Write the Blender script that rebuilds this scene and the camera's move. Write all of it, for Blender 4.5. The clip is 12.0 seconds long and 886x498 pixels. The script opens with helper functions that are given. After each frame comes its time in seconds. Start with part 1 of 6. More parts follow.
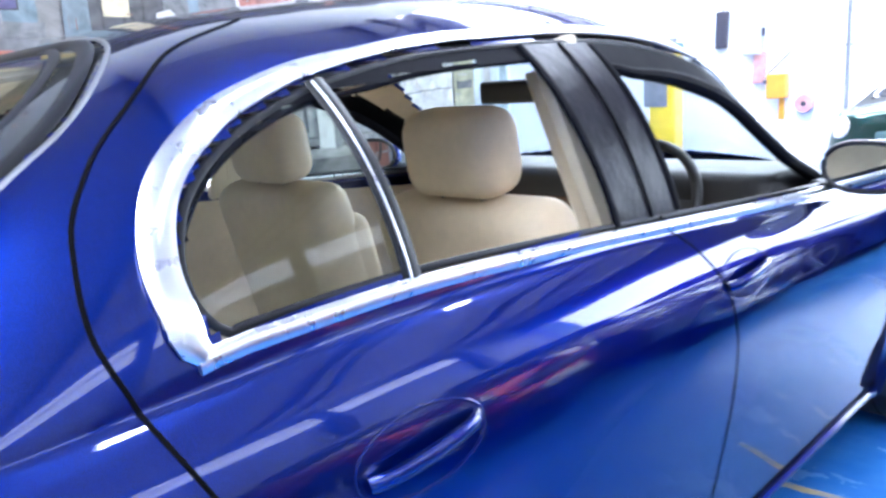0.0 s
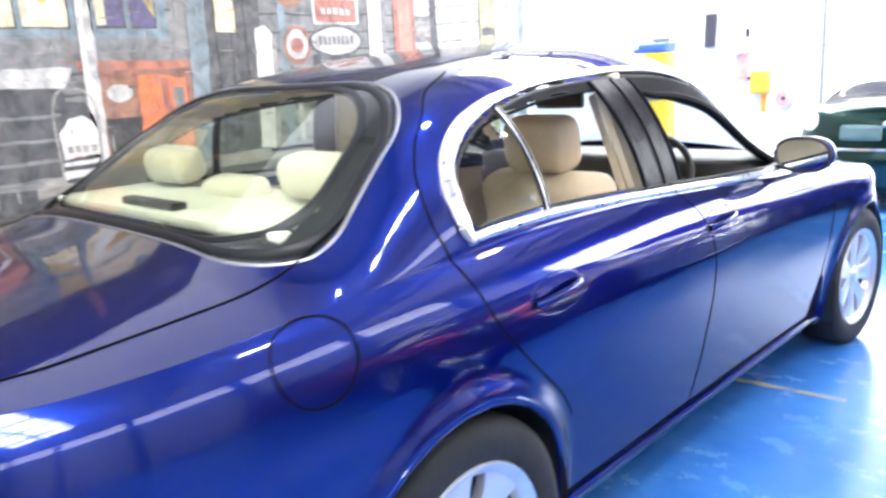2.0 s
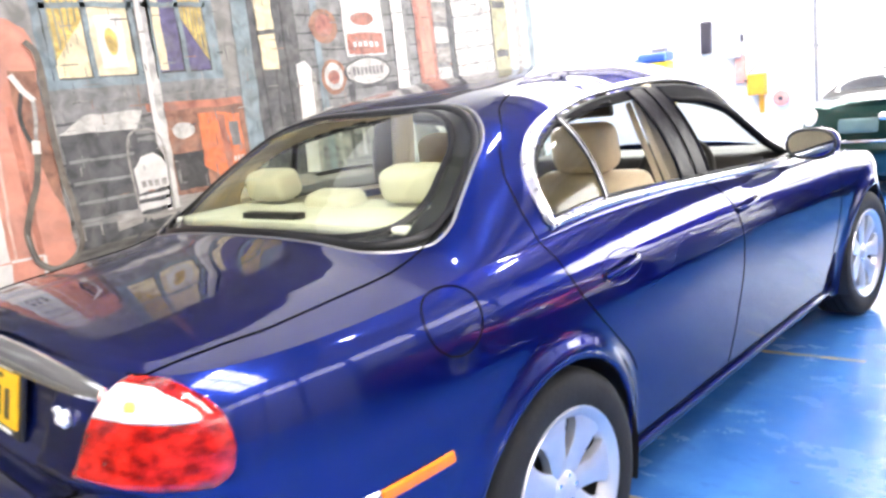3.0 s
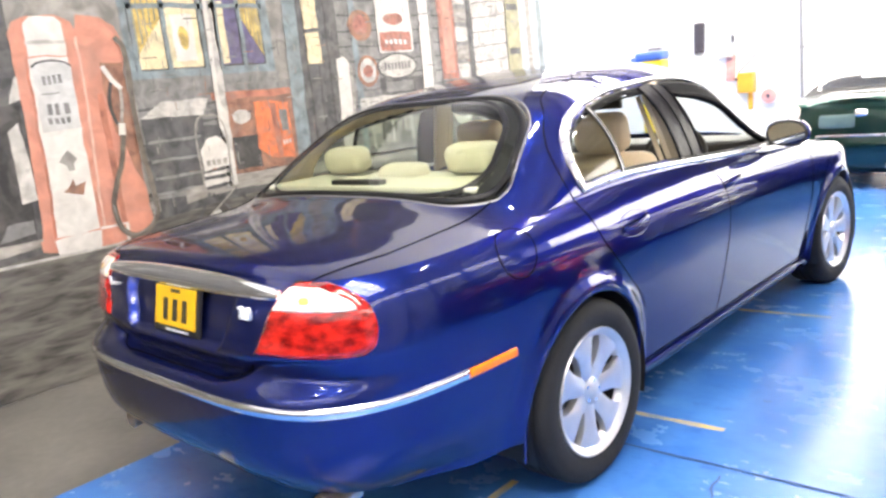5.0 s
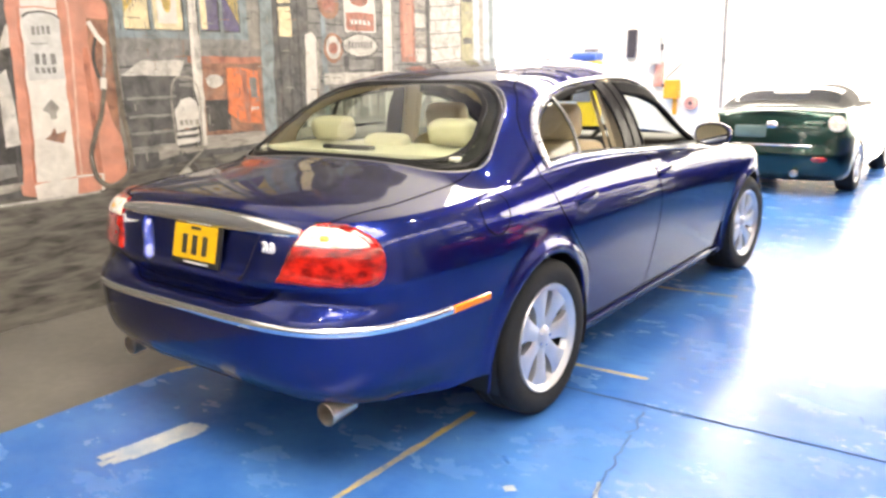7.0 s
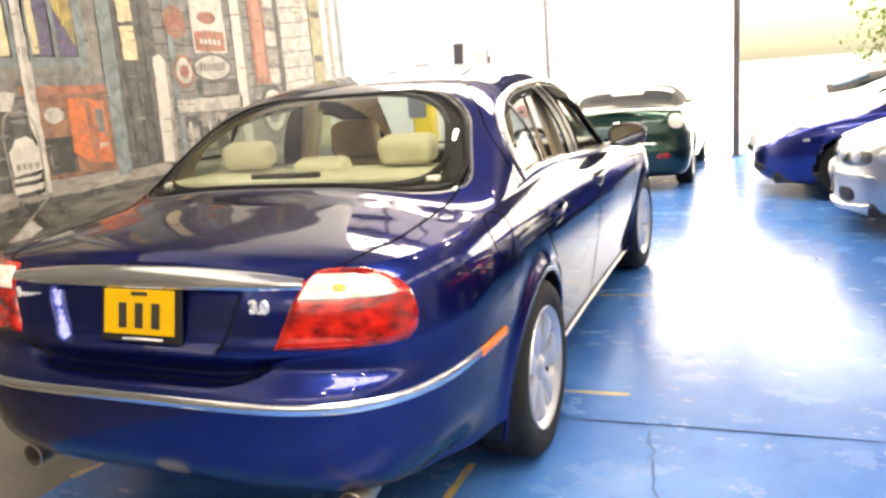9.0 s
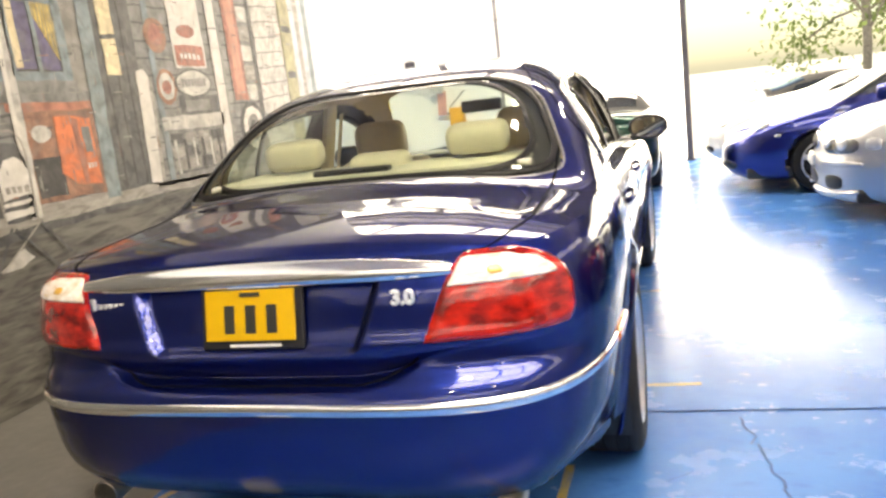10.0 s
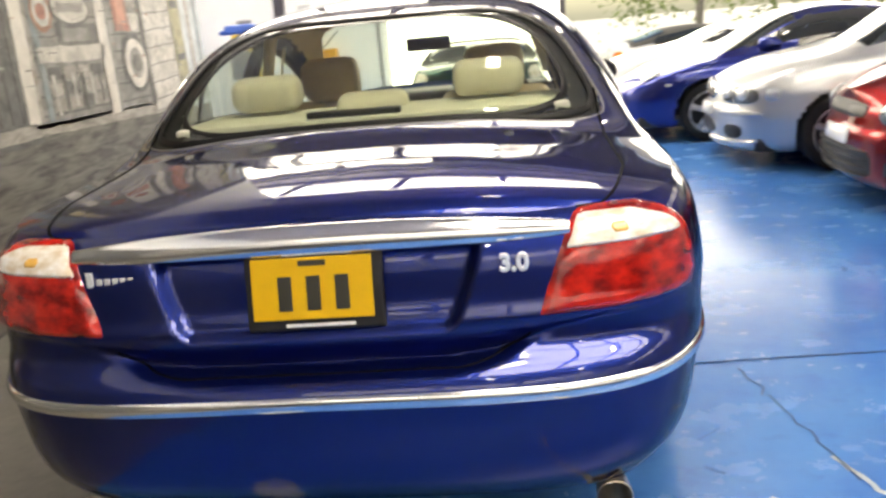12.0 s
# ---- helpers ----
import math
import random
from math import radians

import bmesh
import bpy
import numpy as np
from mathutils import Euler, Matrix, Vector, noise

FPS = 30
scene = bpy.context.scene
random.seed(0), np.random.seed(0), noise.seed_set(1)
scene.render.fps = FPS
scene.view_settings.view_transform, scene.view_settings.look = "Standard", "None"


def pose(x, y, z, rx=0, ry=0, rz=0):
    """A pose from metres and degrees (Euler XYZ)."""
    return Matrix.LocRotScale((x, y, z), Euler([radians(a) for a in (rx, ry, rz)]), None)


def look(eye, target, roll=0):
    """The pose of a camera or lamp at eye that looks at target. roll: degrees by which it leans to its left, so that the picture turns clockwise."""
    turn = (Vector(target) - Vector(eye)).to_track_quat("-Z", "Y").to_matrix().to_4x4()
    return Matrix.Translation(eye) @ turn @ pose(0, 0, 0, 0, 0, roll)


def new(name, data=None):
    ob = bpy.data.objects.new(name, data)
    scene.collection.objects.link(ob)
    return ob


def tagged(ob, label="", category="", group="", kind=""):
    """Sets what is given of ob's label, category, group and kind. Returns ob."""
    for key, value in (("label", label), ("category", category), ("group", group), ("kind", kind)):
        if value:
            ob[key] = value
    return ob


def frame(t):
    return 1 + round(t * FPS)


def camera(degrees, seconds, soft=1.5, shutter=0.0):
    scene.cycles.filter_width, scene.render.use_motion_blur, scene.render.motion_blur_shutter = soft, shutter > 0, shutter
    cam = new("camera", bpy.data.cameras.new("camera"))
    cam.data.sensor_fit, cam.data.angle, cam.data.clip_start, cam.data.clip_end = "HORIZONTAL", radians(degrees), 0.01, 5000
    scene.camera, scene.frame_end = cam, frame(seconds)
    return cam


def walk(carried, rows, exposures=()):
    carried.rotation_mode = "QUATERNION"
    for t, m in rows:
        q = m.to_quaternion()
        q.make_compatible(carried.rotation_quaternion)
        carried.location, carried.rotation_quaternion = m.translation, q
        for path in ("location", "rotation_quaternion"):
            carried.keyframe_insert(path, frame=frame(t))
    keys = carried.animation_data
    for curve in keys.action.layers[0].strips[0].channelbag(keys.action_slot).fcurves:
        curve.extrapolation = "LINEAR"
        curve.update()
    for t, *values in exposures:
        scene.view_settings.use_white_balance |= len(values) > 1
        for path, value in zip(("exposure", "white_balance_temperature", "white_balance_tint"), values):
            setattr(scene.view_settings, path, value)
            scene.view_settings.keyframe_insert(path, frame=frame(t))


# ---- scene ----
cam = camera(60.2, 12.0, soft=2.7, shutter=0.5)
PATH = [
    (0, (1.523, -0.215, 1.332), (0.135, 1.164, 0.914), -3.7),
    (0.5, (1.697, -0.373, 1.428), (0.352, 1.031, 0.962), -1.2),
    (1, (1.770, -0.619, 1.442), (0.472, 0.842, 1.015), -2.7),
    (1.5, (1.815, -0.850, 1.486), (0.540, 0.622, 1.032), -2.0),
    (2, (1.954, -1.128, 1.445), (0.59, 0.265, 0.995), -3.4),
    (2.4, (2.023, -1.308, 1.467), (0.627, 0.055, 1.027), -5.0),
    (2.5, (2.038, -1.344, 1.469), (0.647, 0.029, 1.049), -4.7),
    (3, (2.063, -1.585, 1.463), (0.688, -0.187, 1.068), -7.0),
    (3.5, (2.076, -1.784, 1.493), (0.73, -0.374, 1.046), -6.7),
    (3.7, (2.119, -1.847, 1.492), (0.785, -0.428, 1.038), -5.9),
    (5.3, (2.356, -2.339, 1.488), (0.998, -0.929, 1.078), -6.3),
    (5.5, (2.337, -2.406, 1.514), (1.031, -0.957, 1.072), -5.6),
    (6, (2.378, -2.559, 1.497), (1.119, -1.075, 1.037), -1.8),
    (6.5, (2.465, -2.713, 1.472), (1.19, -1.241, 1.015), -4.5),
    (7, (2.457, -2.754, 1.492), (1.267, -1.214, 1.03), -1.4),
    (7.5, (2.267, -2.901, 1.485), (1.289, -1.224, 1.003), -4.2),
    (7.7, (2.197, -2.93, 1.481), (1.269, -1.214, 1.041), -4.7),
    (9.5, (1.356, -2.673, 1.434), (0.676, -0.839, 1.019), -5.5),
    (10, (1.057, -2.776, 1.358), (0.469, -0.903, 0.977), -6.9),
    (10.5, (0.945, -2.681, 1.414), (0.351, -0.838, 0.913), -5.7),
    (11, (0.775, -2.602, 1.379), (0.289, -0.728, 0.877), -6.7),
    (11.5, (0.627, -2.566, 1.375), (0.203, -0.698, 0.798), -6.1),
    (12, (0.418, -2.593, 1.374), (0.226, -0.681, 0.82), -5.1),
]
walk(cam, [(t, look(eye, target, roll)) for t, eye, target, roll in PATH], ((0, 1.2, 5250, 11), (1.5, 1.4, 5800, 11), (3.5, 1.2, 6850, 12), (6.5, 0.98, 7600, 10), (7.7, 0.86, 8500, 12), (9.5, 0.67, 8700, 10), (10.5, 0.53, 8500, 8), (11.2, 0.38, 8200, 7), (12.0, 0.28, 8100, 7)))

# ---- world, light ----
world = bpy.data.worlds.new("world")
scene.world = world
world.use_nodes = True
wn = world.node_tree
sky = wn.nodes.new("ShaderNodeTexSky")
sky.sky_type = "NISHITA"
sky.sun_disc = False
sky.sun_elevation, sky.sun_rotation = radians(48), radians(200)
wn.links.new(sky.outputs[0], wn.nodes["Background"].inputs[0])
wn.nodes["Background"].inputs[1].default_value = 0.15

sun = new("sun", bpy.data.lights.new("sun", "SUN"))
sun.data.energy, sun.data.angle, sun.data.color = 5.0, radians(0.5), (1.0, 0.95, 0.88)
sun.matrix_world = look((6, 24, 16), (3, 13, 0))


def area_lamp(name, at, to, sx, sy, watts, colour):
    ob = new(name, bpy.data.lights.new(name, "AREA"))
    ob.data.shape, ob.data.size, ob.data.size_y = "RECTANGLE", sx, sy
    ob.data.energy, ob.data.color = watts, colour
    ob.matrix_world = look(at, to)
    return ob


# daylight through the open door, the clerestory above it and the translucent roof sheets
area_lamp("daylight_door", (4.7, 9.95, 1.7), (4.7, 0, 1.2), 6.4, 3.3, 380, (1.0, 0.98, 0.95))
area_lamp("daylight_clerestory", (-4.4, 9.55, 4.4), (-3.0, 2, 0.6), 7.4, 1.5, 190, (1.0, 0.98, 0.95))
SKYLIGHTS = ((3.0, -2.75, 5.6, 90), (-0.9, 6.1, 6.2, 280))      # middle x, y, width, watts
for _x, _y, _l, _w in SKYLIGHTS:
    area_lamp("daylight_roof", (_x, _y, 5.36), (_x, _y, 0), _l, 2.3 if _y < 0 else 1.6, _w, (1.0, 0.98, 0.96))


# ---- materials ----
def material(name, colour, rough=0.5, metal=0.0, vary=0.0, scale=6.0, bump=0.0, bump_scale=60.0, coat=0.0, spec=0.5, grime=None, each=0.0):
    """A node material: base colour, varied at two scales, with fine relief."""
    m = bpy.data.materials.new(name)
    m.use_nodes = True
    nt = m.node_tree
    b = nt.nodes["Principled BSDF"]
    b.inputs["Base Color"].default_value = (*colour, 1)
    b.inputs["Roughness"].default_value = rough
    b.inputs["Metallic"].default_value = metal
    b.inputs["Coat Weight"].default_value = coat
    b.inputs["Coat Roughness"].default_value = 0.03
    b.inputs["Specular IOR Level"].default_value = spec
    co = nt.nodes.new("ShaderNodeTexCoord")
    if vary or grime:
        big = nt.nodes.new("ShaderNodeTexNoise")
        big.inputs["Scale"].default_value = scale
        big.inputs["Detail"].default_value = 6
        nt.links.new(co.outputs["Object"], big.inputs["Vector"])
        fine = nt.nodes.new("ShaderNodeTexNoise")
        fine.inputs["Scale"].default_value = scale * 9
        fine.inputs["Detail"].default_value = 4
        nt.links.new(co.outputs["Object"], fine.inputs["Vector"])
        mix = nt.nodes.new("ShaderNodeMath")
        mix.operation = "MULTIPLY_ADD"
        mix.inputs[1].default_value = 0.4
        nt.links.new(fine.outputs[0], mix.inputs[0])
        nt.links.new(big.outputs[0], mix.inputs[2])
        ramp = nt.nodes.new("ShaderNodeValToRGB")
        ramp.color_ramp.elements[0].position, ramp.color_ramp.elements[1].position = 0.5, 0.95
        low = grime or tuple(c * (1 - vary) for c in colour)
        ramp.color_ramp.elements[0].color = (*low, 1)
        ramp.color_ramp.elements[1].color = (*(min(1, c * (1 + vary * 0.5)) for c in colour), 1)
        nt.links.new(mix.outputs[0], ramp.inputs[0])
        nt.links.new(ramp.outputs[0], b.inputs["Base Color"])
        rr = nt.nodes.new("ShaderNodeMapRange")
        rr.inputs["To Min"].default_value, rr.inputs["To Max"].default_value = max(0.02, rough * 0.8), min(1, rough * 1.25)
        nt.links.new(big.outputs[0], rr.inputs[0])
        nt.links.new(rr.outputs[0], b.inputs["Roughness"])
    if bump:
        bn = nt.nodes.new("ShaderNodeTexNoise")
        bn.inputs["Scale"].default_value = bump_scale
        bn.inputs["Detail"].default_value = 5
        nt.links.new(co.outputs["Object"], bn.inputs["Vector"])
        bp = nt.nodes.new("ShaderNodeBump")
        bp.inputs["Strength"].default_value = bump
        bp.inputs["Distance"].default_value = 0.01
        nt.links.new(bn.outputs[0], bp.inputs["Height"])
        nt.links.new(bp.outputs[0], b.inputs["Normal"])
    return m


def glass_material(name, tint, rough=0.0, ior=1.45):
    """Thin pane: tinted see-through with a Fresnel gloss."""
    m = bpy.data.materials.new(name)
    m.use_nodes = True
    nt = m.node_tree
    nt.nodes.remove(nt.nodes["Principled BSDF"])
    tr = nt.nodes.new("ShaderNodeBsdfTransparent")
    tr.inputs[0].default_value = (*tint, 1)
    gl = nt.nodes.new("ShaderNodeBsdfGlossy")
    gl.inputs["Roughness"].default_value = rough
    fr = nt.nodes.new("ShaderNodeFresnel")
    fr.inputs[0].default_value = ior
    mx = nt.nodes.new("ShaderNodeMixShader")
    nt.links.new(fr.outputs[0], mx.inputs[0])
    nt.links.new(tr.outputs[0], mx.inputs[1])
    nt.links.new(gl.outputs[0], mx.inputs[2])
    nt.links.new(mx.outputs[0], nt.nodes["Material Output"].inputs[0])
    return m


def glow_material(name, colour, strength):
    m = bpy.data.materials.new(name)
    m.use_nodes = True
    b = m.node_tree.nodes["Principled BSDF"]
    b.inputs["Base Color"].default_value = (*colour, 1)
    b.inputs["Emission Color"].default_value = (*colour, 1)
    b.inputs["Emission Strength"].default_value = strength
    return m


def car_paint(name, deep, flake, edge=(1.0, 1.0, 1.0), rough=0.30):
    """Metallic paint: dark base with a fine flake, under a clear coat."""
    m = material(name, deep, rough, 0.93, coat=1.0, spec=0.5)
    m.node_tree.nodes["Principled BSDF"].inputs["Coat IOR"].default_value = 1.5
    nt = m.node_tree
    b = nt.nodes["Principled BSDF"]
    b.inputs["Specular Tint"].default_value = (*edge, 1)
    co = nt.nodes.new("ShaderNodeTexCoord")
    n = nt.nodes.new("ShaderNodeTexNoise")
    n.inputs["Scale"].default_value = 2200
    n.inputs["Detail"].default_value = 2
    r = nt.nodes.new("ShaderNodeValToRGB")
    r.color_ramp.elements[0].position, r.color_ramp.elements[1].position = 0.4, 0.75
    r.color_ramp.elements[0].color, r.color_ramp.elements[1].color = (*deep, 1), (*flake, 1)
    nt.links.new(co.outputs["Object"], n.inputs["Vector"])
    nt.links.new(n.outputs[0], r.inputs[0])
    nt.links.new(r.outputs[0], b.inputs["Base Color"])
    # slight unevenness of hand-polished panels, which breaks long reflections into streaks
    mp = nt.nodes.new("ShaderNodeMapping")
    mp.inputs["Scale"].default_value = (9, 3.2, 13)
    wv = nt.nodes.new("ShaderNodeTexNoise")
    wv.inputs["Scale"].default_value = 1.0
    wv.inputs["Detail"].default_value = 1.5
    bp = nt.nodes.new("ShaderNodeBump")
    bp.inputs["Strength"].default_value = 1.0
    bp.inputs["Distance"].default_value = 0.0009
    nt.links.new(co.outputs["Object"], mp.inputs["Vector"])
    nt.links.new(mp.outputs[0], wv.inputs["Vector"])
    nt.links.new(wv.outputs[0], bp.inputs["Height"])
    nt.links.new(bp.outputs[0], b.inputs["Normal"])
    nt.links.new(bp.outputs[0], b.inputs["Coat Normal"])
    return m


PAINT = car_paint("blue_paint", (0.003, 0.007, 0.046), (0.014, 0.041, 0.39), (0.0, 0.01, 0.08), 0.32)
BADGE = material("bright_badge_metal", (0.92, 0.92, 0.92), 0.5, 0.5)
CHROME = material("chrome", (0.90, 0.91, 0.92), 0.1, 1.0, vary=0.04, scale=30)
ALLOY = material("alloy", (0.66, 0.66, 0.68), 0.34, 0.7, vary=0.08, scale=20)
RUBBER = material("tyre_rubber", (0.008, 0.008, 0.009), 0.8, vary=0.35, scale=14, bump=0.25, bump_scale=90)
BLACK = material("black_plastic", (0.012, 0.012, 0.014), 0.4, vary=0.2, scale=12)
TRIM = material("satin_black_trim", (0.006, 0.006, 0.008), 0.6, vary=0.3, scale=12, spec=0.03)
PILLAR = material("gloss_black_pillar", (0.010, 0.009, 0.012), 0.34, vary=0.3, scale=16, spec=0.10, bump=0.25, bump_scale=26)
BRIGHT = material("satin_bright_metal", (0.93, 0.93, 0.92), 0.12, 1.0, vary=0.04, scale=30)
SEAL = material("rubber_seal", (0.008, 0.008, 0.009), 0.4, spec=0.2)
GAP = material("panel_gap", (0.001, 0.001, 0.002), 0.7, spec=0.05)
RIM_GREY = material("grey_rim_metal", (0.30, 0.30, 0.31), 0.4, 0.9, vary=0.1, scale=20)
SATIN = material("satin_window_trim", (0.74, 0.74, 0.75), 0.28, 1.0, vary=0.05, scale=30)
LEATHER = material("cream_leather", (0.70, 0.57, 0.39), 0.48, vary=0.12, scale=5, bump=0.12, bump_scale=160)
REAR_LEATHER = material("pale_rear_leather", (0.58, 0.55, 0.45), 0.5, vary=0.1, scale=5, bump=0.12, bump_scale=160)
HEADLINER = material("headliner_cloth", (0.62, 0.53, 0.38), 0.9, vary=0.1, scale=9, bump=0.1, bump_scale=240)
SHELF = material("parcel_shelf_cloth", (0.60, 0.59, 0.50), 0.95, vary=0.1, scale=12, bump=0.15, bump_scale=260)
DASH = material("dark_dashboard", (0.03, 0.028, 0.027), 0.55, vary=0.2, scale=10, bump=0.1, bump_scale=180)
WOOD = material("walnut_veneer", (0.10, 0.045, 0.02), 0.2, vary=0.5, scale=7, coat=0.8)
SIDE_GLASS = glass_material("side_glass", (0.80, 0.86, 0.82))
REAR_GLASS = glass_material("rear_glass", (0.84, 0.89, 0.76), ior=1.6)
def lens_material(name, dark, bright, size, stretch):
    """Moulded lens plastic: facets of two tones under a clear gloss."""
    m = material(name, bright, 0.12, coat=1.0)
    nt = m.node_tree
    b = nt.nodes["Principled BSDF"]
    co = nt.nodes.new("ShaderNodeTexCoord")
    mp = nt.nodes.new("ShaderNodeMapping")
    mp.inputs["Scale"].default_value = stretch
    no = nt.nodes.new("ShaderNodeTexNoise")
    no.inputs["Scale"].default_value, no.inputs["Detail"].default_value = size * 0.55, 3
    vo = nt.nodes.new("ShaderNodeTexVoronoi")
    vo.inputs["Scale"].default_value = size
    r = nt.nodes.new("ShaderNodeValToRGB")
    r.color_ramp.elements[0].position, r.color_ramp.elements[1].position = 0.36, 0.66
    r.color_ramp.elements[0].color, r.color_ramp.elements[1].color = (*dark, 1), (*bright, 1)
    nt.links.new(co.outputs["Object"], mp.inputs[0])
    nt.links.new(mp.outputs[0], vo.inputs["Vector"])
    nt.links.new(mp.outputs[0], no.inputs["Vector"])
    nt.links.new(no.outputs[0], r.inputs[0])
    nt.links.new(r.outputs[0], b.inputs["Base Color"])
    bp = nt.nodes.new("ShaderNodeBump")
    bp.inputs["Strength"].default_value, bp.inputs["Distance"].default_value = 0.18, 0.004
    nt.links.new(vo.outputs["Distance"], bp.inputs["Height"])
    nt.links.new(bp.outputs[0], b.inputs["Normal"])
    return m


RED_LENS = lens_material("red_lens", (0.16, 0.001, 0.001), (0.60, 0.014, 0.007), 36, (1, 1, 1.8))
CLEAR_LENS = lens_material("clear_lens", (0.66, 0.54, 0.40), (0.88, 0.86, 0.83), 48, (1, 1, 2.0))
RED_BRIGHT = material("red_reflector", (0.75, 0.03, 0.02), 0.15, vary=0.4, scale=40, coat=1.0)
BULB = material("amber_bulb", (0.75, 0.42, 0.10), 0.25, vary=0.3, scale=30, coat=1.0)
AMBER = material("amber_lens", (0.95, 0.22, 0.01), 0.15, vary=0.15, scale=30, coat=0.6)
PLATE_Y = material("yellow_plate", (0.697, 0.396, 0.01), 0.4, vary=0.08, scale=20)
PLATE_K = material("plate_dark_ink", (0.03, 0.028, 0.02), 0.5)
WHITE_INK = material("white_ink", (0.7, 0.7, 0.7), 0.5)
STEEL = material("exhaust_steel", (0.66, 0.58, 0.48), 0.3, 0.9, vary=0.3, scale=20)
MIRROR = material("mirror_glass", (0.30, 0.32, 0.35), 0.01, 1.0)


# ---- mesh tools ----
def mesh_object(name, verts, faces, mat, parent=None, label="", smooth=True, normals=None):
    me = bpy.data.meshes.new(name)
    me.from_pydata([tuple(v) for v in verts], [], [tuple(f) for f in faces])
    me.materials.append(mat)
    me.update()
    for p in me.polygons:
        p.use_smooth = smooth
    if normals is not None:
        me.normals_split_custom_set_from_vertices([tuple(n) for n in normals])
    ob = new(name, me)
    if parent is not None:
        ob.parent = parent
    if label:
        ob["label"] = label
    return ob


def part(name, bm, mat, parent=None, label="", smooth=False):
    """Links a bmesh as one mesh object under a thing or under a part."""
    me = bpy.data.meshes.new(name)
    bm.to_mesh(me)
    bm.free()
    me.materials.append(mat)
    if smooth:
        for p in me.polygons:
            p.use_smooth = True
        me.set_sharp_from_angle(angle=radians(40))
    ob = new(name, me)
    if parent is not None:
        ob.parent = parent
    if label:
        ob["label"] = label
    return ob


def thing(name, at, label, category, group="", kind="", turn=0.0):
    e = new(name)
    e.matrix_world = pose(*at, 0, 0, turn)
    return tagged(e, label, category, group, kind)


def box(size, at=(0, 0, 0), bevel=0.0, seg=2, turn=None):
    bm = bmesh.new()
    bmesh.ops.create_cube(bm, size=1)
    bmesh.ops.scale(bm, vec=size, verts=bm.verts)
    if bevel:
        bmesh.ops.bevel(bm, geom=bm.edges[:], offset=min(bevel, min(size) * 0.49), segments=seg, affect="EDGES", profile=0.6)
    if turn is not None:
        bmesh.ops.transform(bm, matrix=turn, verts=bm.verts)
    bmesh.ops.translate(bm, vec=at, verts=bm.verts)
    return bm


def cylinder(r, h, at=(0, 0, 0), axis="Z", r2=None, seg=24, bevel=0.0):
    bm = bmesh.new()
    bmesh.ops.create_cone(bm, cap_ends=True, segments=seg, radius1=r, radius2=r if r2 is None else r2, depth=h)
    if bevel:
        rims = [e for e in bm.edges if abs(e.verts[0].co.z - e.verts[1].co.z) < 1e-6]
        bmesh.ops.bevel(bm, geom=rims, offset=bevel, segments=2, affect="EDGES", profile=0.6)
    rot = {"X": Euler((0, radians(90), 0)), "Y": Euler((radians(-90), 0, 0)), "Z": Euler((0, 0, 0))}[axis]
    bmesh.ops.transform(bm, matrix=rot.to_matrix().to_4x4(), verts=bm.verts)
    bmesh.ops.translate(bm, vec=at, verts=bm.verts)
    return bm


def join(*bms):
    out = bms[0]
    for b in bms[1:]:
        me = bpy.data.meshes.new("tmp")
        b.to_mesh(me)
        out.from_mesh(me)
        bpy.data.meshes.remove(me)
        b.free()
    return out


def lathe(profile, axis="X", seg=48, at=(0, 0, 0)):
    """Turns (radius, along) points round an axis."""
    bm = bmesh.new()
    rings = []
    for r, h in profile:
        ring = []
        for k in range(seg):
            a = 2 * math.pi * k / seg
            c, s = r * math.cos(a), r * math.sin(a)
            p = (h, c, s) if axis == "X" else ((c, h, s) if axis == "Y" else (c, s, h))
            ring.append(bm.verts.new(Vector(p) + Vector(at)))
        rings.append(ring)
    for a, b in zip(rings, rings[1:]):
        for k in range(seg):
            bm.faces.new((a[k], a[(k + 1) % seg], b[(k + 1) % seg], b[k]))
    bmesh.ops.recalc_face_normals(bm, faces=bm.faces)
    return bm


def tube(points, r, closed=False, seg=8, flat=1.0, out=None):
    """A rounded strip along points, of one radius or one for each point; flat squeezes it along the outward way given."""
    bm = bmesh.new()
    pts = [Vector(p) for p in points]
    n = len(pts)
    rings = []
    radii = [r] * n if isinstance(r, (int, float)) else list(r)
    for i, p in enumerate(pts):
        r = radii[i]
        a = pts[(i - 1) % n] if closed or i else pts[0]
        b = pts[(i + 1) % n] if closed or i < n - 1 else pts[-1]
        t = (b - a).normalized() if (b - a).length > 1e-9 else Vector((0, 1, 0))
        o = Vector(out[i]) if out is not None else Vector((0, 0, 1)) if abs(t.z) < 0.9 else Vector((1, 0, 0))
        o = (o - t * o.dot(t)).normalized()
        w = t.cross(o)
        ring = []
        for k in range(seg):
            ang = 2 * math.pi * k / seg
            ring.append(bm.verts.new(p + o * (r * flat * math.cos(ang)) + w * (r * math.sin(ang))))
        rings.append(ring)
    for i in range(n if closed else n - 1):
        a, b = rings[i], rings[(i + 1) % n]
        for k in range(seg):
            bm.faces.new((a[k], a[(k + 1) % seg], b[(k + 1) % seg], b[k]))
    if not closed:
        bm.faces.new(rings[0])
        bm.faces.new(rings[-1])
    bmesh.ops.recalc_face_normals(bm, faces=bm.faces)
    return bm


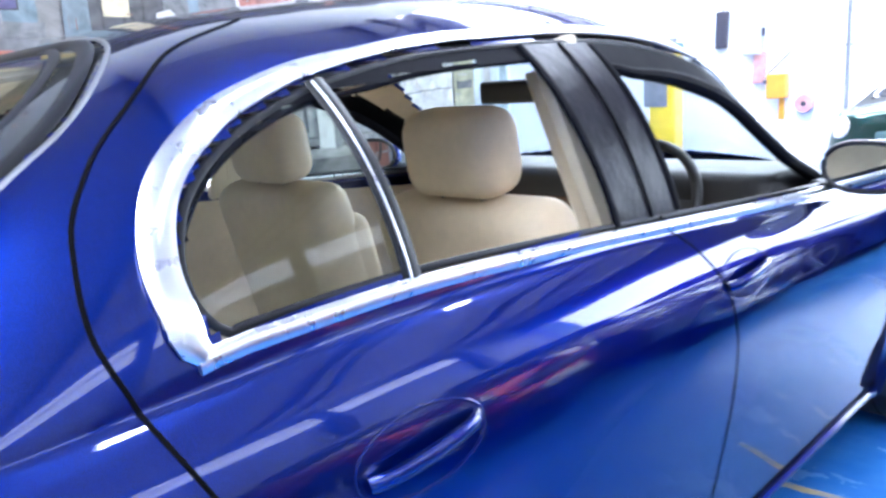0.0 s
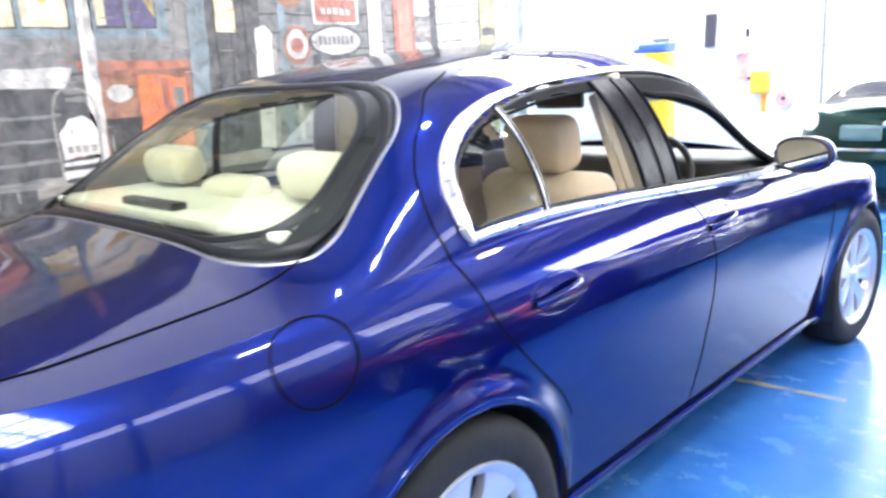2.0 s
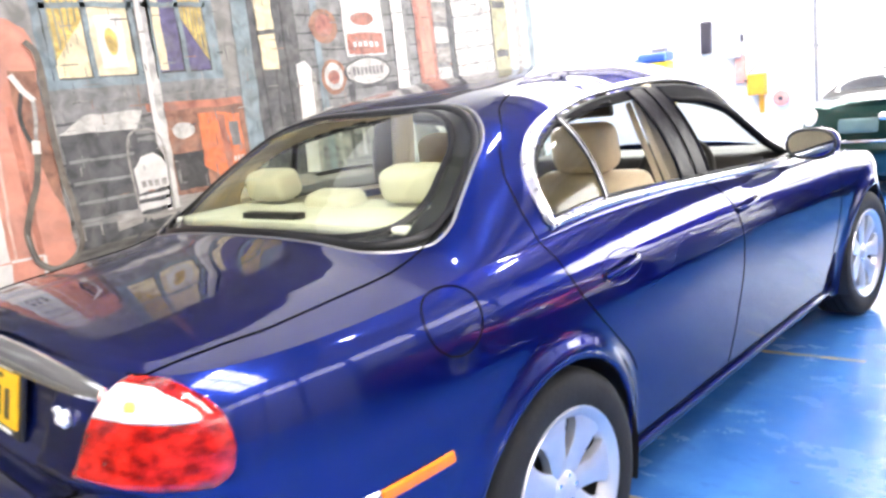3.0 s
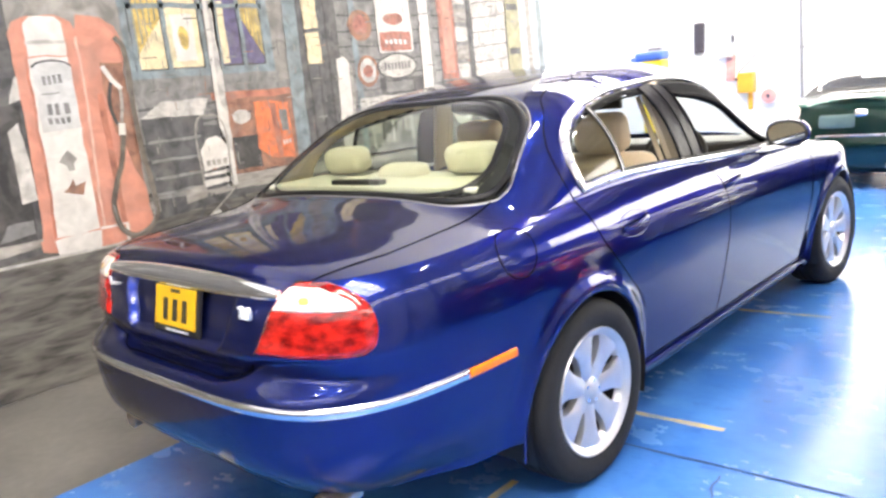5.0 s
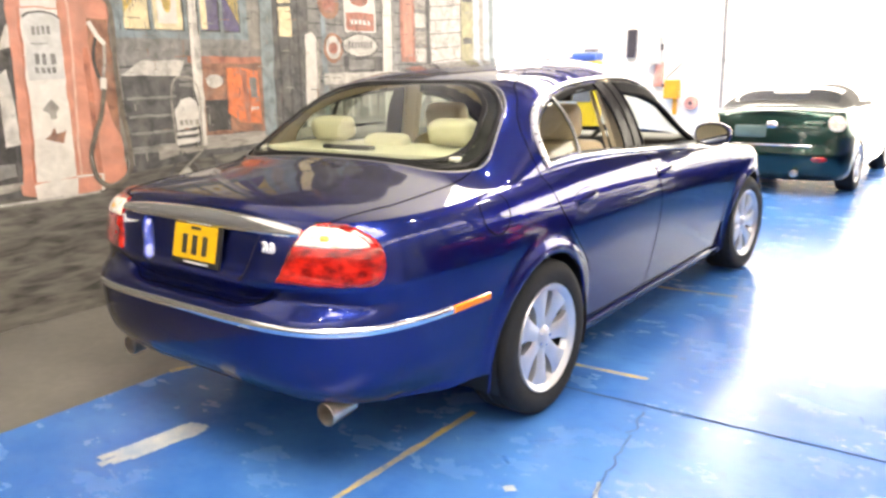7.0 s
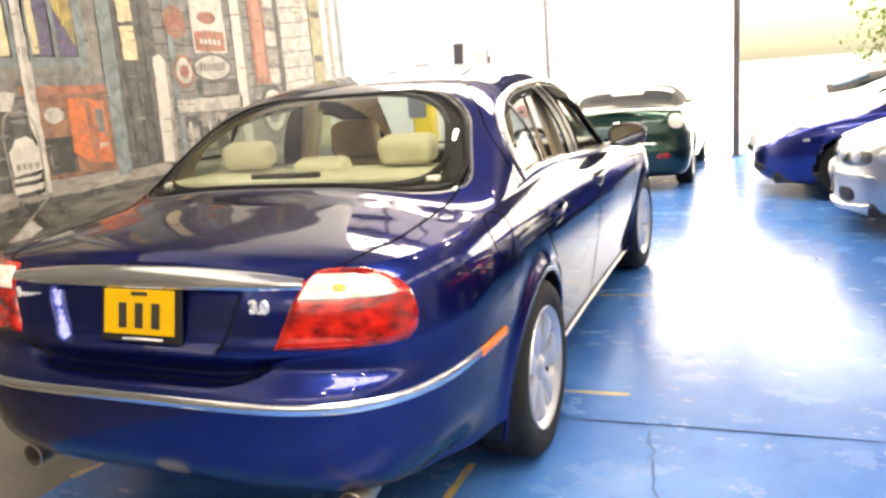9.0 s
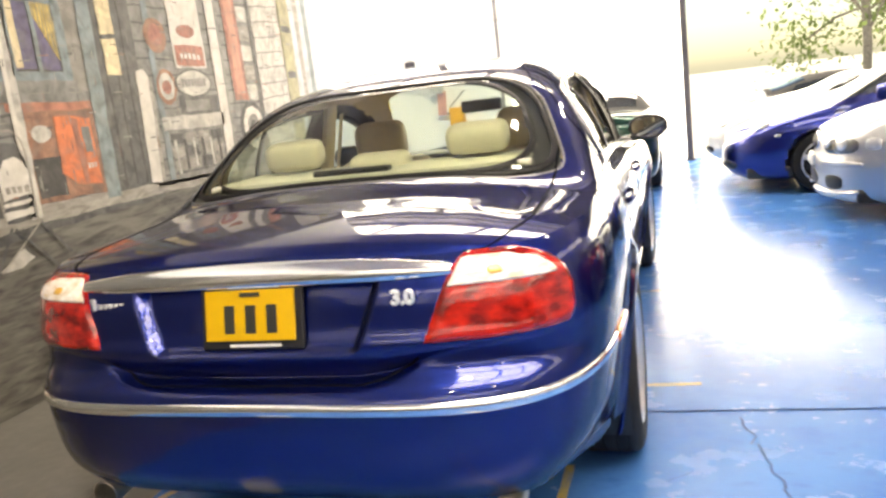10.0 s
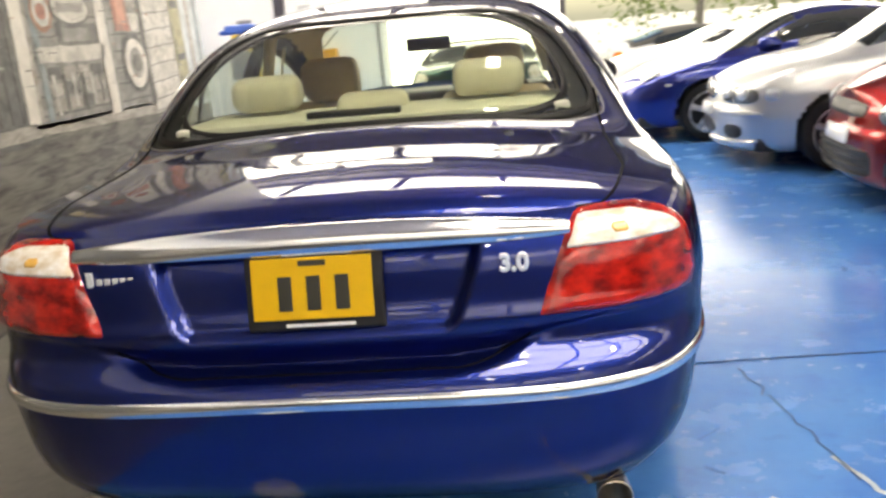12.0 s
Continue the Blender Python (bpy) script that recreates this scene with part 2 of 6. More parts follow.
def curve_through(table):
    """A smooth monotone curve (PCHIP) through (at, value) pairs."""
    xs = np.array([p[0] for p in table], float)
    ys = np.array([p[1] for p in table], float)
    h = np.diff(xs)
    d = np.diff(ys) / h
    m = np.zeros(len(xs))
    m[0], m[-1] = d[0], d[-1]
    for i in range(1, len(xs) - 1):
        if d[i - 1] * d[i] > 0:
            w1, w2 = 2 * h[i] + h[i - 1], h[i] + 2 * h[i - 1]
            m[i] = (w1 + w2) / (w1 / d[i - 1] + w2 / d[i])

    def f(x):
        x = np.clip(x, xs[0], xs[-1])
        i = np.clip(np.searchsorted(xs, x) - 1, 0, len(h) - 1)
        t = (x - xs[i]) / h[i]
        return ((1 + 2 * t) * (1 - t) ** 2 * ys[i] + t * (1 - t) ** 2 * h[i] * m[i]
                + t * t * (3 - 2 * t) * ys[i + 1] + t * t * (t - 1) * h[i] * m[i + 1])
    return f


def closed_curve(points, n=120):
    """A smooth closed outline (Catmull-Rom) through a few 2D points."""
    p = np.array(points, float)
    k = len(p)
    out = []
    for i in range(k):
        p0, p1, p2, p3 = p[(i - 1) % k], p[i], p[(i + 1) % k], p[(i + 2) % k]
        for j in range(n // k):
            t = j / (n // k)
            out.append(0.5 * (2 * p1 + (p2 - p0) * t + (2 * p0 - 5 * p1 + 4 * p2 - p3) * t * t + (3 * p1 - p0 - 3 * p2 + p3) * t ** 3))
    return np.array(out)


def inside(poly, x, y):
    """Which of the points (x, y) lie inside a polygon."""
    x, y = np.asarray(x, float), np.asarray(y, float)
    hit = np.zeros(x.shape, bool)
    a, b = poly, np.roll(poly, 1, axis=0)
    for (xi, yi), (xj, yj) in zip(a, b):
        if yi == yj:
            continue
        hit ^= ((yi > y) != (yj > y)) & (x < (xj - xi) * (y - yi) / (yj - yi) + xi)
    return hit


# ---- the saloon: shape ----
CX = -0.015                                       # the car's middle
TAIL_Y, NOSE_Y, HALF = -1.19, 3.80, 0.912


def plan_outline():
    pts = []
    for k in range(241):
        a = radians(90) * (k / 240)
        m = 4.5
        y = -0.2 + (TAIL_Y + 0.2) * math.cos(a) ** (2 / m)
        pts.append((HALF * math.sin(a) ** (2 / m) * (1 - 0.016 * min(1, max(0, (-0.35 - y) / 0.7))), y))
    for k in range(1, 300):
        y = -0.2 + 3.05 * k / 300
        pts.append((HALF - 0.016 * math.sin(math.pi * (y + 0.2) / 3.05), y))
    for k in range(241):
        a = radians(90) * (k / 240)
        m = 2.5
        pts.append((HALF * math.cos(a) ** (2 / m), 2.85 + (NOSE_Y - 2.85) * math.sin(a) ** (2 / m)))
    return np.array(pts)


PLAN = plan_outline()
_step = np.linalg.norm(np.diff(PLAN, axis=0), axis=1)
_keep = np.concatenate([[True], _step > 1e-6])
PLAN = PLAN[_keep]
PLAN_S = np.concatenate([[0], np.cumsum(np.linalg.norm(np.diff(PLAN, axis=0), axis=1))])
_even = np.linspace(0, PLAN_S[-1], 1400)
PLAN = np.stack([np.interp(_even, PLAN_S, PLAN[:, 0]), np.interp(_even, PLAN_S, PLAN[:, 1])], 1)
PLAN_S = _even
_tan = np.gradient(PLAN, axis=0)
_tan /= np.linalg.norm(_tan, axis=1)[:, None]
PLAN_N = np.stack([_tan[:, 1], -_tan[:, 0]], 1)
for _c in (0, 1):
    PLAN_N[:, _c] = np.convolve(np.pad(PLAN_N[:, _c], 8, mode="edge"), np.ones(17) / 17, "valid")

roof_line = curve_through([(-1.05, 0.985), (-0.97, 1.03), (-0.6, 1.082), (-0.40, 1.104), (-0.32, 1.120), (-0.2, 1.188), (-0.06, 1.277), (0.07, 1.352),
                           (0.20, 1.416), (0.42, 1.478), (0.85, 1.530), (1.1, 1.539), (1.4, 1.522), (1.62, 1.488), (1.9, 1.358), (2.2, 1.168), (2.4, 1.048),
                           (2.52, 1.005), (2.9, 0.965), (3.3, 0.89), (3.6, 0.79), (3.8, 0.69)])
shoulder_line = curve_through([(-1.19, 0.985), (-0.95, 0.998), (-0.6, 1.008), (-0.25, 1.025), (0.1, 1.036), (0.4, 1.044), (0.85, 1.036), (1.4, 1.004),
                               (1.9, 0.974), (2.3, 0.955), (2.9, 0.90), (3.3, 0.80), (3.6, 0.70), (3.8, 0.64)])
flank_side = curve_through([(0.16, -0.125), (0.21, -0.082), (0.27, -0.066), (0.36, -0.052), (0.5, -0.031), (0.66, -0.009), (0.79, 0.0), (0.86, -0.006), (0.93, -0.019), (0.98, -0.036),
                            (1.02, -0.055), (1.09, -0.074)])
bumper_low = curve_through([(0.16, -0.20), (0.25, -0.14), (0.36, -0.055), (0.46, -0.012), (0.60, 0.0), (0.655, -0.003), (0.675, -0.011), (0.695, -0.027), (0.715, -0.052), (0.732, -0.066), (0.76, -0.072), (0.79, -0.076)])
lid_face = curve_through([(0.65, -0.104), (0.70, -0.089), (0.785, -0.064), (0.82, -0.078), (0.90, -0.098), (0.95, -0.122), (1.0, -0.165)])
ledge_top = curve_through([(0.0, 0.691), (0.25, 0.693), (0.38, 0.708), (0.46, 0.735), (0.54, 0.762), (0.64, 0.776), (0.95, 0.782)])     # where the bumper's ledge ends, along x
lid_edge = curve_through([(0.0, 0.690), (0.27, 0.692), (0.37, 0.705), (0.43, 0.730), (0.48, 0.764), (0.54, 0.781), (0.95, 0.782)])      # the bumper's upper edge, along x


def flank_rear(x, z):
    """The tail: bumper, its shelf, the undercut of the boot lid and the lid's face."""
    x = np.abs(x)
    zt = ledge_top(x)
    lid_f = lid_face(z) - np.interp(x, [0.42, 0.56], [0.016, 0.004]) * np.exp(-np.clip(z - zt, 0, 1) / 0.018)
    deep = np.interp(x, [0.40, 0.56], [1.15, 1.0])
    shelf = bumper_low(z) * np.where(z > 0.66, deep, 1.0)
    k = np.clip((z - zt) / 0.016 + 0.5, 0, 1)
    return shelf + (np.minimum(lid_f, np.interp(x, [0.40, 0.60], [1.0, -0.060])) - shelf) * k * k * (3 - 2 * k)


flank_front = curve_through([(0.16, -0.14), (0.3, -0.03), (0.45, 0.0), (0.55, -0.02), (0.64, -0.10), (0.72, -0.2), (1.0, -0.3)])
fullness = curve_through([(-1.1, 2.2), (-0.42, 2.5), (-0.28, 3.6), (-0.1, 5.2), (0.05, 5.6), (0.4, 5.5), (1.6, 5.4), (2.2, 4.0), (2.6, 2.6), (3.8, 2.4)])
squash = curve_through([(-1.1, 1.0), (-0.42, 1.0), (-0.28, 1.12), (-0.1, 1.35), (0.05, 1.45), (0.4, 1.5), (1.6, 1.5), (2.2, 1.25), (2.6, 1.0), (3.8, 1.0)])
sweep = curve_through([(-1.1, 0.0), (-0.7, 0.0), (-0.2, -0.02), (0.3, -0.03), (1.0, 0.0), (1.6, 0.18), (2.4, 0.25), (2.9, 0.1), (3.8, 0.0)])


def plan_at(s):
    return [np.interp(s, PLAN_S, c) for c in (PLAN[:, 0], PLAN[:, 1], PLAN_N[:, 0], PLAN_N[:, 1])]


def s_of_y(y):
    return np.interp(y, PLAN[:, 1], PLAN_S)


def flank(s, z, proud=0.0):
    """The outer skin below the shoulder, at a way s round the plan from the middle of the tail and a height z."""
    s, z = np.asarray(s, float), np.asarray(z, float)
    px, py, nx, ny = plan_at(s)
    rear, front = np.clip(-ny, 0, 1) ** 1.6, np.clip(ny, 0, 1) ** 1.6
    d = np.clip(shoulder_line(py) - z, 0, 1)
    side_w = 1 - rear - front
    f = side_w * flank_side(z) + rear * flank_rear(px, z) + front * flank_front(z) - 0.020 * np.exp(-d / 0.022)
    # flared wheel arches, and the tail drawn in towards its lower edge
    for wy, swell in ((0.0, 0.024), (2.909, 0.014)):
        f = f + side_w * swell * np.exp(-((np.hypot(py - wy, z - 0.333) - 0.398) / 0.042) ** 2)
    tuck = np.clip((-0.40 - py) / 0.45, 0, 1)
    f = f - (0.055 * (1 - rear) + 0.03 * rear) * tuck * tuck * (3 - 2 * tuck) * np.clip((0.51 - z) / 0.15, 0, 1.2) ** 2
    # the dished panel round the number plate
    wide = 0.300 + 0.065 * np.clip((z - 0.775) / 0.15, 0, 1) ** 0.8
    dish = np.clip((wide - np.abs(px)) / 0.024, 0, 1) * np.clip((z - 0.764) / 0.024, 0, 1) * np.clip((0.965 - z) / 0.02, 0, 1)
    dish = dish * dish * (3 - 2 * dish)
    f = f - 0.034 * rear * dish + proud
    return px + nx * f, py + ny * f, z


def top(s, a):
    """The upper skin: a goes from 0 at the middle to 1 at the shoulder."""
    s, a = np.asarray(s, float), np.asarray(a, float)
    py = plan_at(s)[1]
    zs = shoulder_line(py)
    x1, y1, _ = flank(s, zs)
    ye = y1 + sweep(y1) * a * a
    zc = roof_line(ye)
    g = np.clip(1 - a ** fullness(ye), 0, 1) ** (1 / squash(ye))
    crown = np.clip((y1 - 0.2) / 0.5, 0, 1) * np.clip((2.3 - y1) / 0.5, 0, 1) * 0.062
    return a * x1, y1 + 0 * a, zs + (zc - zs) * g - crown * a * a * np.clip(g, 0, 1)


def side_point(y, z, proud=0.0):
    """The skin seen from the side at (y, z), and its outward way."""
    zs = float(shoulder_line(y))
    s = float(s_of_y(y))
    if z <= zs:
        for _ in range(6):
            q = flank(s, z)
            s += (y - float(q[1])) * 0.9
        p = np.array([float(c) for c in flank(s, z)])
        n = np.cross(np.array([float(c) for c in flank(s + 0.01, z)]) - p, np.array([float(c) for c in flank(s, z + 0.004)]) - p)
    else:
        for _ in range(6):
            q = top(s, 0.98)
            s += (y - float(q[1])) * 0.9
        lo, hi = 0.25, 1.0
        for _ in range(26):
            mid = (lo + hi) / 2
            if float(top(s, mid)[2]) > z:
                lo = mid
            else:
                hi = mid
        p = np.array([float(c) for c in top(s, lo)])
        n = np.cross(np.array([float(c) for c in top(s + 0.01, lo)]) - p, np.array([float(c) for c in top(s, lo - 0.004)]) - p)
    n = n / (np.linalg.norm(n) + 1e-12)
    if n[0] < 0:
        n = -n
    return p + n * proud, n


# ---- outlines on the skin ----
side_window = closed_curve([(0.172, 1.084), (0.21, 1.086), (0.415, 1.090), (0.66, 1.081), (1.14, 1.052), (1.55, 1.028), (1.95, 1.006), (2.10, 1.000), (2.07, 1.045), (1.88, 1.178),
                            (1.64, 1.307), (1.37, 1.386), (1.10, 1.408), (0.82, 1.401), (0.62, 1.387), (0.45, 1.359), (0.345, 1.330), (0.247, 1.289), (0.174, 1.235), (0.141, 1.174), (0.143, 1.118)], 252)
WHEELS_Y = (0.0, 2.909)
AXLE_Z, ARCH = 0.333, 0.392


RW_MID, RW_HALF = -0.05, 0.300
RW_RX, RW_RY = 0.25, 0.20


def rear_window_half(ye):
    return 0.742 - 0.17 * np.clip((ye + 0.25) / 0.5, 0, 1)


def rear_window_mask(x, ye, inset=0.0, inset_y=None):
    """Rounded four-sided window on the upper skin, in half width and swept length."""
    w = rear_window_half(ye) - inset
    iy = inset if inset_y is None else inset_y
    rx, ry = RW_RX + inset, RW_RY + iy
    dx = (np.abs(x) - (w - rx)) / rx
    dy = np.abs(ye - RW_MID) - (RW_HALF - iy - ry)
    return np.where(dx > 0, dx, 0) ** 2 + np.where(dy > 0, dy / ry, 0) ** 2 < 1


def windscreen_mask(x, ye):
    t = np.clip((ye - 1.66) / 0.74, 0, 1)
    w = 0.54 + 0.17 * t
    dx = (np.abs(x) - (w - 0.08)) / 0.08
    dy = np.abs(ye - 2.03) - (0.37 - 0.06)
    return np.where(dx > 0, dx, 0) ** 2 + np.where(dy > 0, dy / 0.06, 0) ** 2 < 1


# ---- the saloon: skin ----
NS = 500
SS = np.concatenate([np.linspace(0, 1.0, 120, endpoint=False), np.linspace(1.0, 2.4, 130, endpoint=False), np.linspace(2.4, PLAN_S[-1], NS - 250)])
FLANK_ROWS, TOP_ROWS = 104, 78
v_rows = np.linspace(0, 1, FLANK_ROWS) ** 0.92
grid = []
_zs = shoulder_line(plan_at(SS)[1])
_zb = np.interp(plan_at(SS)[1], [-1.2, -0.9, -0.6, -0.40, -0.30], [0.375, 0.325, 0.295, 0.305, 0.17])
for v in v_rows:
    grid.append(np.stack(flank(SS, _zb + (_zs - _zb) * v), 1))
# spread the rows of the upper skin evenly over the cabin's section
_as = np.linspace(0, 1, 4000)
_q = np.stack(top(np.full(4000, s_of_y(0.9)), _as), 1)
_l = np.concatenate([[0], np.cumsum(np.linalg.norm(np.diff(_q, axis=0), axis=1))])
A_ROWS = np.interp(np.linspace(_l[-1], 0, TOP_ROWS), _l, _as)[1:]
for a in A_ROWS:
    grid.append(np.stack(top(SS, np.full(NS, a)), 1))
GRID = np.array(grid)                                  # rows x stations x 3
ROWS_N = len(GRID)
# wheel arches: rows and stations near the arch move on to its edge
for wy in WHEELS_Y:
    for i in range(FLANK_ROWS):
        d = np.hypot(GRID[i, :, 1] - wy, GRID[i, :, 2] - AXLE_Z)
        near = (np.abs(d - ARCH) < 0.0085) & (GRID[i, :, 0] > 0.6)
        k = np.where(near, ARCH / np.maximum(d, 1e-6), 1)
        GRID[i, :, 1] = wy + (GRID[i, :, 1] - wy) * k
        GRID[i, :, 2] = AXLE_Z + (GRID[i, :, 2] - AXLE_Z) * k
_ds = np.gradient(GRID, axis=1)
_dr = np.gradient(GRID, axis=0)
NORM = np.cross(_ds, _dr)
_len = np.linalg.norm(NORM, axis=2)
NORM = NORM / np.maximum(_len, 1e-9)[..., None]
NORM[:, 0] = NORM[:, 2]
NORM[:, -1] = NORM[:, -3]
mid = (GRID[:-1, :-1] + GRID[1:, :-1] + GRID[:-1, 1:] + GRID[1:, 1:]) / 4
MX, MY, MZ = mid[..., 0], mid[..., 1], mid[..., 2]
row_of = np.arange(ROWS_N - 1)[:, None] + 0 * MX
is_top = row_of >= FLANK_ROWS - 1
a_mid = np.clip(MX / np.maximum(flank(np.tile((SS[:-1] + SS[1:]) / 2, (ROWS_N - 1, 1)), shoulder_line(MY))[0], 1e-3), 0, 1)
ye_mid = MY + sweep(MY) * a_mid ** 2

REGION = np.full(MX.shape, "body", dtype=object)
REGION[is_top & (MY > 0.30) & (MY < 1.9) & (MZ > 1.36)] = "roof"
door_r = np.array([(0.40, 0.24), (1.16, 0.24), (1.30, 0.70), (1.13, 1.02), (0.86, 1.405), (0.42, 1.44), (0.163, 1.325), (0.052, 1.202), (0.037, 1.125), (0.055, 1.055), (0.14, 0.875), (0.30, 0.70), (0.42, 0.57), (0.44, 0.45)])
door_f = np.array([(1.16, 0.24), (2.42, 0.24), (2.46, 0.6), (2.42, 0.96), (2.2, 1.0), (1.7, 1.30), (1.36, 1.405), (0.86, 1.405), (1.13, 1.02), (1.30, 0.70)])
side_zone = MX > 0.5
REGION[side_zone & inside(door_r, MY, MZ)] = "rear_door"
REGION[side_zone & inside(door_f, MY, MZ)] = "front_door"
REGION[is_top & (MY < 0.0) & (ye_mid < -0.20) & (MX < 0.70)] = "boot_lid"
lid_x = curve_through([(0.70, 0.43), (0.738, 0.43), (0.80, 0.475), (0.88, 0.51), (0.99, 0.59)])
on_lid = ~is_top & (MY < -0.9) & (MZ > lid_edge(MX)) & (MX < lid_x(MZ))
REGION[on_lid] = "boot_lid"
REGION[is_top & (MY > 2.42) & (MX < 0.72)] = "bonnet"
REGION[~is_top & (MZ < np.minimum(lid_edge(MX), 0.782)) & (MY < -0.40) & ~on_lid] = "rear_bumper"
REGION[~is_top & (MZ < 0.62) & (MY > 3.30)] = "front_bumper"
REGION[is_top & rear_window_mask(MX, ye_mid) & (MY < 1.0)] = "rear_window"
REGION[is_top & windscreen_mask(MX, ye_mid) & (MY > 1.2)] = "windscreen"
glass_zone = inside(side_window, MY, MZ) & (MX > 0.5) & is_top
REGION[glass_zone] = "side_window"
for wy in WHEELS_Y:
    REGION[(np.hypot(MY - wy, MZ - AXLE_Z) < ARCH) & (MX > 0.5)] = "open"


def skin_mesh(mask, shift=0.0, both=True, side=1, inward=False):
    """Vertices, faces and normals of the skin's cells under a mask, for one side of the car or both."""
    verts, faces, normals = [], [], []
    for sgn in ((1, -1) if both else (side,)):
        index = {}
        for i, j in zip(*np.nonzero(mask)):
            quad = []
            for r, c in ((i, j), (i, j + 1), (i + 1, j + 1), (i + 1, j)):
                if (r, c) not in index:
                    index[(r, c)] = len(verts)
                    p = GRID[r, c] + NORM[r, c] * shift
                    verts.append((p[0] * sgn, p[1], p[2]))
                    normals.append((NORM[r, c][0] * sgn, NORM[r, c][1], NORM[r, c][2]))
                quad.append(index[(r, c)])
            faces.append(quad if sgn == 1 else quad[::-1])
    if inward:
        faces = [q[::-1] for q in faces]
        normals = [(-a, -b, -c) for a, b, c in normals]
    return verts, faces, normals


car = thing("car", (CX, 0, 0), "glossy metallic deep blue four-door saloon with chrome trim", "car")


def skin(name, key, mat, label="", shift=0.0, both=True, side=1, mask=None, inward=False):
    v, f, n = skin_mesh((REGION == key) if mask is None else mask, shift, both, side, inward)
    return mesh_object(name, v, f, mat, car, label, normals=n)


skin("body", "body", PAINT, "deep blue metallic body shell")
skin("roof", "roof", PAINT)
boot_lid = skin("boot_lid", "boot_lid", PAINT, "deep blue boot lid with a dished plate panel")
bonnet = skin("bonnet", "bonnet", PAINT)
rear_bumper = skin("rear_bumper", "rear_bumper", PAINT, "deep blue moulded rear bumper")
skin("front_bumper", "front_bumper", PAINT)
doors = {}
for side in (1, -1):
    doors["r", side] = skin("rear_door", "rear_door", PAINT, both=False, side=side)
    doors["f", side] = skin("front_door", "front_door", PAINT, both=False, side=side)
rear_glass = skin("rear_window", "rear_window", REAR_GLASS, "greenish tinted heated rear window", shift=-0.004)
front_glass = skin("windscreen", "windscreen", SIDE_GLASS, "clear windscreen", shift=-0.004, inward=True)
rear_glass.visible_shadow = front_glass.visible_shadow = False
# the front windows and the rear drop glasses are wound down; the fixed quarter lights remain
quarter = (REGION == "side_window") & (MY + (MZ - 1.215) * 0.12 < 0.431)
for side in (1, -1):
    q = skin("quarter_window", "", SIDE_GLASS, "fixed tinted quarter light", shift=-0.006, both=False, side=side, mask=quarter, inward=side < 0)
    q.visible_shadow = False
left_drop = (REGION == "side_window") & ~quarter
for key, low, high in (("rear_side_window", -1, 1.0), ("front_side_window", 1.0, 3)):
    g = skin(key, "", SIDE_GLASS, "raised side window", shift=-0.006, both=False, side=-1, inward=True, mask=left_drop & (MY > low) & (MY <= high))
    g.visible_shadow = False

# lining of the roof and pillars
lining = is_top & (MY > -0.12) & (MY < 2.35) & (MZ > 1.10) & np.isin(REGION, ("body", "roof", "rear_door", "front_door"))
skin("headliner", "", HEADLINER, "cream cloth headliner and pillar lining", shift=-0.022, mask=lining)
inner_low = ~is_top & (MY > 0.35) & (MY < 2.6) & (MZ > 0.25)
for side in (1, -1):
    skin("door_lining", "", LEATHER, "cream leather door lining", shift=-0.05, both=False, side=side, mask=inner_low)


# ---- the saloon: trim ----
def side_strip(name, yz, r, mat, parent, flat=0.4, proud=0.0, closed=False, side=1, seg=8, label=""):
    pts, outs = [], []
    for y, z in yz:
        p, n = side_point(y, z, proud)
        pts.append((p[0] * side, p[1], p[2]))
        outs.append((n[0] * side, n[1], n[2]))
    return part(name, tube(pts, r, closed, seg, flat, outs), mat, parent, label, smooth=True)


def path_between(points, n=12):
    p = np.array(points, float)
    l = np.concatenate([[0], np.cumsum(np.linalg.norm(np.diff(p, axis=0), axis=1))])
    t = np.linspace(0, l[-1], n * (len(p) - 1) + 1)
    fx, fy = curve_through(list(zip(l, p[:, 0]))), curve_through(list(zip(l, p[:, 1])))
    return [(float(fx(k)), float(fy(k))) for k in t]


_t = np.roll(side_window, -1, axis=0) - np.roll(side_window, 1, axis=0)
_t /= np.linalg.norm(_t, axis=1)[:, None]
inward = np.stack([-_t[:, 1], _t[:, 0]], 1)                # the outline runs against the clock seen from the right
inner = side_window + 0.005 * inward
sill_line = curve_through([(0.1, 1.085), (0.415, 1.09), (0.66, 1.081), (1.14, 1.052), (1.55, 1.028), (2.1, 1.0)])
frame_deep = np.interp(side_window[:, 0], [0.34, 0.50, 1.0, 1.2], [0.012, 0.026, 0.032, 0.066]) * np.clip((side_window[:, 1] - sill_line(side_window[:, 0]) - 0.012) / 0.13, 0, 1)
frame_line = side_window + frame_deep[:, None] * inward
# the surround: a broad band that narrows over the roof, and the straight strip along the sill, meeting in a point
_front = int(np.argmax(side_window[:, 0]))
_half = np.interp(side_window[:, 0], [0.10, 0.26, 0.38, 0.52], [0.0210, 0.0205, 0.0170, 0.0120])
_mid = side_window - (_half - 0.002)[:, None] * inward
_low = int(np.argmin(np.hypot(side_window[:, 0] - 0.150, side_window[:, 1] - 1.125)))
_stop = _low if _low > _front else len(side_window)
arc_line = [tuple(p) for p in _mid[_front:_stop]] + [(0.124, 1.100), (0.128, 1.083), (0.138, 1.071)]
arc_half = [float(w) for w in _half[_front:_stop]] + [0.021, 0.018, 0.012]
sill_run = [(0.128, 1.066), (0.150, 1.0695)] + [(float(y), float(sill_line(y)) - 0.0135) for y in np.linspace(0.19, 2.08, 60)]
glass_cells = (REGION == "side_window") & (MX > 0.5)
pillar_mid = 1.055 - 0.19 * (MZ - 1.06)
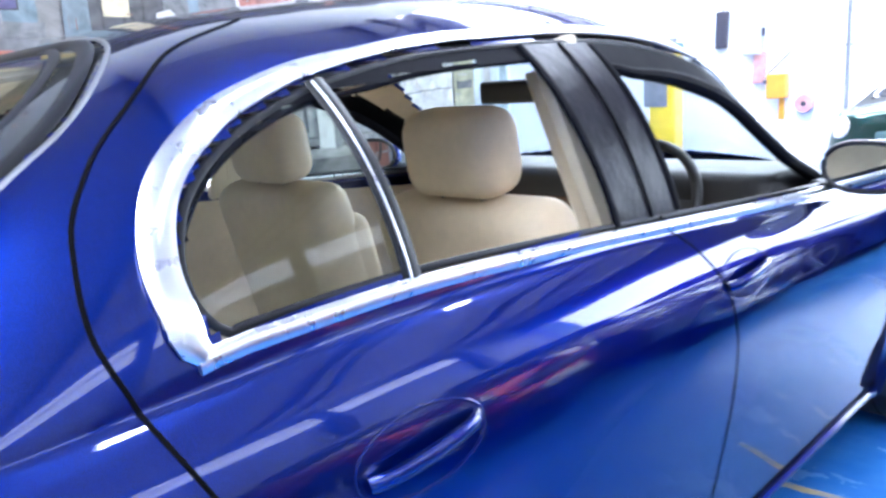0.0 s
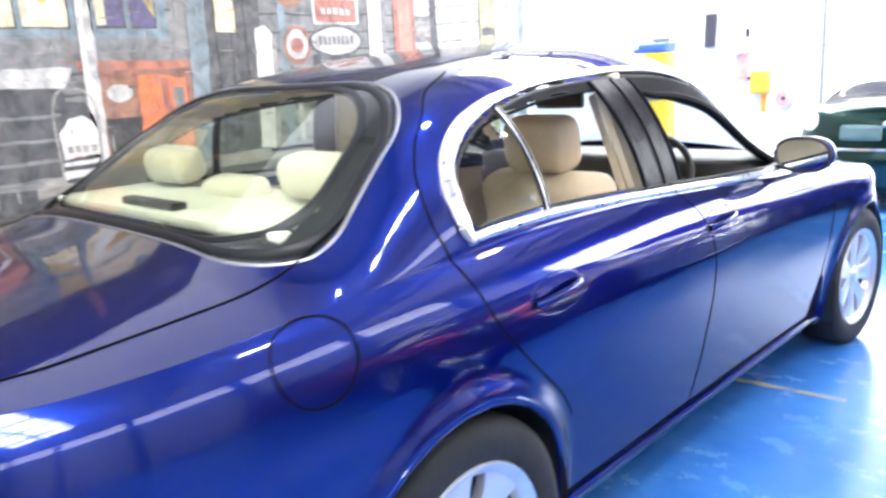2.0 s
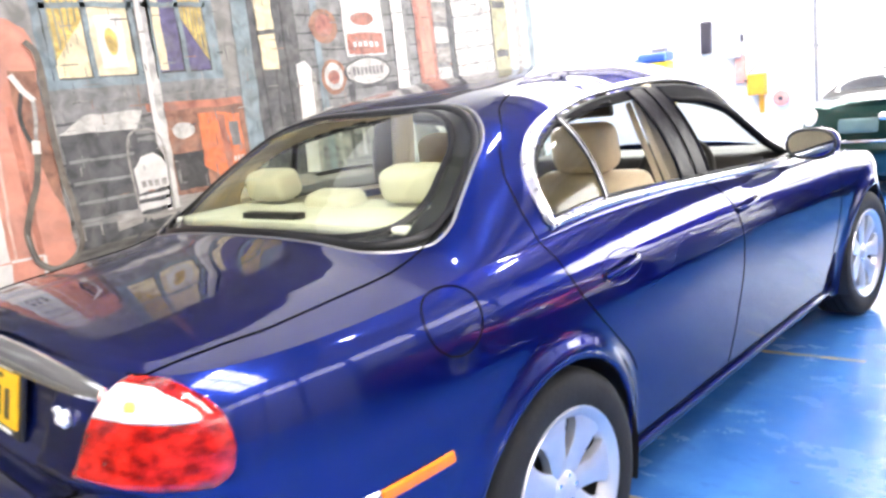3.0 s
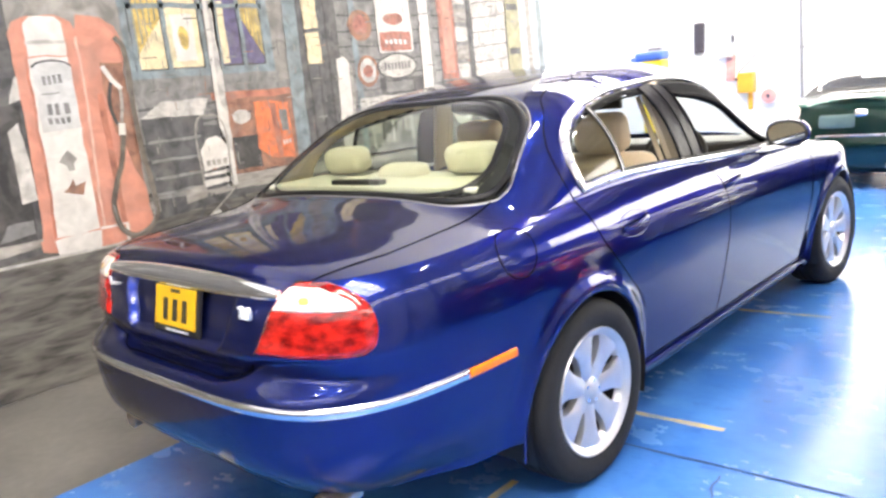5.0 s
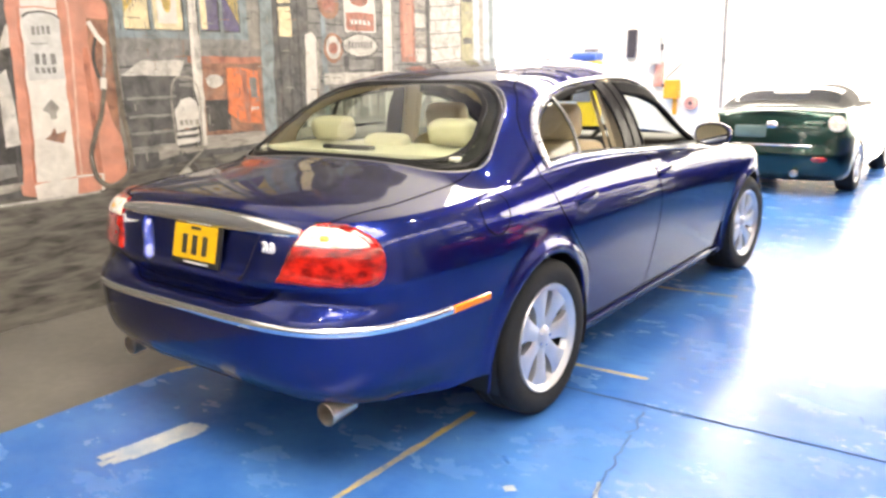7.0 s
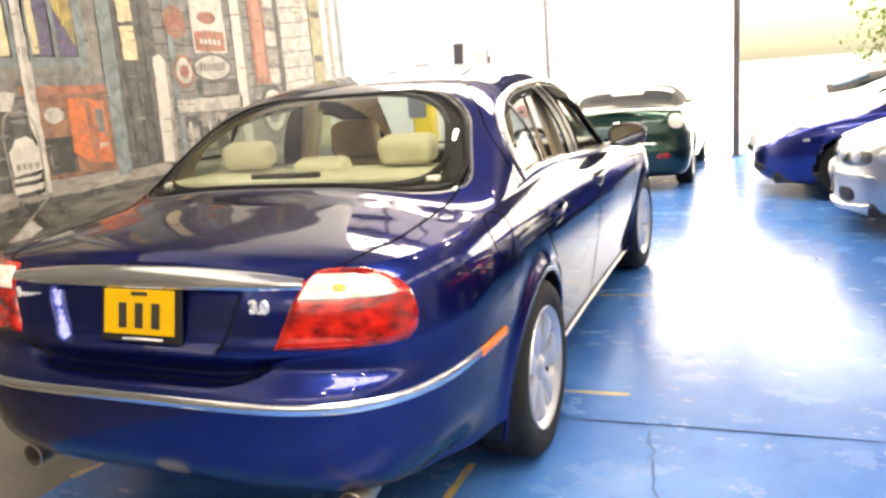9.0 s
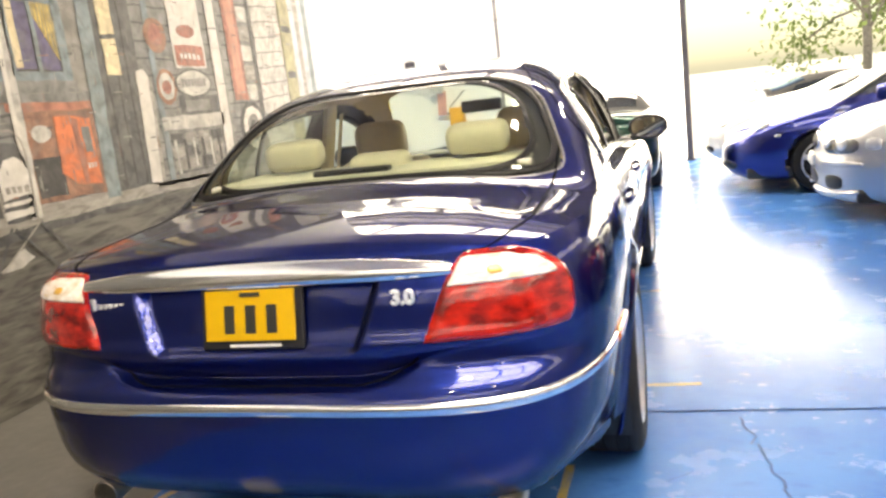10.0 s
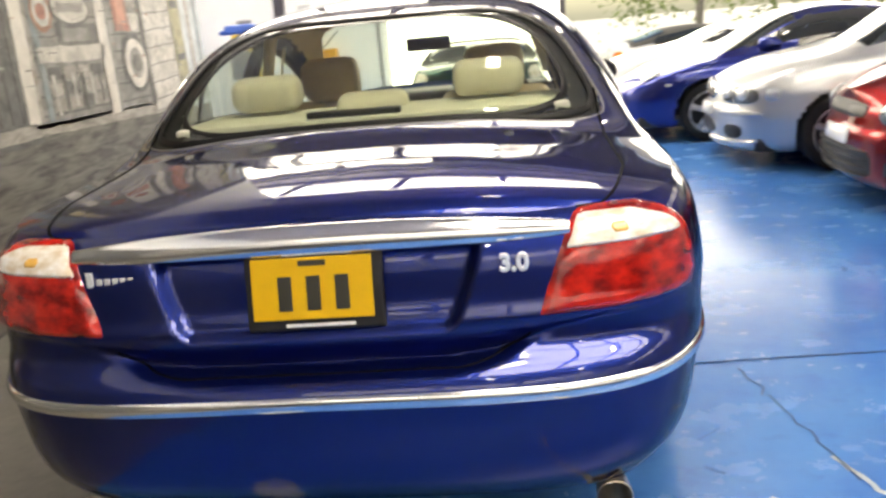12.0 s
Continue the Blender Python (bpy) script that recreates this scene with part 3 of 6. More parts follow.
pillar_cells = glass_cells & (np.abs(MY - pillar_mid) < 0.108)
frame_cells = glass_cells & ~inside(frame_line, MY, MZ) & (MZ > sill_line(MY) + 0.016) & ~pillar_cells
upper_arc = [tuple(p) for p, w in zip(frame_line, frame_deep) if w > 0.003]
_gap = max(range(len(upper_arc)), key=lambda k: math.dist(upper_arc[k], upper_arc[k - 1]))
upper_arc = upper_arc[_gap:] + upper_arc[:_gap]
for side in (1, -1):
    side_strip("window_chrome", arc_line, arc_half, SATIN, car, 0.34, 0.005, False, side, 10, label="broad bright chrome window surround")
    side_strip("sill_chrome", sill_run, 0.0125, SATIN, car, 0.42, 0.003, False, side, 10, label="bright chrome strip along the window sill")
    side_strip("window_seal", [tuple(p) for p in inner], 0.006, SEAL, car, 0.5, -0.004, True, side, label="black window seal")
    skin("window_frame", "", TRIM, "satin black door frames", shift=-0.005, both=False, side=side, mask=frame_cells)
    skin("centre_pillar", "", PILLAR, "glossy black centre pillar", shift=-0.003, both=False, side=side, mask=pillar_cells)
    side_strip("frame_edge", upper_arc, [0.005 + 0.013 * min(1, max(0, (y - 1.0) / 0.4)) for y, _ in upper_arc], TRIM, car, 1.0, -0.012, False, side, 8)
    for dy in (-0.108, 0.108):
        side_strip("pillar_edge", path_between([(1.055 + dy, 1.066), (1.019 + dy, 1.25), (0.992 + dy, 1.394)], 8), 0.010, TRIM, car, 0.6, -0.003, False, side, 6)
    side_strip("pillar_gap", path_between([(1.062, 1.066), (1.026, 1.25), (0.998, 1.396)], 8), 0.004, GAP, car, 0.6, 0.0, False, side, 6)
    # slim bar between quarter light and rear door glass
    side_strip("quarter_bar", path_between([(0.445, 1.082), (0.432, 1.22), (0.412, 1.350)], 6), 0.017, SEAL, car, 0.35, 0.0, False, side)
    side_strip("quarter_bar_chrome", path_between([(0.438, 1.088), (0.425, 1.22), (0.405, 1.345)], 6), 0.0022, SATIN, car, 0.7, 0.0055, False, side)
    # panel gaps
    for yz in ([(0.42, 1.447), (0.274, 1.399), (0.163, 1.325), (0.097, 1.267), (0.052, 1.202), (0.037, 1.125), (0.055, 1.055), (0.09, 0.97), (0.14, 0.875), (0.21, 0.79), (0.30, 0.70), (0.40, 0.60), (0.44, 0.54)],
               [(1.09, 1.062), (1.17, 0.98), (1.25, 0.86), (1.27, 0.70), (1.25, 0.45), (1.20, 0.26)],
               [(2.30, 0.985), (2.40, 0.90), (2.43, 0.70), (2.40, 0.45), (2.33, 0.26)]):
        side_strip("panel_gap", path_between(yz, 9), 0.0032, GAP, car, 0.5, 0.0006, False, side, 6)
    # sill line and bright sill strip
    side_strip("sill_trim", path_between([(0.40, 0.255), (1.4, 0.25), (2.46, 0.25)], 20), 0.012, PAINT, car, 0.8, 0.006, False, side)
    side_strip("sill_gap", path_between([(0.41, 0.285), (1.4, 0.28), (2.45, 0.28)], 20), 0.004, GAP, car, 0.5, 0.0005, False, side, 6)
    # arch lips
    for wy in WHEELS_Y:
        yz = [(wy + ARCH * math.cos(t), AXLE_Z + ARCH * math.sin(t)) for t in np.linspace(radians(-18), radians(198), 46)]
        side_strip("arch_lip", [p for p in yz if p[1] > 0.2], 0.011, PAINT, car, 0.7, -0.004, False, side)
# fuel flap ring on the right haunch
def on_skin(p, lift=0.0):
    """The nearest place of the skin to p, and the outward way there."""
    d = ((GRID - np.array(p)) ** 2).sum(2)
    r, c = np.unravel_index(np.argmin(d), d.shape)
    g, n = GRID[r, c], NORM[r, c]
    q = np.array(p) - n * float(np.dot(np.array(p) - g, n))
    return q + n * lift, n


_c, _n = on_skin((0.86, -0.362, 0.945))
_u = np.array([0, 1.0, 0]) - _n * _n[1]
_u /= np.linalg.norm(_u)
_v = np.cross(_n, _u)
_ring = [on_skin(_c + 0.092 * (math.cos(t) * _u + math.sin(t) * _v), 0.0008) for t in np.linspace(0, 2 * math.pi, 56, endpoint=False)]
part("fuel_flap_gap", tube([tuple(p) for p, _ in _ring], 0.0026, True, 6, 0.5, [tuple(n) for _, n in _ring]), GAP, car, "round fuel flap outline")


def rear_strip(name, sz, r, mat, parent, flat=0.4, proud=0.0, seg=8, label="", closed=False, tilt=0.0):
    """A strip on the tail: sz gives the signed way round the plan from the middle of the tail, and the height."""
    pts, outs = [], []
    for s, z in sz:
        sg = 1 if s >= 0 else -1
        p = flank(abs(s), z, proud)
        _, _, nx, ny = plan_at(abs(s))
        pts.append((float(p[0]) * sg, float(p[1]), float(p[2])))
        outs.append((float(nx) * sg, float(ny), tilt))
    return part(name, tube(pts, r, closed, seg, flat, outs), mat, parent, label, smooth=True)


S_MARK = float(s_of_y(-0.66))
S_MARK_END = float(s_of_y(-0.44))
strip_z = lambda s: 0.648 - 0.004 * abs(s)
rear_strip("bumper_chrome", [(s, strip_z(s)) for s in np.linspace(-S_MARK, S_MARK, 120)], 0.0165, BRIGHT, rear_bumper, 0.5, 0.002, label="chrome strip round the bumper")
for sg in (1, -1):
    rear_strip("side_marker", [(sg * s, strip_z(s)) for s in np.linspace(S_MARK + 0.004, S_MARK_END, 16)], 0.016, AMBER, rear_bumper, 0.6, 0.004, label="amber side marker")
rear_strip("boot_chrome", [(s, 0.958 + 0.010 * (1 - (s / 0.56) ** 2)) for s in np.linspace(-0.575, 0.575, 60)], [0.034 * (1 - 0.55 * abs(s / 0.575) ** 2.6) for s in np.linspace(-0.575, 0.575, 60)], BRIGHT, boot_lid, 0.5, 0.008, 12, "broad chrome bar above the plate", tilt=0.55)
_tail = [(x, float(lid_edge(abs(x)))) for x in np.linspace(-0.46, 0.46, 70)]
rear_strip("lid_gap", [(math.copysign(float(np.interp(abs(x), PLAN[:120, 0], PLAN_S[:120])), x), z) for x, z in _tail], 0.004, GAP, boot_lid, 0.8, 0.001, 6)
# boot lid side gaps on the upper skin
for sg in (1, -1):
    pts = []
    for s in np.linspace(0.62, float(s_of_y(-0.13)), 40):
        xx = np.array([float(top(s, a)[0]) for a in (0.5, 1.0)])
        want = 0.60 + 0.10 * np.clip((s - 0.62) / 0.5, 0, 1)
        a = min(1.0, want / xx[1])
        p = top(s, a)
        pts.append((float(p[0]) * sg, float(p[1]), float(p[2]) + 0.0005))
    part("lid_side_gap", tube(pts, 0.0042, False, 6, 0.5, [(0, 0, 1)] * len(pts)), GAP, boot_lid)


# rear lamp clusters
def lamp_patch(s_in, s_out, z0, z1, proud, cols=26, rows=22):
    """A lens on the tail between two edges that depend on height, swelling from its rim."""
    v, f = [], []
    for r in range(rows):
        z = z0 + (z1 - z0) * r / (rows - 1)
        a, b = s_in(z), s_out(z)
        for c in range(cols):
            s = a + (b - a) * c / (cols - 1)
            e = min(1.0, min(c, cols - 1 - c, r, rows - 1 - r) / 2.0)
            p = flank(s, min(z, float(shoulder_line(float(plan_at(s)[1])))), -0.006 + (proud + 0.006) * math.sin(e * math.pi / 2))
            v.append([float(k) for k in p])
    for r in range(rows - 1):
        for c in range(cols - 1):
            i = r * cols + c
            f.append((i, i + 1, i + cols + 1, i + cols))
    return v, f


lamp_in = curve_through([(0.785, 0.470), (0.86, 0.505), (0.94, 0.553), (0.975, 0.592), (1.0, 0.665)])
S_LAMP = float(s_of_y(-0.925))
lamp_out = curve_through([(0.785, S_LAMP - 0.10), (0.795, S_LAMP - 0.045), (0.82, S_LAMP - 0.012), (0.865, S_LAMP), (0.915, S_LAMP - 0.008), (0.955, S_LAMP - 0.04), (0.985, S_LAMP - 0.11), (1.0, S_LAMP - 0.20)])
white_in = curve_through([(0.914, 0.548), (0.92, 0.546), (0.94, 0.561), (0.975, 0.600), (0.986, 0.64)])
white_out = curve_through([(0.914, S_LAMP - 0.09), (0.924, S_LAMP - 0.042), (0.94, S_LAMP - 0.052), (0.96, S_LAMP - 0.092), (0.986, S_LAMP - 0.20)])
for sg in (1, -1):
    v, f = lamp_patch(lambda z: float(lamp_in(z)), lambda z: float(lamp_out(z)), 0.785, 1.0, 0.012)
    lamp = mesh_object("tail_lamp", [(x * sg, y, z) for x, y, z in v], f if sg == 1 else [q[::-1] for q in f], RED_LENS, car, "red rear lamp cluster with a clear upper lens")
    v, f = lamp_patch(lambda z: float(white_in(z)), lambda z: float(white_out(z)), 0.914, 0.986, 0.0165, 24, 16)
    mesh_object("clear_lens", [(x * sg, y, z) for x, y, z in v], f if sg == 1 else [q[::-1] for q in f], CLEAR_LENS, lamp, "clear reversing and indicator lens")

for sg in (1, -1):
    lamp = [o for o in car.children if o.name.startswith("tail_lamp")][0 if sg == 1 else 1]
    v, f = lamp_patch(lambda z: 0.70 - 0.03 * math.sin(math.pi * (z - 0.934) / 0.03), lambda z: 0.71 + 0.03 * math.sin(math.pi * (z - 0.934) / 0.03), 0.934, 0.964, 0.0185, 12, 10)
    mesh_object("indicator_bulb", [(x * sg, y, z) for x, y, z in v], f if sg == 1 else [q[::-1] for q in f], BULB, lamp, "amber bulb in the clear lens")

# rear window frame: black band and bright edge, laid on the skin
def window_rim(inset, inset_y=None, n=140):
    iy = inset if inset_y is None else inset_y
    r, b = RW_RX + inset, RW_RY + iy
    pts = []
    for q, (sx, sy) in enumerate(((1, 1), (-1, 1), (-1, -1), (1, -1))):
        for k in range(n // 4):
            t = radians(90) * (k / (n // 4 - 1))
            t = t if sx * sy > 0 else radians(90) - t
            ye = RW_MID + sy * (RW_HALF - iy - b + b * math.sin(t))
            pts.append((sx * (float(rear_window_half(ye)) - inset - r + r * math.cos(t)), ye))
    full = []
    for p, q in zip(pts, pts[1:] + pts[:1]):
        steps = max(1, int(math.hypot(q[0] - p[0], q[1] - p[1]) / 0.03))
        full += [(p[0] + (q[0] - p[0]) * k / steps, p[1] + (q[1] - p[1]) * k / steps) for k in range(steps)]
    pts = full
    out = []
    for x, ye in pts:
        y, s = ye, float(s_of_y(ye))
        for _ in range(10):
            for _ in range(4):
                s += (y - float(top(s, 1.0)[1])) * 0.9
            a = min(1.0, abs(x) / float(top(s, 1.0)[0]))
            y = ye - float(sweep(y)) * a * a
        p = [float(c) for c in top(s, a)]
        out.append((math.copysign(p[0], x), p[1], p[2]))
    return out


def rim_tube(name, inset, r, mat, flat, lift, parent, label="", inset_y=None):
    pts = window_rim(inset, inset_y)
    mid_p = Vector((0, 0.9, 0.6))
    outs = [(Vector(p) - mid_p).normalized() for p in pts]
    pts = [tuple(Vector(p) + o * lift) for p, o in zip(pts, outs)]
    return part(name, tube(pts, r, True, 8, flat, outs), mat, parent, label, smooth=True)


rim_tube("window_rim", -0.003, 0.0045, RIM_GREY, 0.4, 0.0, rear_glass, "thin bright rim")
rim_tube("window_seal", 0.016, 0.014, SEAL, 0.3, -0.002, rear_glass, "black rubber seal")
rim_tube("band_edge", 0.085, 0.014, SEAL, 0.16, -0.006, rear_glass, inset_y=0.024)
band = (REGION == "rear_window") & ~rear_window_mask(MX, ye_mid, 0.080, 0.018)
v, f, n = skin_mesh(band, -0.009)
mesh_object("window_band", v, f, BLACK, rear_glass, "black ceramic band", normals=n)

# number plate with its frame; lettering as plain bars
py = float(flank(0.0, 0.87)[1])
plate = part("plate_frame", box((0.30, 0.012, 0.172), (0, py - 0.008, 0.868), 0.006), BLACK, boot_lid, "black plate surround")
plate.matrix_local = Matrix.Translation((0, py - 0.007, 0.862)) @ Matrix.Rotation(radians(-13), 4, "X") @ Matrix.Translation((0, -py, -0.868))
part("number_plate", box((0.262, 0.006, 0.132), (-0.004, py - 0.016, 0.872), 0.002), PLATE_Y, plate, "yellow number plate with plain dark bars")
for k, xx in enumerate((-0.062, 0.0, 0.062)):
    part("plate_bar", box((0.030, 0.003, 0.074), (xx, py - 0.0195, 0.862), 0.001), PLATE_K, plate)
part("plate_strip", box((0.06, 0.003, 0.012), (0.0, py - 0.0195, 0.926), 0.001), PLATE_K, plate)
for z in (0.793, 0.946):
    part("frame_lettering", box((0.15, 0.003, 0.007), (0.01, py - 0.0155, z), 0.001), WHITE_INK, plate)


def badge_text(body, size, at, mat, parent):
    c = bpy.data.curves.new("badge", "FONT")
    c.body, c.size, c.extrude, c.bevel_depth = body, size, 0.004, 0.0022
    c.align_x, c.align_y = "CENTER", "CENTER"
    tmp = bpy.data.objects.new("badge_tmp", c)
    scene.collection.objects.link(tmp)
    me = bpy.data.meshes.new_from_object(tmp.evaluated_get(bpy.context.evaluated_depsgraph_get()))
    bpy.data.objects.remove(tmp)
    me.transform(pose(*at, 90, 0, 0))
    me.materials.clear()
    me.materials.append(mat)
    ob = new("badge", me)
    ob.parent = parent
    ob["label"] = "chrome engine size badge"
    return ob


badge_text("3.0", 0.050, (0.425, float(flank(0.43, 0.90)[1]) - 0.006, 0.900), BADGE, boot_lid)
bm = box((0.016, 0.005, 0.034), (-0.497, float(flank(0.5, 0.91)[1]) - 0.002, 0.912), 0.003)
for k in range(5):
    bm = join(bm, box((0.013, 0.004, 0.014), (-0.474 + 0.018 * k, float(flank(0.46, 0.91)[1]) - 0.002, 0.907), 0.003))
part("name_badge", bm, BADGE, boot_lid, "small chrome name badge")

# exhausts
for sg in (1, -1):
    prof = [(0.030, 0.13), (0.034, 0.08), (0.040, 0.02), (0.042, 0.0), (0.039, -0.002), (0.036, 0.02), (0.034, 0.10)]
    part("exhaust_tip", lathe([(r, h) for r, h in prof], "Y", 28, (sg * 0.622, -1.055, 0.316)), STEEL, car, "dull steel exhaust tip", smooth=True)
    part("silencer", box((0.26, 0.36, 0.12), (sg * 0.50, -0.66, 0.36), 0.05, 3), BLACK, car)

# lower valance, floor pan, inner arches
part("underbody", join(box((1.46, 2.6, 0.10), (0, 1.75, 0.24), 0.03), box((1.12, 1.45, 0.05), (0, -0.22, 0.38), 0.02)), BLACK, car, "dark underbody")
for wy in WHEELS_Y:
    for sg in (1, -1):
        bm = bmesh.new()
        rings = []
        for xx in (0.56, 0.895):
            rings.append([bm.verts.new((sg * xx, wy + 0.388 * math.cos(t), AXLE_Z + 0.388 * math.sin(t))) for t in np.linspace(radians(-20), radians(200), 30)])
        for k in range(29):
            bm.faces.new((rings[0][k], rings[0][k + 1], rings[1][k + 1], rings[1][k]))
        bm.faces.new(rings[0])
        part("wheel_arch_liner", bm, BLACK, car)


# ---- wheels ----
def wheel(at, side, steer=0.0):
    w = new("wheel")
    w.parent = car
    w.matrix_local = pose(*at, 0, 0, steer) @ Matrix.Diagonal((side, 1, 1, 1))
    R = 0.343
    tyre = [(0.236, -0.105), (0.255, -0.112), (0.288, -0.117), (0.318, -0.112), (0.335, -0.098), (R, -0.080), (R, -0.060), (R - 0.006, -0.058), (R - 0.006, -0.052), (R, -0.050),
            (R, -0.022), (R - 0.006, -0.020), (R - 0.006, -0.014), (R, -0.012), (R, 0.022), (R - 0.006, 0.024), (R - 0.006, 0.030), (R, 0.032), (R, 0.060), (R - 0.005, 0.062),
            (R - 0.005, 0.068), (R, 0.070), (0.338, 0.092), (0.322, 0.108), (0.293, 0.115), (0.262, 0.112), (0.240, 0.104), (0.230, 0.098)]
    part("tyre", lathe(tyre, "X", 72), RUBBER, w, "black road tyre", smooth=True)
    rim = [(0.240, 0.100), (0.240, 0.106), (0.237, 0.111), (0.228, 0.107), (0.214, 0.094), (0.205, 0.086), (0.200, 0.060)]
    part("rim_barrel", lathe([(0.200, 0.062), (0.206, -0.02), (0.210, -0.10), (0.238, -0.108)], "X", 60), BARREL, w, "dull inner barrel coloured dark behind the spokes", smooth=True)
    part("rim", lathe(rim, "X", 72), ALLOY, w, "silver alloy rim", smooth=True)
    part("brake_disc", lathe([(0.0, 0.0), (0.15, 0.0), (0.15, -0.025), (0.0, -0.025)], "X", 48), material_disc, w, smooth=True)
    part("inner_dark", lathe([(0.0, -0.06), (0.2, -0.06), (0.2, -0.09), (0.0, -0.09)], "X", 36), BLACK, w)
    for k in range(7):
        bm = bmesh.new()
        secs = []
        for r, half_w, x0, x1 in ((0.045, 0.036, 0.045, 0.082), (0.09, 0.036, 0.05, 0.088), (0.13, 0.040, 0.055, 0.094), (0.17, 0.052, 0.06, 0.097), (0.19, 0.066, 0.062, 0.096), (0.208, 0.088, 0.062, 0.091)):
            secs.append([bm.verts.new(p) for p in ((x0, r, -half_w), (x1 - 0.008, r, -half_w), (x1, r, -half_w * 0.5), (x1, r, half_w * 0.5), (x1 - 0.008, r, half_w), (x0, r, half_w))])
        for a, b in zip(secs, secs[1:]):
            for i in range(6):
                bm.faces.new((a[i], a[(i + 1) % 6], b[(i + 1) % 6], b[i]))
        bm.faces.new(secs[0])
        bm.faces.new(secs[-1])
        bmesh.ops.recalc_face_normals(bm, faces=bm.faces)
        bmesh.ops.rotate(bm, cent=(0, 0, 0), matrix=Matrix.Rotation(2 * math.pi * k / 7, 3, "X"), verts=bm.verts)
        part("spoke", bm, ALLOY, w, smooth=True)
    part("hub_cap", lathe([(0.0, 0.094), (0.020, 0.094), (0.028, 0.090), (0.050, 0.084), (0.060, 0.074), (0.062, 0.03)], "X", 36), ALLOY, w, smooth=True)
    for k in range(5):
        a = 2 * math.pi * k / 5
        part("wheel_nut", cylinder(0.008, 0.012, (0.084, 0.040 * math.cos(a), 0.040 * math.sin(a)), "X", seg=6), CHROME, w)
    return w


# barrel coloured dark so that the gaps between the spokes read dark
BARREL = material("darkened_barrel", (0.045, 0.042, 0.038), 0.55, 0.4, vary=0.4, scale=18)
material_disc = material("brake_iron", (0.07, 0.062, 0.055), 0.5, 0.6, vary=0.3, scale=25)
wheel((0.804, 0.0, AXLE_Z + 0.008), 1)
wheel((-0.804, 0.0, AXLE_Z + 0.008), -1)
wheel((0.784, 2.909, AXLE_Z + 0.008), 1, -3)
wheel((-0.784, 2.909, AXLE_Z + 0.008), -1, -3)

# door handles: bright bow in a round cup
for (yy, zz, key) in ((0.375, 0.895, "r"), (1.33, 0.905, "f")):
    for sg in (1, -1):
        d = doors[key, sg]
        p, n = side_point(yy, zz, 0.0)
        cup = [(yy + 0.112 * math.cos(t), zz + 0.050 * math.sin(t)) for t in np.linspace(0, 2 * math.pi, 30, endpoint=False)]
        side_strip("handle_cup_edge", cup, 0.0028, PAINT, d, 0.6, 0.0005, True, sg, 6)
        pts = []
        for t in np.linspace(-1, 1, 13):
            q, qn = side_point(yy + 0.095 * t, zz + 0.008 * t, 0.003 + 0.020 * (1 - t * t) ** 0.5)
            pts.append((q[0] * sg, q[1], q[2]))
        part("door_handle", tube(pts, 0.0115, False, 10, 0.7, [(sg, 0, 0)] * 13), PAINT, d, "body-coloured pull handle", smooth=True)

# door mirrors
for sg in (1, -1):
    m = new("door_mirror")
    m.parent = car
    m.matrix_local = pose(0.945 * sg, 1.90, 1.065, 0, 0, -8 * sg)
    bm = bmesh.new()
    bmesh.ops.create_uvsphere(bm, u_segments=28, v_segments=18, radius=1)
    for v in bm.verts:
        x, y, z = v.co
        v.co = (0.112 * math.copysign(abs(x) ** 0.8, x), 0.085 * y if y > 0 else 0.018 * y, 0.068 * math.copysign(abs(z) ** 0.85, z))
    part("housing", bm, PAINT, m, "blue mirror housing", smooth=True)
    bm = bmesh.new()
    bmesh.ops.create_circle(bm, cap_ends=True, segments=36, radius=1)
    for v in bm.verts:
        x, y, _ = v.co
        v.co = (0.098 * math.copysign(abs(x) ** 0.8, x), -0.0195, 0.056 * math.copysign(abs(y) ** 0.85, y))
    part("mirror_glass", bm, MIRROR, m, "mirror glass")
    bm = tube([(0.104 * math.copysign(abs(math.cos(t)) ** 0.8, math.cos(t)), -0.016, 0.062 * math.copysign(abs(math.sin(t)) ** 0.85, math.sin(t))) for t in np.linspace(0, 2 * math.pi, 36, endpoint=False)], 0.008, True, 8)
    part("mirror_rim", bm, BLACK, m, smooth=True)
    part("mirror_arm", tube([(-0.18 * sg, 0.10, -0.07), (-0.12 * sg, 0.05, -0.06), (-0.06 * sg, 0.02, -0.045)], 0.022, False, 10, 0.7), BLACK, m, smooth=True)


# ---- the saloon: cabin ----
def cushion(size, at, bevel, tilt=0.0, seg=4):
    return box(size, at, bevel, seg, Matrix.Rotation(radians(tilt), 4, "X"))


def seat(x, y, label):
    s = new("front_seat")
    s.parent = car
    s.matrix_local = pose(x, y, 0)
    part("seat_cushion", cushion((0.52, 0.52, 0.16), (0, 0.30, 0.56), 0.06), LEATHER, s, smooth=True)
    part("backrest", cushion((0.52, 0.17, 0.62), (0, 0.02, 0.785), 0.083, 14, 7), LEATHER, s, "cream leather backrest", smooth=True)
    for sg in (1, -1):
        part("bolster", cushion((0.11, 0.17, 0.46), (sg * 0.20, 0.06, 0.76), 0.054, 14, 5), LEATHER, s, smooth=True)
    part("headrest", cushion((0.27, 0.145, 0.195), (0, -0.06, 1.187), 0.07, 8, 8), LEATHER, s, "cream leather headrest", smooth=True)
    for sg in (1, -1):
        part("headrest_post", cylinder(0.007, 0.14, (sg * 0.06, -0.06, 1.07)), CHROME, s)
    return s


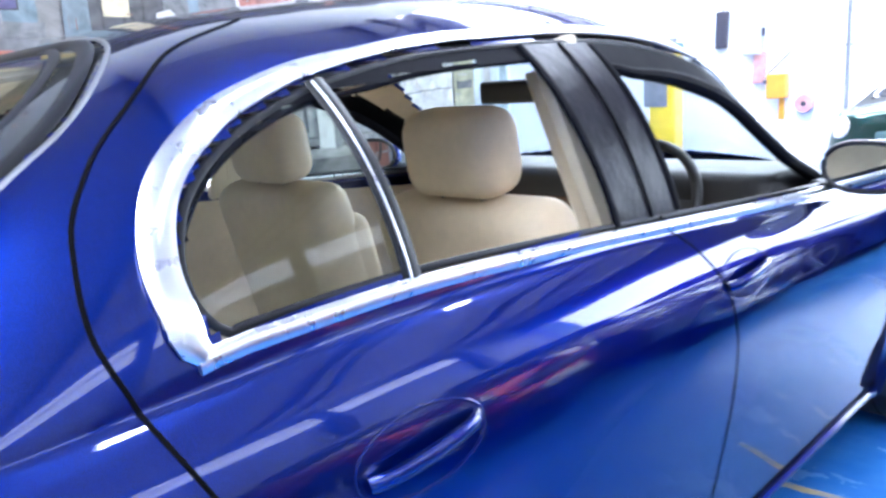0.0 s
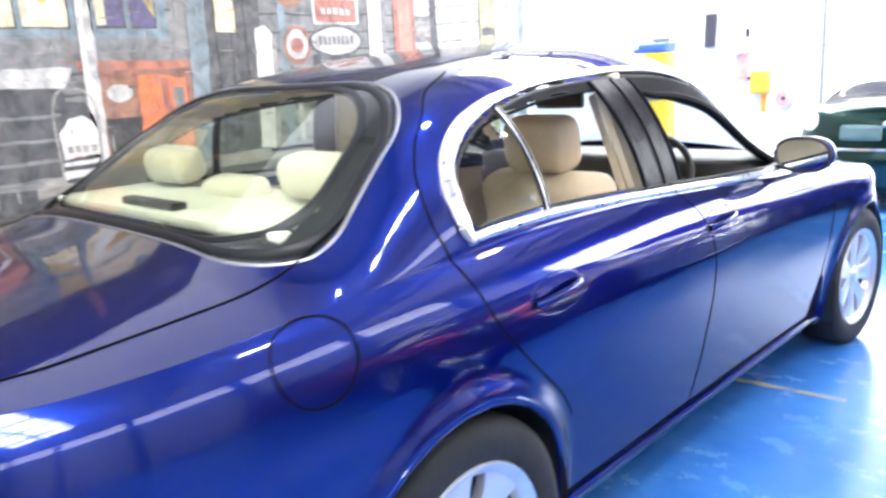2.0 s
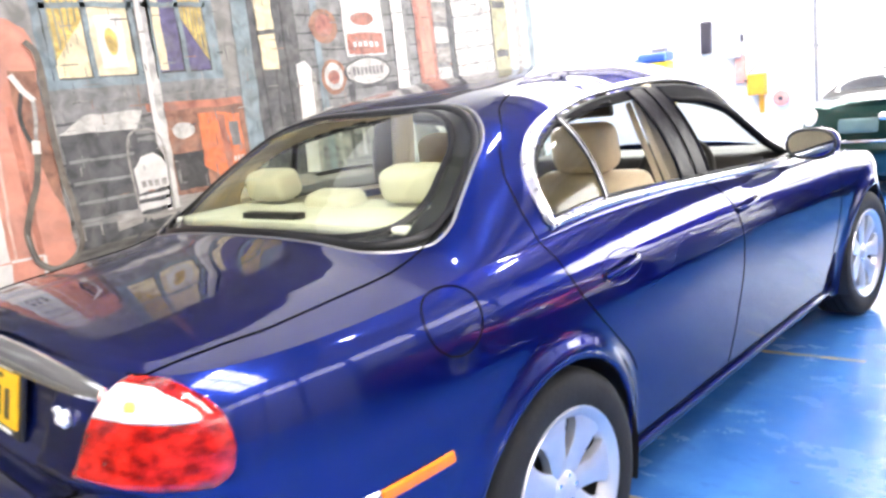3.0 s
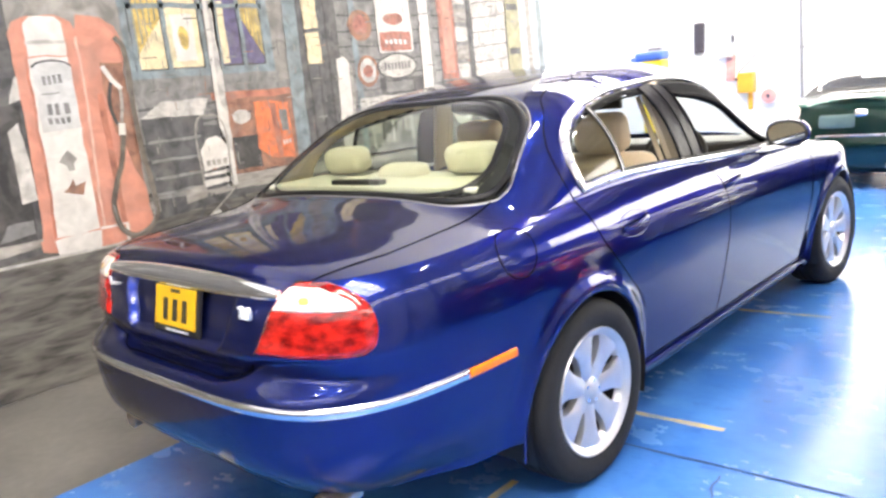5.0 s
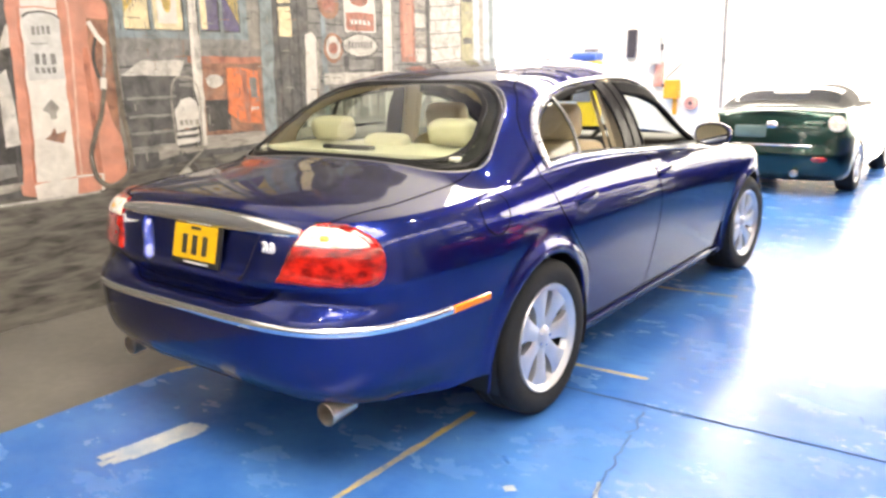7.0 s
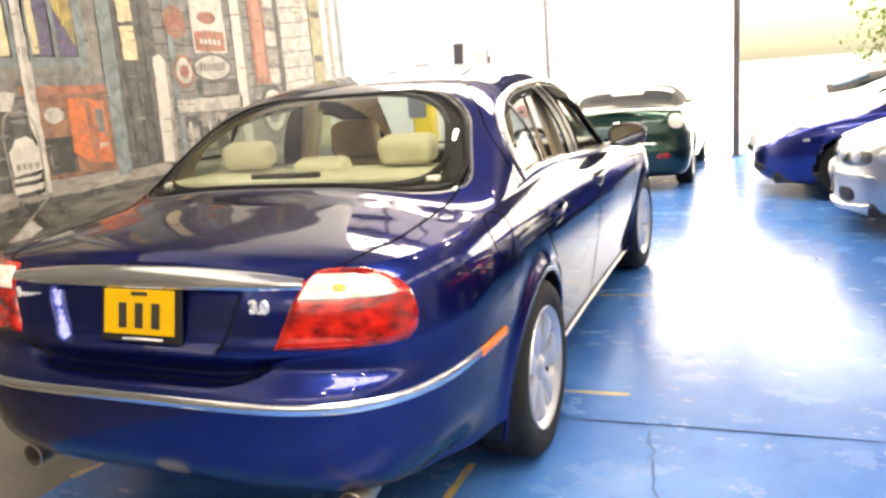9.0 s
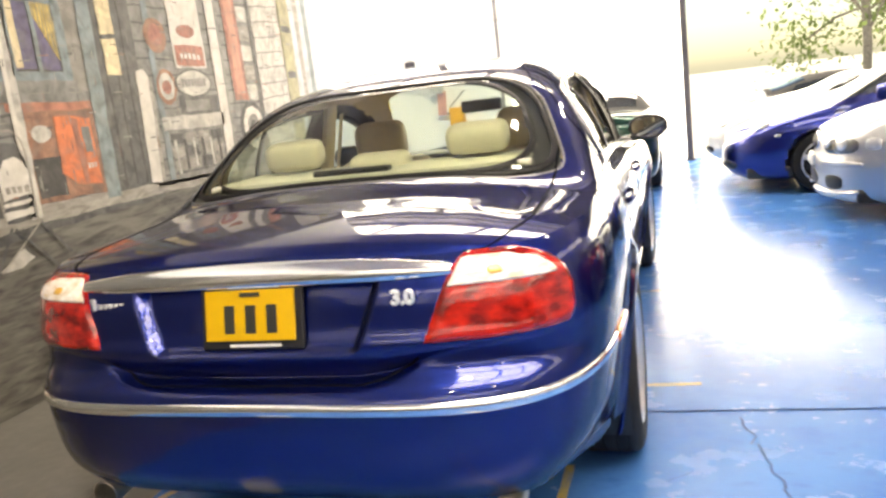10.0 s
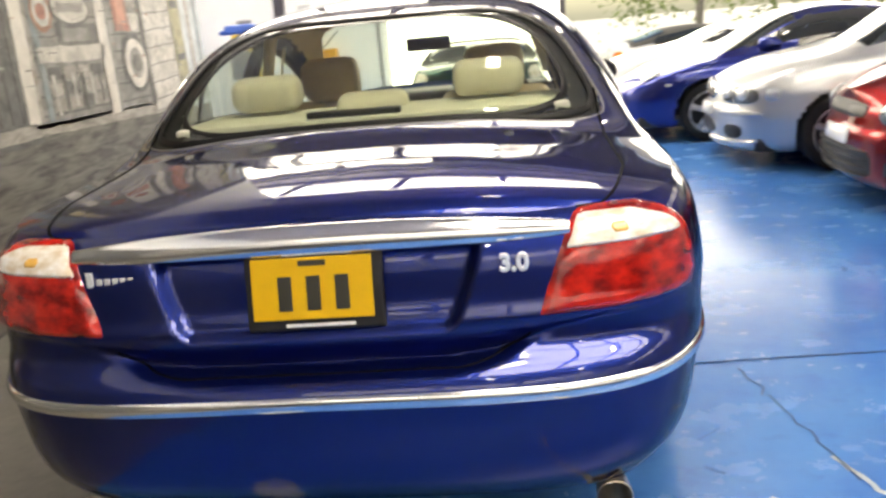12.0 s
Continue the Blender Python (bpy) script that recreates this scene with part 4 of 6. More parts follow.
seat(0.38, 1.07, "")
seat(-0.38, 1.07, "")
bench = new("rear_seat")
bench.parent = car
part("seat_cushion", cushion((1.30, 0.52, 0.20), (0, 0.52, 0.52), 0.07), REAR_LEATHER, bench, smooth=True)
part("backrest", cushion((1.30, 0.16, 0.60), (0, 0.24, 0.80), 0.06, 20), REAR_LEATHER, bench, smooth=True)
for xx, ww, zt in ((-0.395, 0.24, 1.250), (0.372, 0.24, 1.250), (-0.03, 0.25, 1.172)):
    part("headrest", cushion((ww, 0.12, 0.115), (xx, 0.06, zt - 0.045), 0.05, 10), REAR_LEATHER, bench, "cream leather rear headrest", smooth=True)
part("parcel_shelf", box((1.24, 0.42, 0.03), (0, -0.03, 1.118), 0.012), SHELF, car, "cream cloth parcel shelf")
part("shelf_lamp", box((0.30, 0.045, 0.022), (-0.05, -0.19, 1.143), 0.008), BLACK, car, "high brake lamp on the shelf")
part("dashboard", join(box((1.42, 0.40, 0.16), (0, 2.12, 0.95), 0.06, 3), box((1.42, 0.30, 0.30), (0, 2.20, 0.78), 0.05)), DASH, car, "dark dashboard", smooth=True)
part("dash_veneer", box((1.38, 0.02, 0.07), (0, 1.925, 0.90), 0.008), WOOD, car, "walnut veneer strip")
part("centre_console", box((0.22, 0.90, 0.30), (0, 1.50, 0.55), 0.05, 3), DASH, car, smooth=True)
st = new("steering_wheel")
st.parent = car
st.matrix_local = pose(0.38, 1.74, 0.96, 64, 0, 0)
bm = bmesh.new()
part("wheel_ring", tube([(0.185 * math.cos(t), 0.185 * math.sin(t), 0) for t in np.linspace(0, 2 * math.pi, 40, endpoint=False)], 0.015, True, 10), DASH, st, "dark leather steering wheel ring", smooth=True)
part("wheel_boss", lathe([(0.0, 0.03), (0.05, 0.03), (0.075, 0.01), (0.08, -0.03), (0.0, -0.05)], "Z", 28), DASH, st, smooth=True)
for a in (0, 180, 270):
    part("wheel_spoke", box((0.13, 0.04, 0.015), (0, 0, 0), 0.006), DASH, st).matrix_local = Matrix.Rotation(radians(a), 4, "Z") @ Matrix.Translation((0.12, 0, 0))
part("inner_mirror", box((0.24, 0.035, 0.07), (0.03, 1.62, 1.30), 0.025, 4), BLACK, car, "black interior mirror", smooth=True)
for sg in (1, -1):
    part("seat_belt", box((0.004, 0.040, 0.56), (0.66 * sg, 1.045, 1.08), 0.0015, 1, Matrix.Rotation(radians(8), 4, "X") @ Matrix.Rotation(radians(-16 * sg), 4, "Y")), HEADLINER, car, "cream seat belt")
    part("pillar_lining", box((0.03, 0.13, 0.40), (0.690 * sg, 1.035, 1.215), 0.012, 2, Matrix.Rotation(radians(9), 4, "X") @ Matrix.Rotation(radians(-16 * sg), 4, "Y")), HEADLINER, car, "cream pillar lining", smooth=True)


# ---- the hall ----
WALL_X = -2.325
def floor_paint(name):
    """Worn gloss floor paint: cloudy blues, rubbed pale haze, dark scuffs along the aisle and uneven gloss."""
    m = material(name, (0.02, 0.11, 0.40), 0.21, bump=0.03, bump_scale=16)
    nt = m.node_tree
    b = nt.nodes["Principled BSDF"]
    co = nt.nodes.new("ShaderNodeTexCoord")

    def field(scale, stretch, detail, low, high):
        mp = nt.nodes.new("ShaderNodeMapping")
        mp.inputs["Scale"].default_value = stretch
        no = nt.nodes.new("ShaderNodeTexNoise")
        no.inputs["Scale"].default_value, no.inputs["Detail"].default_value, no.inputs["Roughness"].default_value = scale, detail, 0.65
        mr = nt.nodes.new("ShaderNodeMapRange")
        mr.inputs["From Min"].default_value, mr.inputs["From Max"].default_value = low, high
        nt.links.new(co.outputs["Object"], mp.inputs[0])
        nt.links.new(mp.outputs[0], no.inputs["Vector"])
        nt.links.new(no.outputs[0], mr.inputs[0])
        return mr.outputs[0]

    def blend(fac, a, c, most):
        k = nt.nodes.new("ShaderNodeMath")
        k.operation = "MULTIPLY"
        k.inputs[1].default_value = most
        nt.links.new(fac, k.inputs[0])
        mx = nt.nodes.new("ShaderNodeMix")
        mx.data_type = "RGBA"
        nt.links.new(k.outputs[0], mx.inputs["Factor"])
        if isinstance(a, tuple):
            mx.inputs["A"].default_value = (*a, 1)
        else:
            nt.links.new(a, mx.inputs["A"])
        mx.inputs["B"].default_value = (*c, 1)
        return mx.outputs["Result"]

    clouds = field(1.1, (1, 1, 1), 5, 0.38, 0.66)
    haze = field(2.6, (1, 1.5, 1), 5, 0.46, 0.82)
    scuff = field(7.0, (1, 1.8, 1), 5, 0.56, 0.78)
    specks = field(60.0, (1, 1, 1), 3, 0.62, 0.72)
    c = blend(clouds, (0.026, 0.125, 0.42), (0.058, 0.20, 0.52), 1.0)
    c = blend(haze, c, (0.13, 0.27, 0.54), 0.36)
    c = blend(scuff, c, (0.010, 0.050, 0.22), 0.42)
    c = blend(specks, c, (0.10, 0.21, 0.44), 0.12)
    nt.links.new(c, b.inputs["Base Color"])
    rr = nt.nodes.new("ShaderNodeMapRange")
    rr.inputs["To Min"].default_value, rr.inputs["To Max"].default_value = 0.24, 0.34
    nt.links.new(haze, rr.inputs[0])
    nt.links.new(rr.outputs[0], b.inputs["Roughness"])
    return m


FLOOR_BLUE = floor_paint("blue_floor_paint")
CONCRETE = material("bare_concrete", (0.135, 0.128, 0.115), 0.5, vary=0.35, scale=2.2, bump=0.1, bump_scale=40)
PAVING = material("pale_paving", (0.62, 0.60, 0.56), 0.7, vary=0.15, scale=0.6, bump=0.1, bump_scale=20)
WHITE_WALL = material("white_wall_paint", (0.88, 0.88, 0.87), 0.6, vary=0.05, scale=1.5, bump=0.04, bump_scale=60)
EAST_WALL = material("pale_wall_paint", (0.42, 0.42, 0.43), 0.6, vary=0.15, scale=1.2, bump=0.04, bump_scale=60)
DARK_WALL = material("dark_wall_paint", (0.07, 0.07, 0.08), 0.6, vary=0.2, scale=2)
ROOF_SHEET = material("roof_sheet", (0.54, 0.51, 0.56), 0.6, vary=0.2, scale=2)
TRUSS = material("steel_truss_paint", (0.06, 0.055, 0.07), 0.5, vary=0.2, scale=4)
# glow of the southern roof sheet, a little stronger than the northern one's
SOUTH_SHEET = glow_material("south_roof_sheet", (1.0, 0.98, 0.95), 8.0)
SIDE_SHEET = glow_material("side_glazing", (1.0, 0.98, 0.95), 2.2)
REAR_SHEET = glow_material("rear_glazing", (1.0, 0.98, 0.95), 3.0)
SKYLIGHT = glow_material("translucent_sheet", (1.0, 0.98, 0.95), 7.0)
LINE_Y = material("worn_yellow_line", (0.55, 0.40, 0.10), 0.2, vary=0.4, scale=9, grime=(0.16, 0.24, 0.36))
LINE_W = material("worn_white_mark", (0.52, 0.52, 0.48), 0.5, vary=0.3, scale=9, grime=(0.25, 0.33, 0.45))
CRACK = material("floor_joint_dark", (0.025, 0.06, 0.15), 0.8, spec=0.05)
FINE_CRACK = material("floor_crack_blue", (0.03, 0.085, 0.21), 0.6, spec=0.12)
STAIN = material("floor_stain", (0.02, 0.09, 0.30), 0.18, vary=0.3, scale=10)


def structure(name, bm, mat, label, category):
    return tagged(part(name, bm, mat), label, category, kind="structure")


floor = structure("floor", box((9.4, 16.7, 0.2), (3.775, 1.55, -0.1)), FLOOR_BLUE, "worn glossy blue painted concrete floor", "floor")
structure("floor_strip", box((1.47, 11.4, 0.2), (-1.66, -1.35, -0.1)), CONCRETE, "bare grey concrete floor beside the mural", "floor")
structure("floor_back", box((8.0, 5.5, 0.2), (-4.925, 7.1, -0.1)), FLOOR_BLUE, "blue painted floor behind the mural wall", "floor")
structure("wall_mural", box((0.15, 11.5, 5.5), (WALL_X - 0.08, -1.30, 2.75)), WHITE_WALL, "wall that carries the printed mural", "wall")
structure("wall_north", join(box((10.26, 0.2, 3.5), (-3.85, 9.8, 1.75)), box((17.6, 0.2, 0.25), (0.0, 9.8, 5.375))), WHITE_WALL, "white painted end wall", "wall")
# the door sheet's emission stands in for daylight; solid wall lies behind it
structure("glowing_door", box((2.62, 0.04, 3.26), (-0.05, 9.68, 1.63)), glow_material("glowing_door_sheet", (1.0, 0.98, 0.95), 4.5), "closed white door sheet given its own glow", "door")
structure("door_header", box((7.2, 0.2, 0.22), (4.9, 9.8, 3.39)), WHITE_WALL, "white beam over the open vehicle door", "beam")
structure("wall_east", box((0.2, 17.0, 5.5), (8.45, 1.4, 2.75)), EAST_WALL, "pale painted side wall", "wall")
structure("wall_south", box((18.0, 0.2, 2.3), (-0.3, -6.9, 1.15)), DARK_WALL, "dark painted lower rear wall", "wall")
structure("wall_south_upper", box((18.0, 0.2, 3.2), (-0.3, -6.9, 3.9)), WHITE_WALL, "pale painted upper rear wall", "wall")
for y in (-5.4, -2.7, 0.0, 2.7, 5.4, 8.1):
    structure("wall_column", box((0.16, 0.24, 5.4), (8.27, y, 2.7), 0.01), TRUSS, "dark steel column on the side wall", "column")
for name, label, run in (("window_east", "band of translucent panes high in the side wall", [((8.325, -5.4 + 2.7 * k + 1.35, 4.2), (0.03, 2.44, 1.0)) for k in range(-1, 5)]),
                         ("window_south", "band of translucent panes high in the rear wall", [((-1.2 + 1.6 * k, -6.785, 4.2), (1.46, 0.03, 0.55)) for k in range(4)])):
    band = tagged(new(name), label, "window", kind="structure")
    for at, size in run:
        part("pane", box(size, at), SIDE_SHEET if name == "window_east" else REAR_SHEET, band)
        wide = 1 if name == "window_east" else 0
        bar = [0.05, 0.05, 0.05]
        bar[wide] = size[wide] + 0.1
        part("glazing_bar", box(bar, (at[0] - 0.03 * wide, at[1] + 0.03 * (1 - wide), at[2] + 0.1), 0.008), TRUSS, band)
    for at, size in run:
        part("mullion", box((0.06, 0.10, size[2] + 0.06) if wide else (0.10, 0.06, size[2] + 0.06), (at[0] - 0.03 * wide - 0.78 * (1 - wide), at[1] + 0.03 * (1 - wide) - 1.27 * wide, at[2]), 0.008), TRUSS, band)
structure("wall_west", box((0.2, 17.0, 5.5), (-8.9, 1.4, 2.75)), WHITE_WALL, "white far side wall", "wall")
structure("ceiling", box((18.0, 17.2, 0.1), (-0.3, 1.5, 5.55)), ROOF_SHEET, "grey sheet roof", "ceiling")
structure("ground", box((500, 500, 0.1), (0, 0, -0.27)), PAVING, "pale sunlit paving outside", "ground")

# glowing strips: clerestory panes between mullions, and roof sheets
cl = tagged(new("clerestory"), "row of panes above the end wall, four glowing and five dark", "window", kind="structure")
# first four panes emit; the remaining five are plain dark
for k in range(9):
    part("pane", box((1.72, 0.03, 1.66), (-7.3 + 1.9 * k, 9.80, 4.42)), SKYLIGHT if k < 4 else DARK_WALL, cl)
for k in range(10):
    part("mullion", box((0.16, 0.12, 1.75), (-8.25 + 1.9 * k, 9.76, 4.375), 0.01), TRUSS, cl)
part("transom", box((17.6, 0.10, 0.10), (0.0, 9.75, 4.55), 0.01), TRUSS, cl)
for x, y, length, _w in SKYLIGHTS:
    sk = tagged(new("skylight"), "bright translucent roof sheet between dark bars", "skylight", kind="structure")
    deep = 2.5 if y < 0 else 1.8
    part("sheet", box((length + 0.2, deep, 0.02), (x, y, 5.47)), SKYLIGHT if y > 0 else SOUTH_SHEET, sk)
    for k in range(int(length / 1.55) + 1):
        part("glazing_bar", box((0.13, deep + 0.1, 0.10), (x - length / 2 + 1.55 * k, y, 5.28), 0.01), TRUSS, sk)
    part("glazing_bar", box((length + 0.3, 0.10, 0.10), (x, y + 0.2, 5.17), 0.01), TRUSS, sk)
for y in (-5.8, -1.1, 0.75, 4.1, 7.6):
    t = tagged(new("roof_truss"), "dark painted steel roof truss", "truss", "roof trusses")
    part("bottom_chord", box((17.0, 0.09, 0.12), (-0.3, y, 4.85), 0.01), TRUSS, t)
    part("top_chord", box((17.0, 0.09, 0.12), (-0.3, y, 5.42), 0.01), TRUSS, t)
    for k in range(17):
        part("web", box((0.05, 0.05, 0.70), (-8.2 + k, y, 5.13), 0.005, 1, Matrix.Rotation(radians(35 if k % 2 else -35), 4, "Y")), TRUSS, t)

# rows of small batten lights hung under the roof
TUBE_GLOW = glow_material("lit_diffuser", (1.0, 0.98, 0.94), 70.0)
for x in (0.55, 2.7):
    for y in (-4.6, -1.7, 1.4, 4.6):
        bl = thing("ceiling_light", (x, y, 4.68), "small lit white batten light hung from the roof", "ceiling light", "hanging batten lights")
        part("housing", box((0.22, 0.36, 0.07), (0, 0, 0.05), 0.015), WHITE_WALL, bl, "white metal housing")
        part("diffuser", box((0.17, 0.30, 0.03), (0, 0, 0.005), 0.01), TUBE_GLOW, bl, "lit diffuser")
        for k in (-0.13, 0.13):
            part("hanger_rod", cylinder(0.006, 0.74, (0, k, 0.455), seg=8), TRUSS, bl)

# joints, cracks and lines in the floor
def floor_mark(name, pts, width, mat, label, lift=0.0015):
    """A thin painted band along a line on the floor."""
    bm = bmesh.new()
    left, right = [], []
    n = len(pts)
    for i, (x, y) in enumerate(pts):
        a, b = Vector(pts[max(0, i - 1)]), Vector(pts[min(n - 1, i + 1)])
        d = (b - a).normalized()
        w = width * (0.75 + 0.5 * noise.noise((x * 7, y * 7, 0.3))) / 2
        left.append(bm.verts.new((x - d.y * w, y + d.x * w, lift)))
        right.append(bm.verts.new((x + d.y * w, y - d.x * w, lift)))
    for i in range(n - 1):
        bm.faces.new((left[i], right[i], right[i + 1], left[i + 1]))
    return tagged(part(name, bm, mat), label, "floor marking", kind="structure")


def wander(a, b, n, amount, seed):
    return [(a[0] + (b[0] - a[0]) * k / n + amount * noise.noise((k * 0.9, seed, 0)), a[1] + (b[1] - a[1]) * k / n + amount * noise.noise((seed, k * 0.9, 5))) for k in range(n + 1)]


floor_mark("floor_joint", wander((0.2, 0.24), (8.3, 0.60), 60, 0.012, 1), 0.019, CRACK, "dark joint across the blue floor")
floor_mark("floor_joint", wander((-0.9, 5.3), (8.3, 5.4), 40, 0.008, 2), 0.012, CRACK, "dark joint across the blue floor")
floor_mark("floor_crack", wander((1.25, 0.22), (1.38, -0.55), 22, 0.035, 3), 0.011, FINE_CRACK, "ragged dark crack in the floor")
floor_mark("floor_chip", wander((1.35, -0.42), (1.45, -0.72), 8, 0.02, 4), 0.02, LINE_W, "pale chipped patch along the crack")
floor_mark("floor_line", wander((0.635, -0.2), (0.625, -1.9), 24, 0.006, 5), 0.045, LINE_Y, "worn yellow bay line")
floor_mark("floor_line", wander((0.62, 0.54), (1.12, 0.57), 12, 0.006, 6), 0.04, LINE_Y, "worn yellow line end")
floor_mark("floor_line", wander((0.5, 2.10), (1.06, 2.155), 12, 0.006, 7), 0.04, LINE_Y, "worn yellow line end")
floor_mark("floor_line", wander((-0.93, -0.70), (-0.80, -0.28), 12, 0.01, 9), 0.05, LINE_Y, "worn yellow line at the paint's edge")
for k in range(16):
    u = random.uniform(-0.055, 0.055)
    a, b = -1.44 + 0.12 * random.random(), -1.12 + 0.16 * random.random()
    floor_mark("floor_patch", wander((-0.30 + u, a), (-0.27 + u * 0.9, b), 14, 0.016, 40 + k), random.uniform(0.025, 0.06), LINE_W, "worn pale mark on the floor", 0.0015 + 0.0002 * k)
floor_mark("floor_chip", wander((1.09, -0.66), (1.12, -0.63), 4, 0.01, 10), 0.04, LINE_W, "small pale chip in the floor")
SCUFF = material("floor_scuff", (0.035, 0.125, 0.34), 0.18, vary=0.4, scale=14)
for k in range(16):
    x, y = 0.75 + 2.2 * random.random(), -1.6 + 5.0 * random.random()
    a, l = random.uniform(0, 3.14), random.uniform(0.02, 0.16)
    mat = (STAIN, SCUFF)[k % 2]
    floor_mark("floor_scuff", wander((x, y), (x + l * math.cos(a), y + l * math.sin(a)), 6, 0.012, 20 + k), random.uniform(0.006, 0.022), mat, "small scuff on the blue floor")


# ---- the printed mural ----
def tone(name, c, vary=0.35, scale=7.0, wash=0.42, streak=(1, 1, 1)):
    """Faded print ink: blotched at two scales and washed towards one warm dirty grey."""
    c = tuple(0.74 * k for k in c)
    m = material(name, c, 0.55)
    nt = m.node_tree
    co = nt.nodes.new("ShaderNodeTexCoord")
    mp = nt.nodes.new("ShaderNodeMapping")
    mp.inputs["Scale"].default_value = streak
    nt.links.new(co.outputs["Object"], mp.inputs[0])

    def field(size, detail, warp, low, high):
        no = nt.nodes.new("ShaderNodeTexNoise")
        no.inputs["Scale"].default_value, no.inputs["Detail"].default_value, no.inputs["Distortion"].default_value = size, detail, warp
        mr = nt.nodes.new("ShaderNodeMapRange")
        mr.inputs["From Min"].default_value, mr.inputs["From Max"].default_value = low, high
        nt.links.new(mp.outputs[0], no.inputs["Vector"])
        nt.links.new(no.outputs[0], mr.inputs[0])
        return mr

    def mixed(fac, a, b):
        mx = nt.nodes.new("ShaderNodeMix")
        mx.data_type = "RGBA"
        nt.links.new(fac, mx.inputs["Factor"])
        for slot, v in (("A", a), ("B", b)):
            if isinstance(v, tuple):
                mx.inputs[slot].default_value = (*v, 1)
            else:
                nt.links.new(v, mx.inputs[slot])
        return mx.outputs["Result"]

    fine = field(scale * 2.0, 3, 0.6, 0.32, 0.68)
    body = mixed(fine.outputs[0], tuple(k * (1 - vary) for k in c), tuple(min(0.8, k * (1 + 0.8 * vary)) for k in c))
    dirt = field(scale * 0.9, 6, 1.4, 0.46, 0.74)
    dirt.inputs["To Max"].default_value = wash
    out = mixed(dirt.outputs[0], body, (0.20, 0.185, 0.165))
    nt.links.new(out, nt.nodes["Principled BSDF"].inputs["Base Color"])
    return m


INK = {
    "road": tone("print_road", (0.125, 0.117, 0.102), 0.62, 2.4, 0.75, (1, 1.1, 5.5)), "kerb": tone("print_kerb", (0.40, 0.37, 0.33), 0.4, 4, 0.6, (1, 1, 3)), "boards": tone("print_boards", (0.33, 0.31, 0.28), 0.4, 5),
    "dark": tone("print_dark", (0.055, 0.052, 0.05), 0.5, 6), "coal": tone("print_coal", (0.10, 0.10, 0.10), 0.5, 6), "grey": tone("print_grey", (0.26, 0.255, 0.245), 0.4, 6),
    "teal": tone("print_teal", (0.24, 0.30, 0.32), 0.35, 6), "pale": tone("print_pale", (0.62, 0.59, 0.54), 0.3, 6), "white": tone("print_white", (0.78, 0.74, 0.68), 0.12, 6, 0.22),
    "coral": tone("print_coral", (0.68, 0.29, 0.20), 0.2, 4, 0.30), "coral2": tone("print_coral_shade", (0.52, 0.19, 0.12), 0.4, 5), "rust": tone("print_rust", (0.34, 0.16, 0.10), 0.45, 6),
    "orange": tone("print_orange", (0.78, 0.20, 0.07), 0.3, 7), "gold": tone("print_gold", (0.72, 0.50, 0.14), 0.4, 9), "glow": tone("print_window_light", (0.86, 0.72, 0.45), 0.25, 6),
    "violet": tone("print_violet", (0.13, 0.11, 0.22), 0.4, 6), "olive": tone("print_olive", (0.40, 0.37, 0.21), 0.35, 6), "display": tone("print_display", (0.66, 0.66, 0.64), 0.12, 7, 0.3), "blush": tone("print_blush", (0.76, 0.48, 0.38), 0.15, 6, 0.3), "hose": tone("print_hose", (0.17, 0.14, 0.11), 0.4, 6), "red": tone("print_red", (0.48, 0.18, 0.13), 0.4, 7), "sky": tone("print_sky", (0.55, 0.60, 0.64), 0.3, 4),
}
mural = tagged(new("mural"), "large faded printed mural of an old petrol station", "mural")


def ink(name, pts, key, layer):
    """One flat printed shape on the wall: (y, z) corners, stacked by layer."""
    x = WALL_X - 0.003 + 0.0012 * layer
    soft = []
    for (y0, z0), (y1, z1) in zip(pts, pts[1:] + pts[:1]):
        n = max(1, min(24, round(math.hypot(y1 - y0, z1 - z0) / 0.05)))
        soft += [(y0 + (y1 - y0) * k / n, z0 + (z1 - z0) * k / n) for k in range(n)]
    pts = [(y + 0.010 * noise.noise((y * 11, z * 11, layer)), z + 0.010 * noise.noise((y * 11, z * 11, layer + 7.5))) for y, z in soft]
    bm = bmesh.new()
    front = [bm.verts.new((x, y, z)) for y, z in pts]
    back = [bm.verts.new((x - 0.0012 * (layer if layer < 2 else 1), y, z)) for y, z in pts]
    n = len(pts)
    bm.faces.new(front)
    for i in range(n):
        bm.faces.new((front[i], back[i], back[(i + 1) % n], front[(i + 1) % n]))
    bmesh.ops.recalc_face_normals(bm, faces=bm.faces)
    return part(name, bm, INK[key], mural)


def panel(name, y0, y1, z0, z1, key, layer, lean=0.0):
    return ink(name, [(y0, z0), (y1, z0), (y1 + lean, z1), (y0 + lean, z1)], key, layer)


def disc(name, y, z, ry, rz, key, layer, n=28):
    return ink(name, [(y + ry * math.cos(2 * math.pi * k / n), z + rz * math.sin(2 * math.pi * k / n)) for k in range(n)], key, layer)


def bar_row(y0, y1, z, h, key, layer, n):
    """Unreadable lettering: plain bars."""
    w = (y1 - y0) / n
    for k in range(n):
        panel("lettering_bar", y0 + w * k, y0 + w * (k + 0.62), z - h / 2, z + h / 2, key, layer)


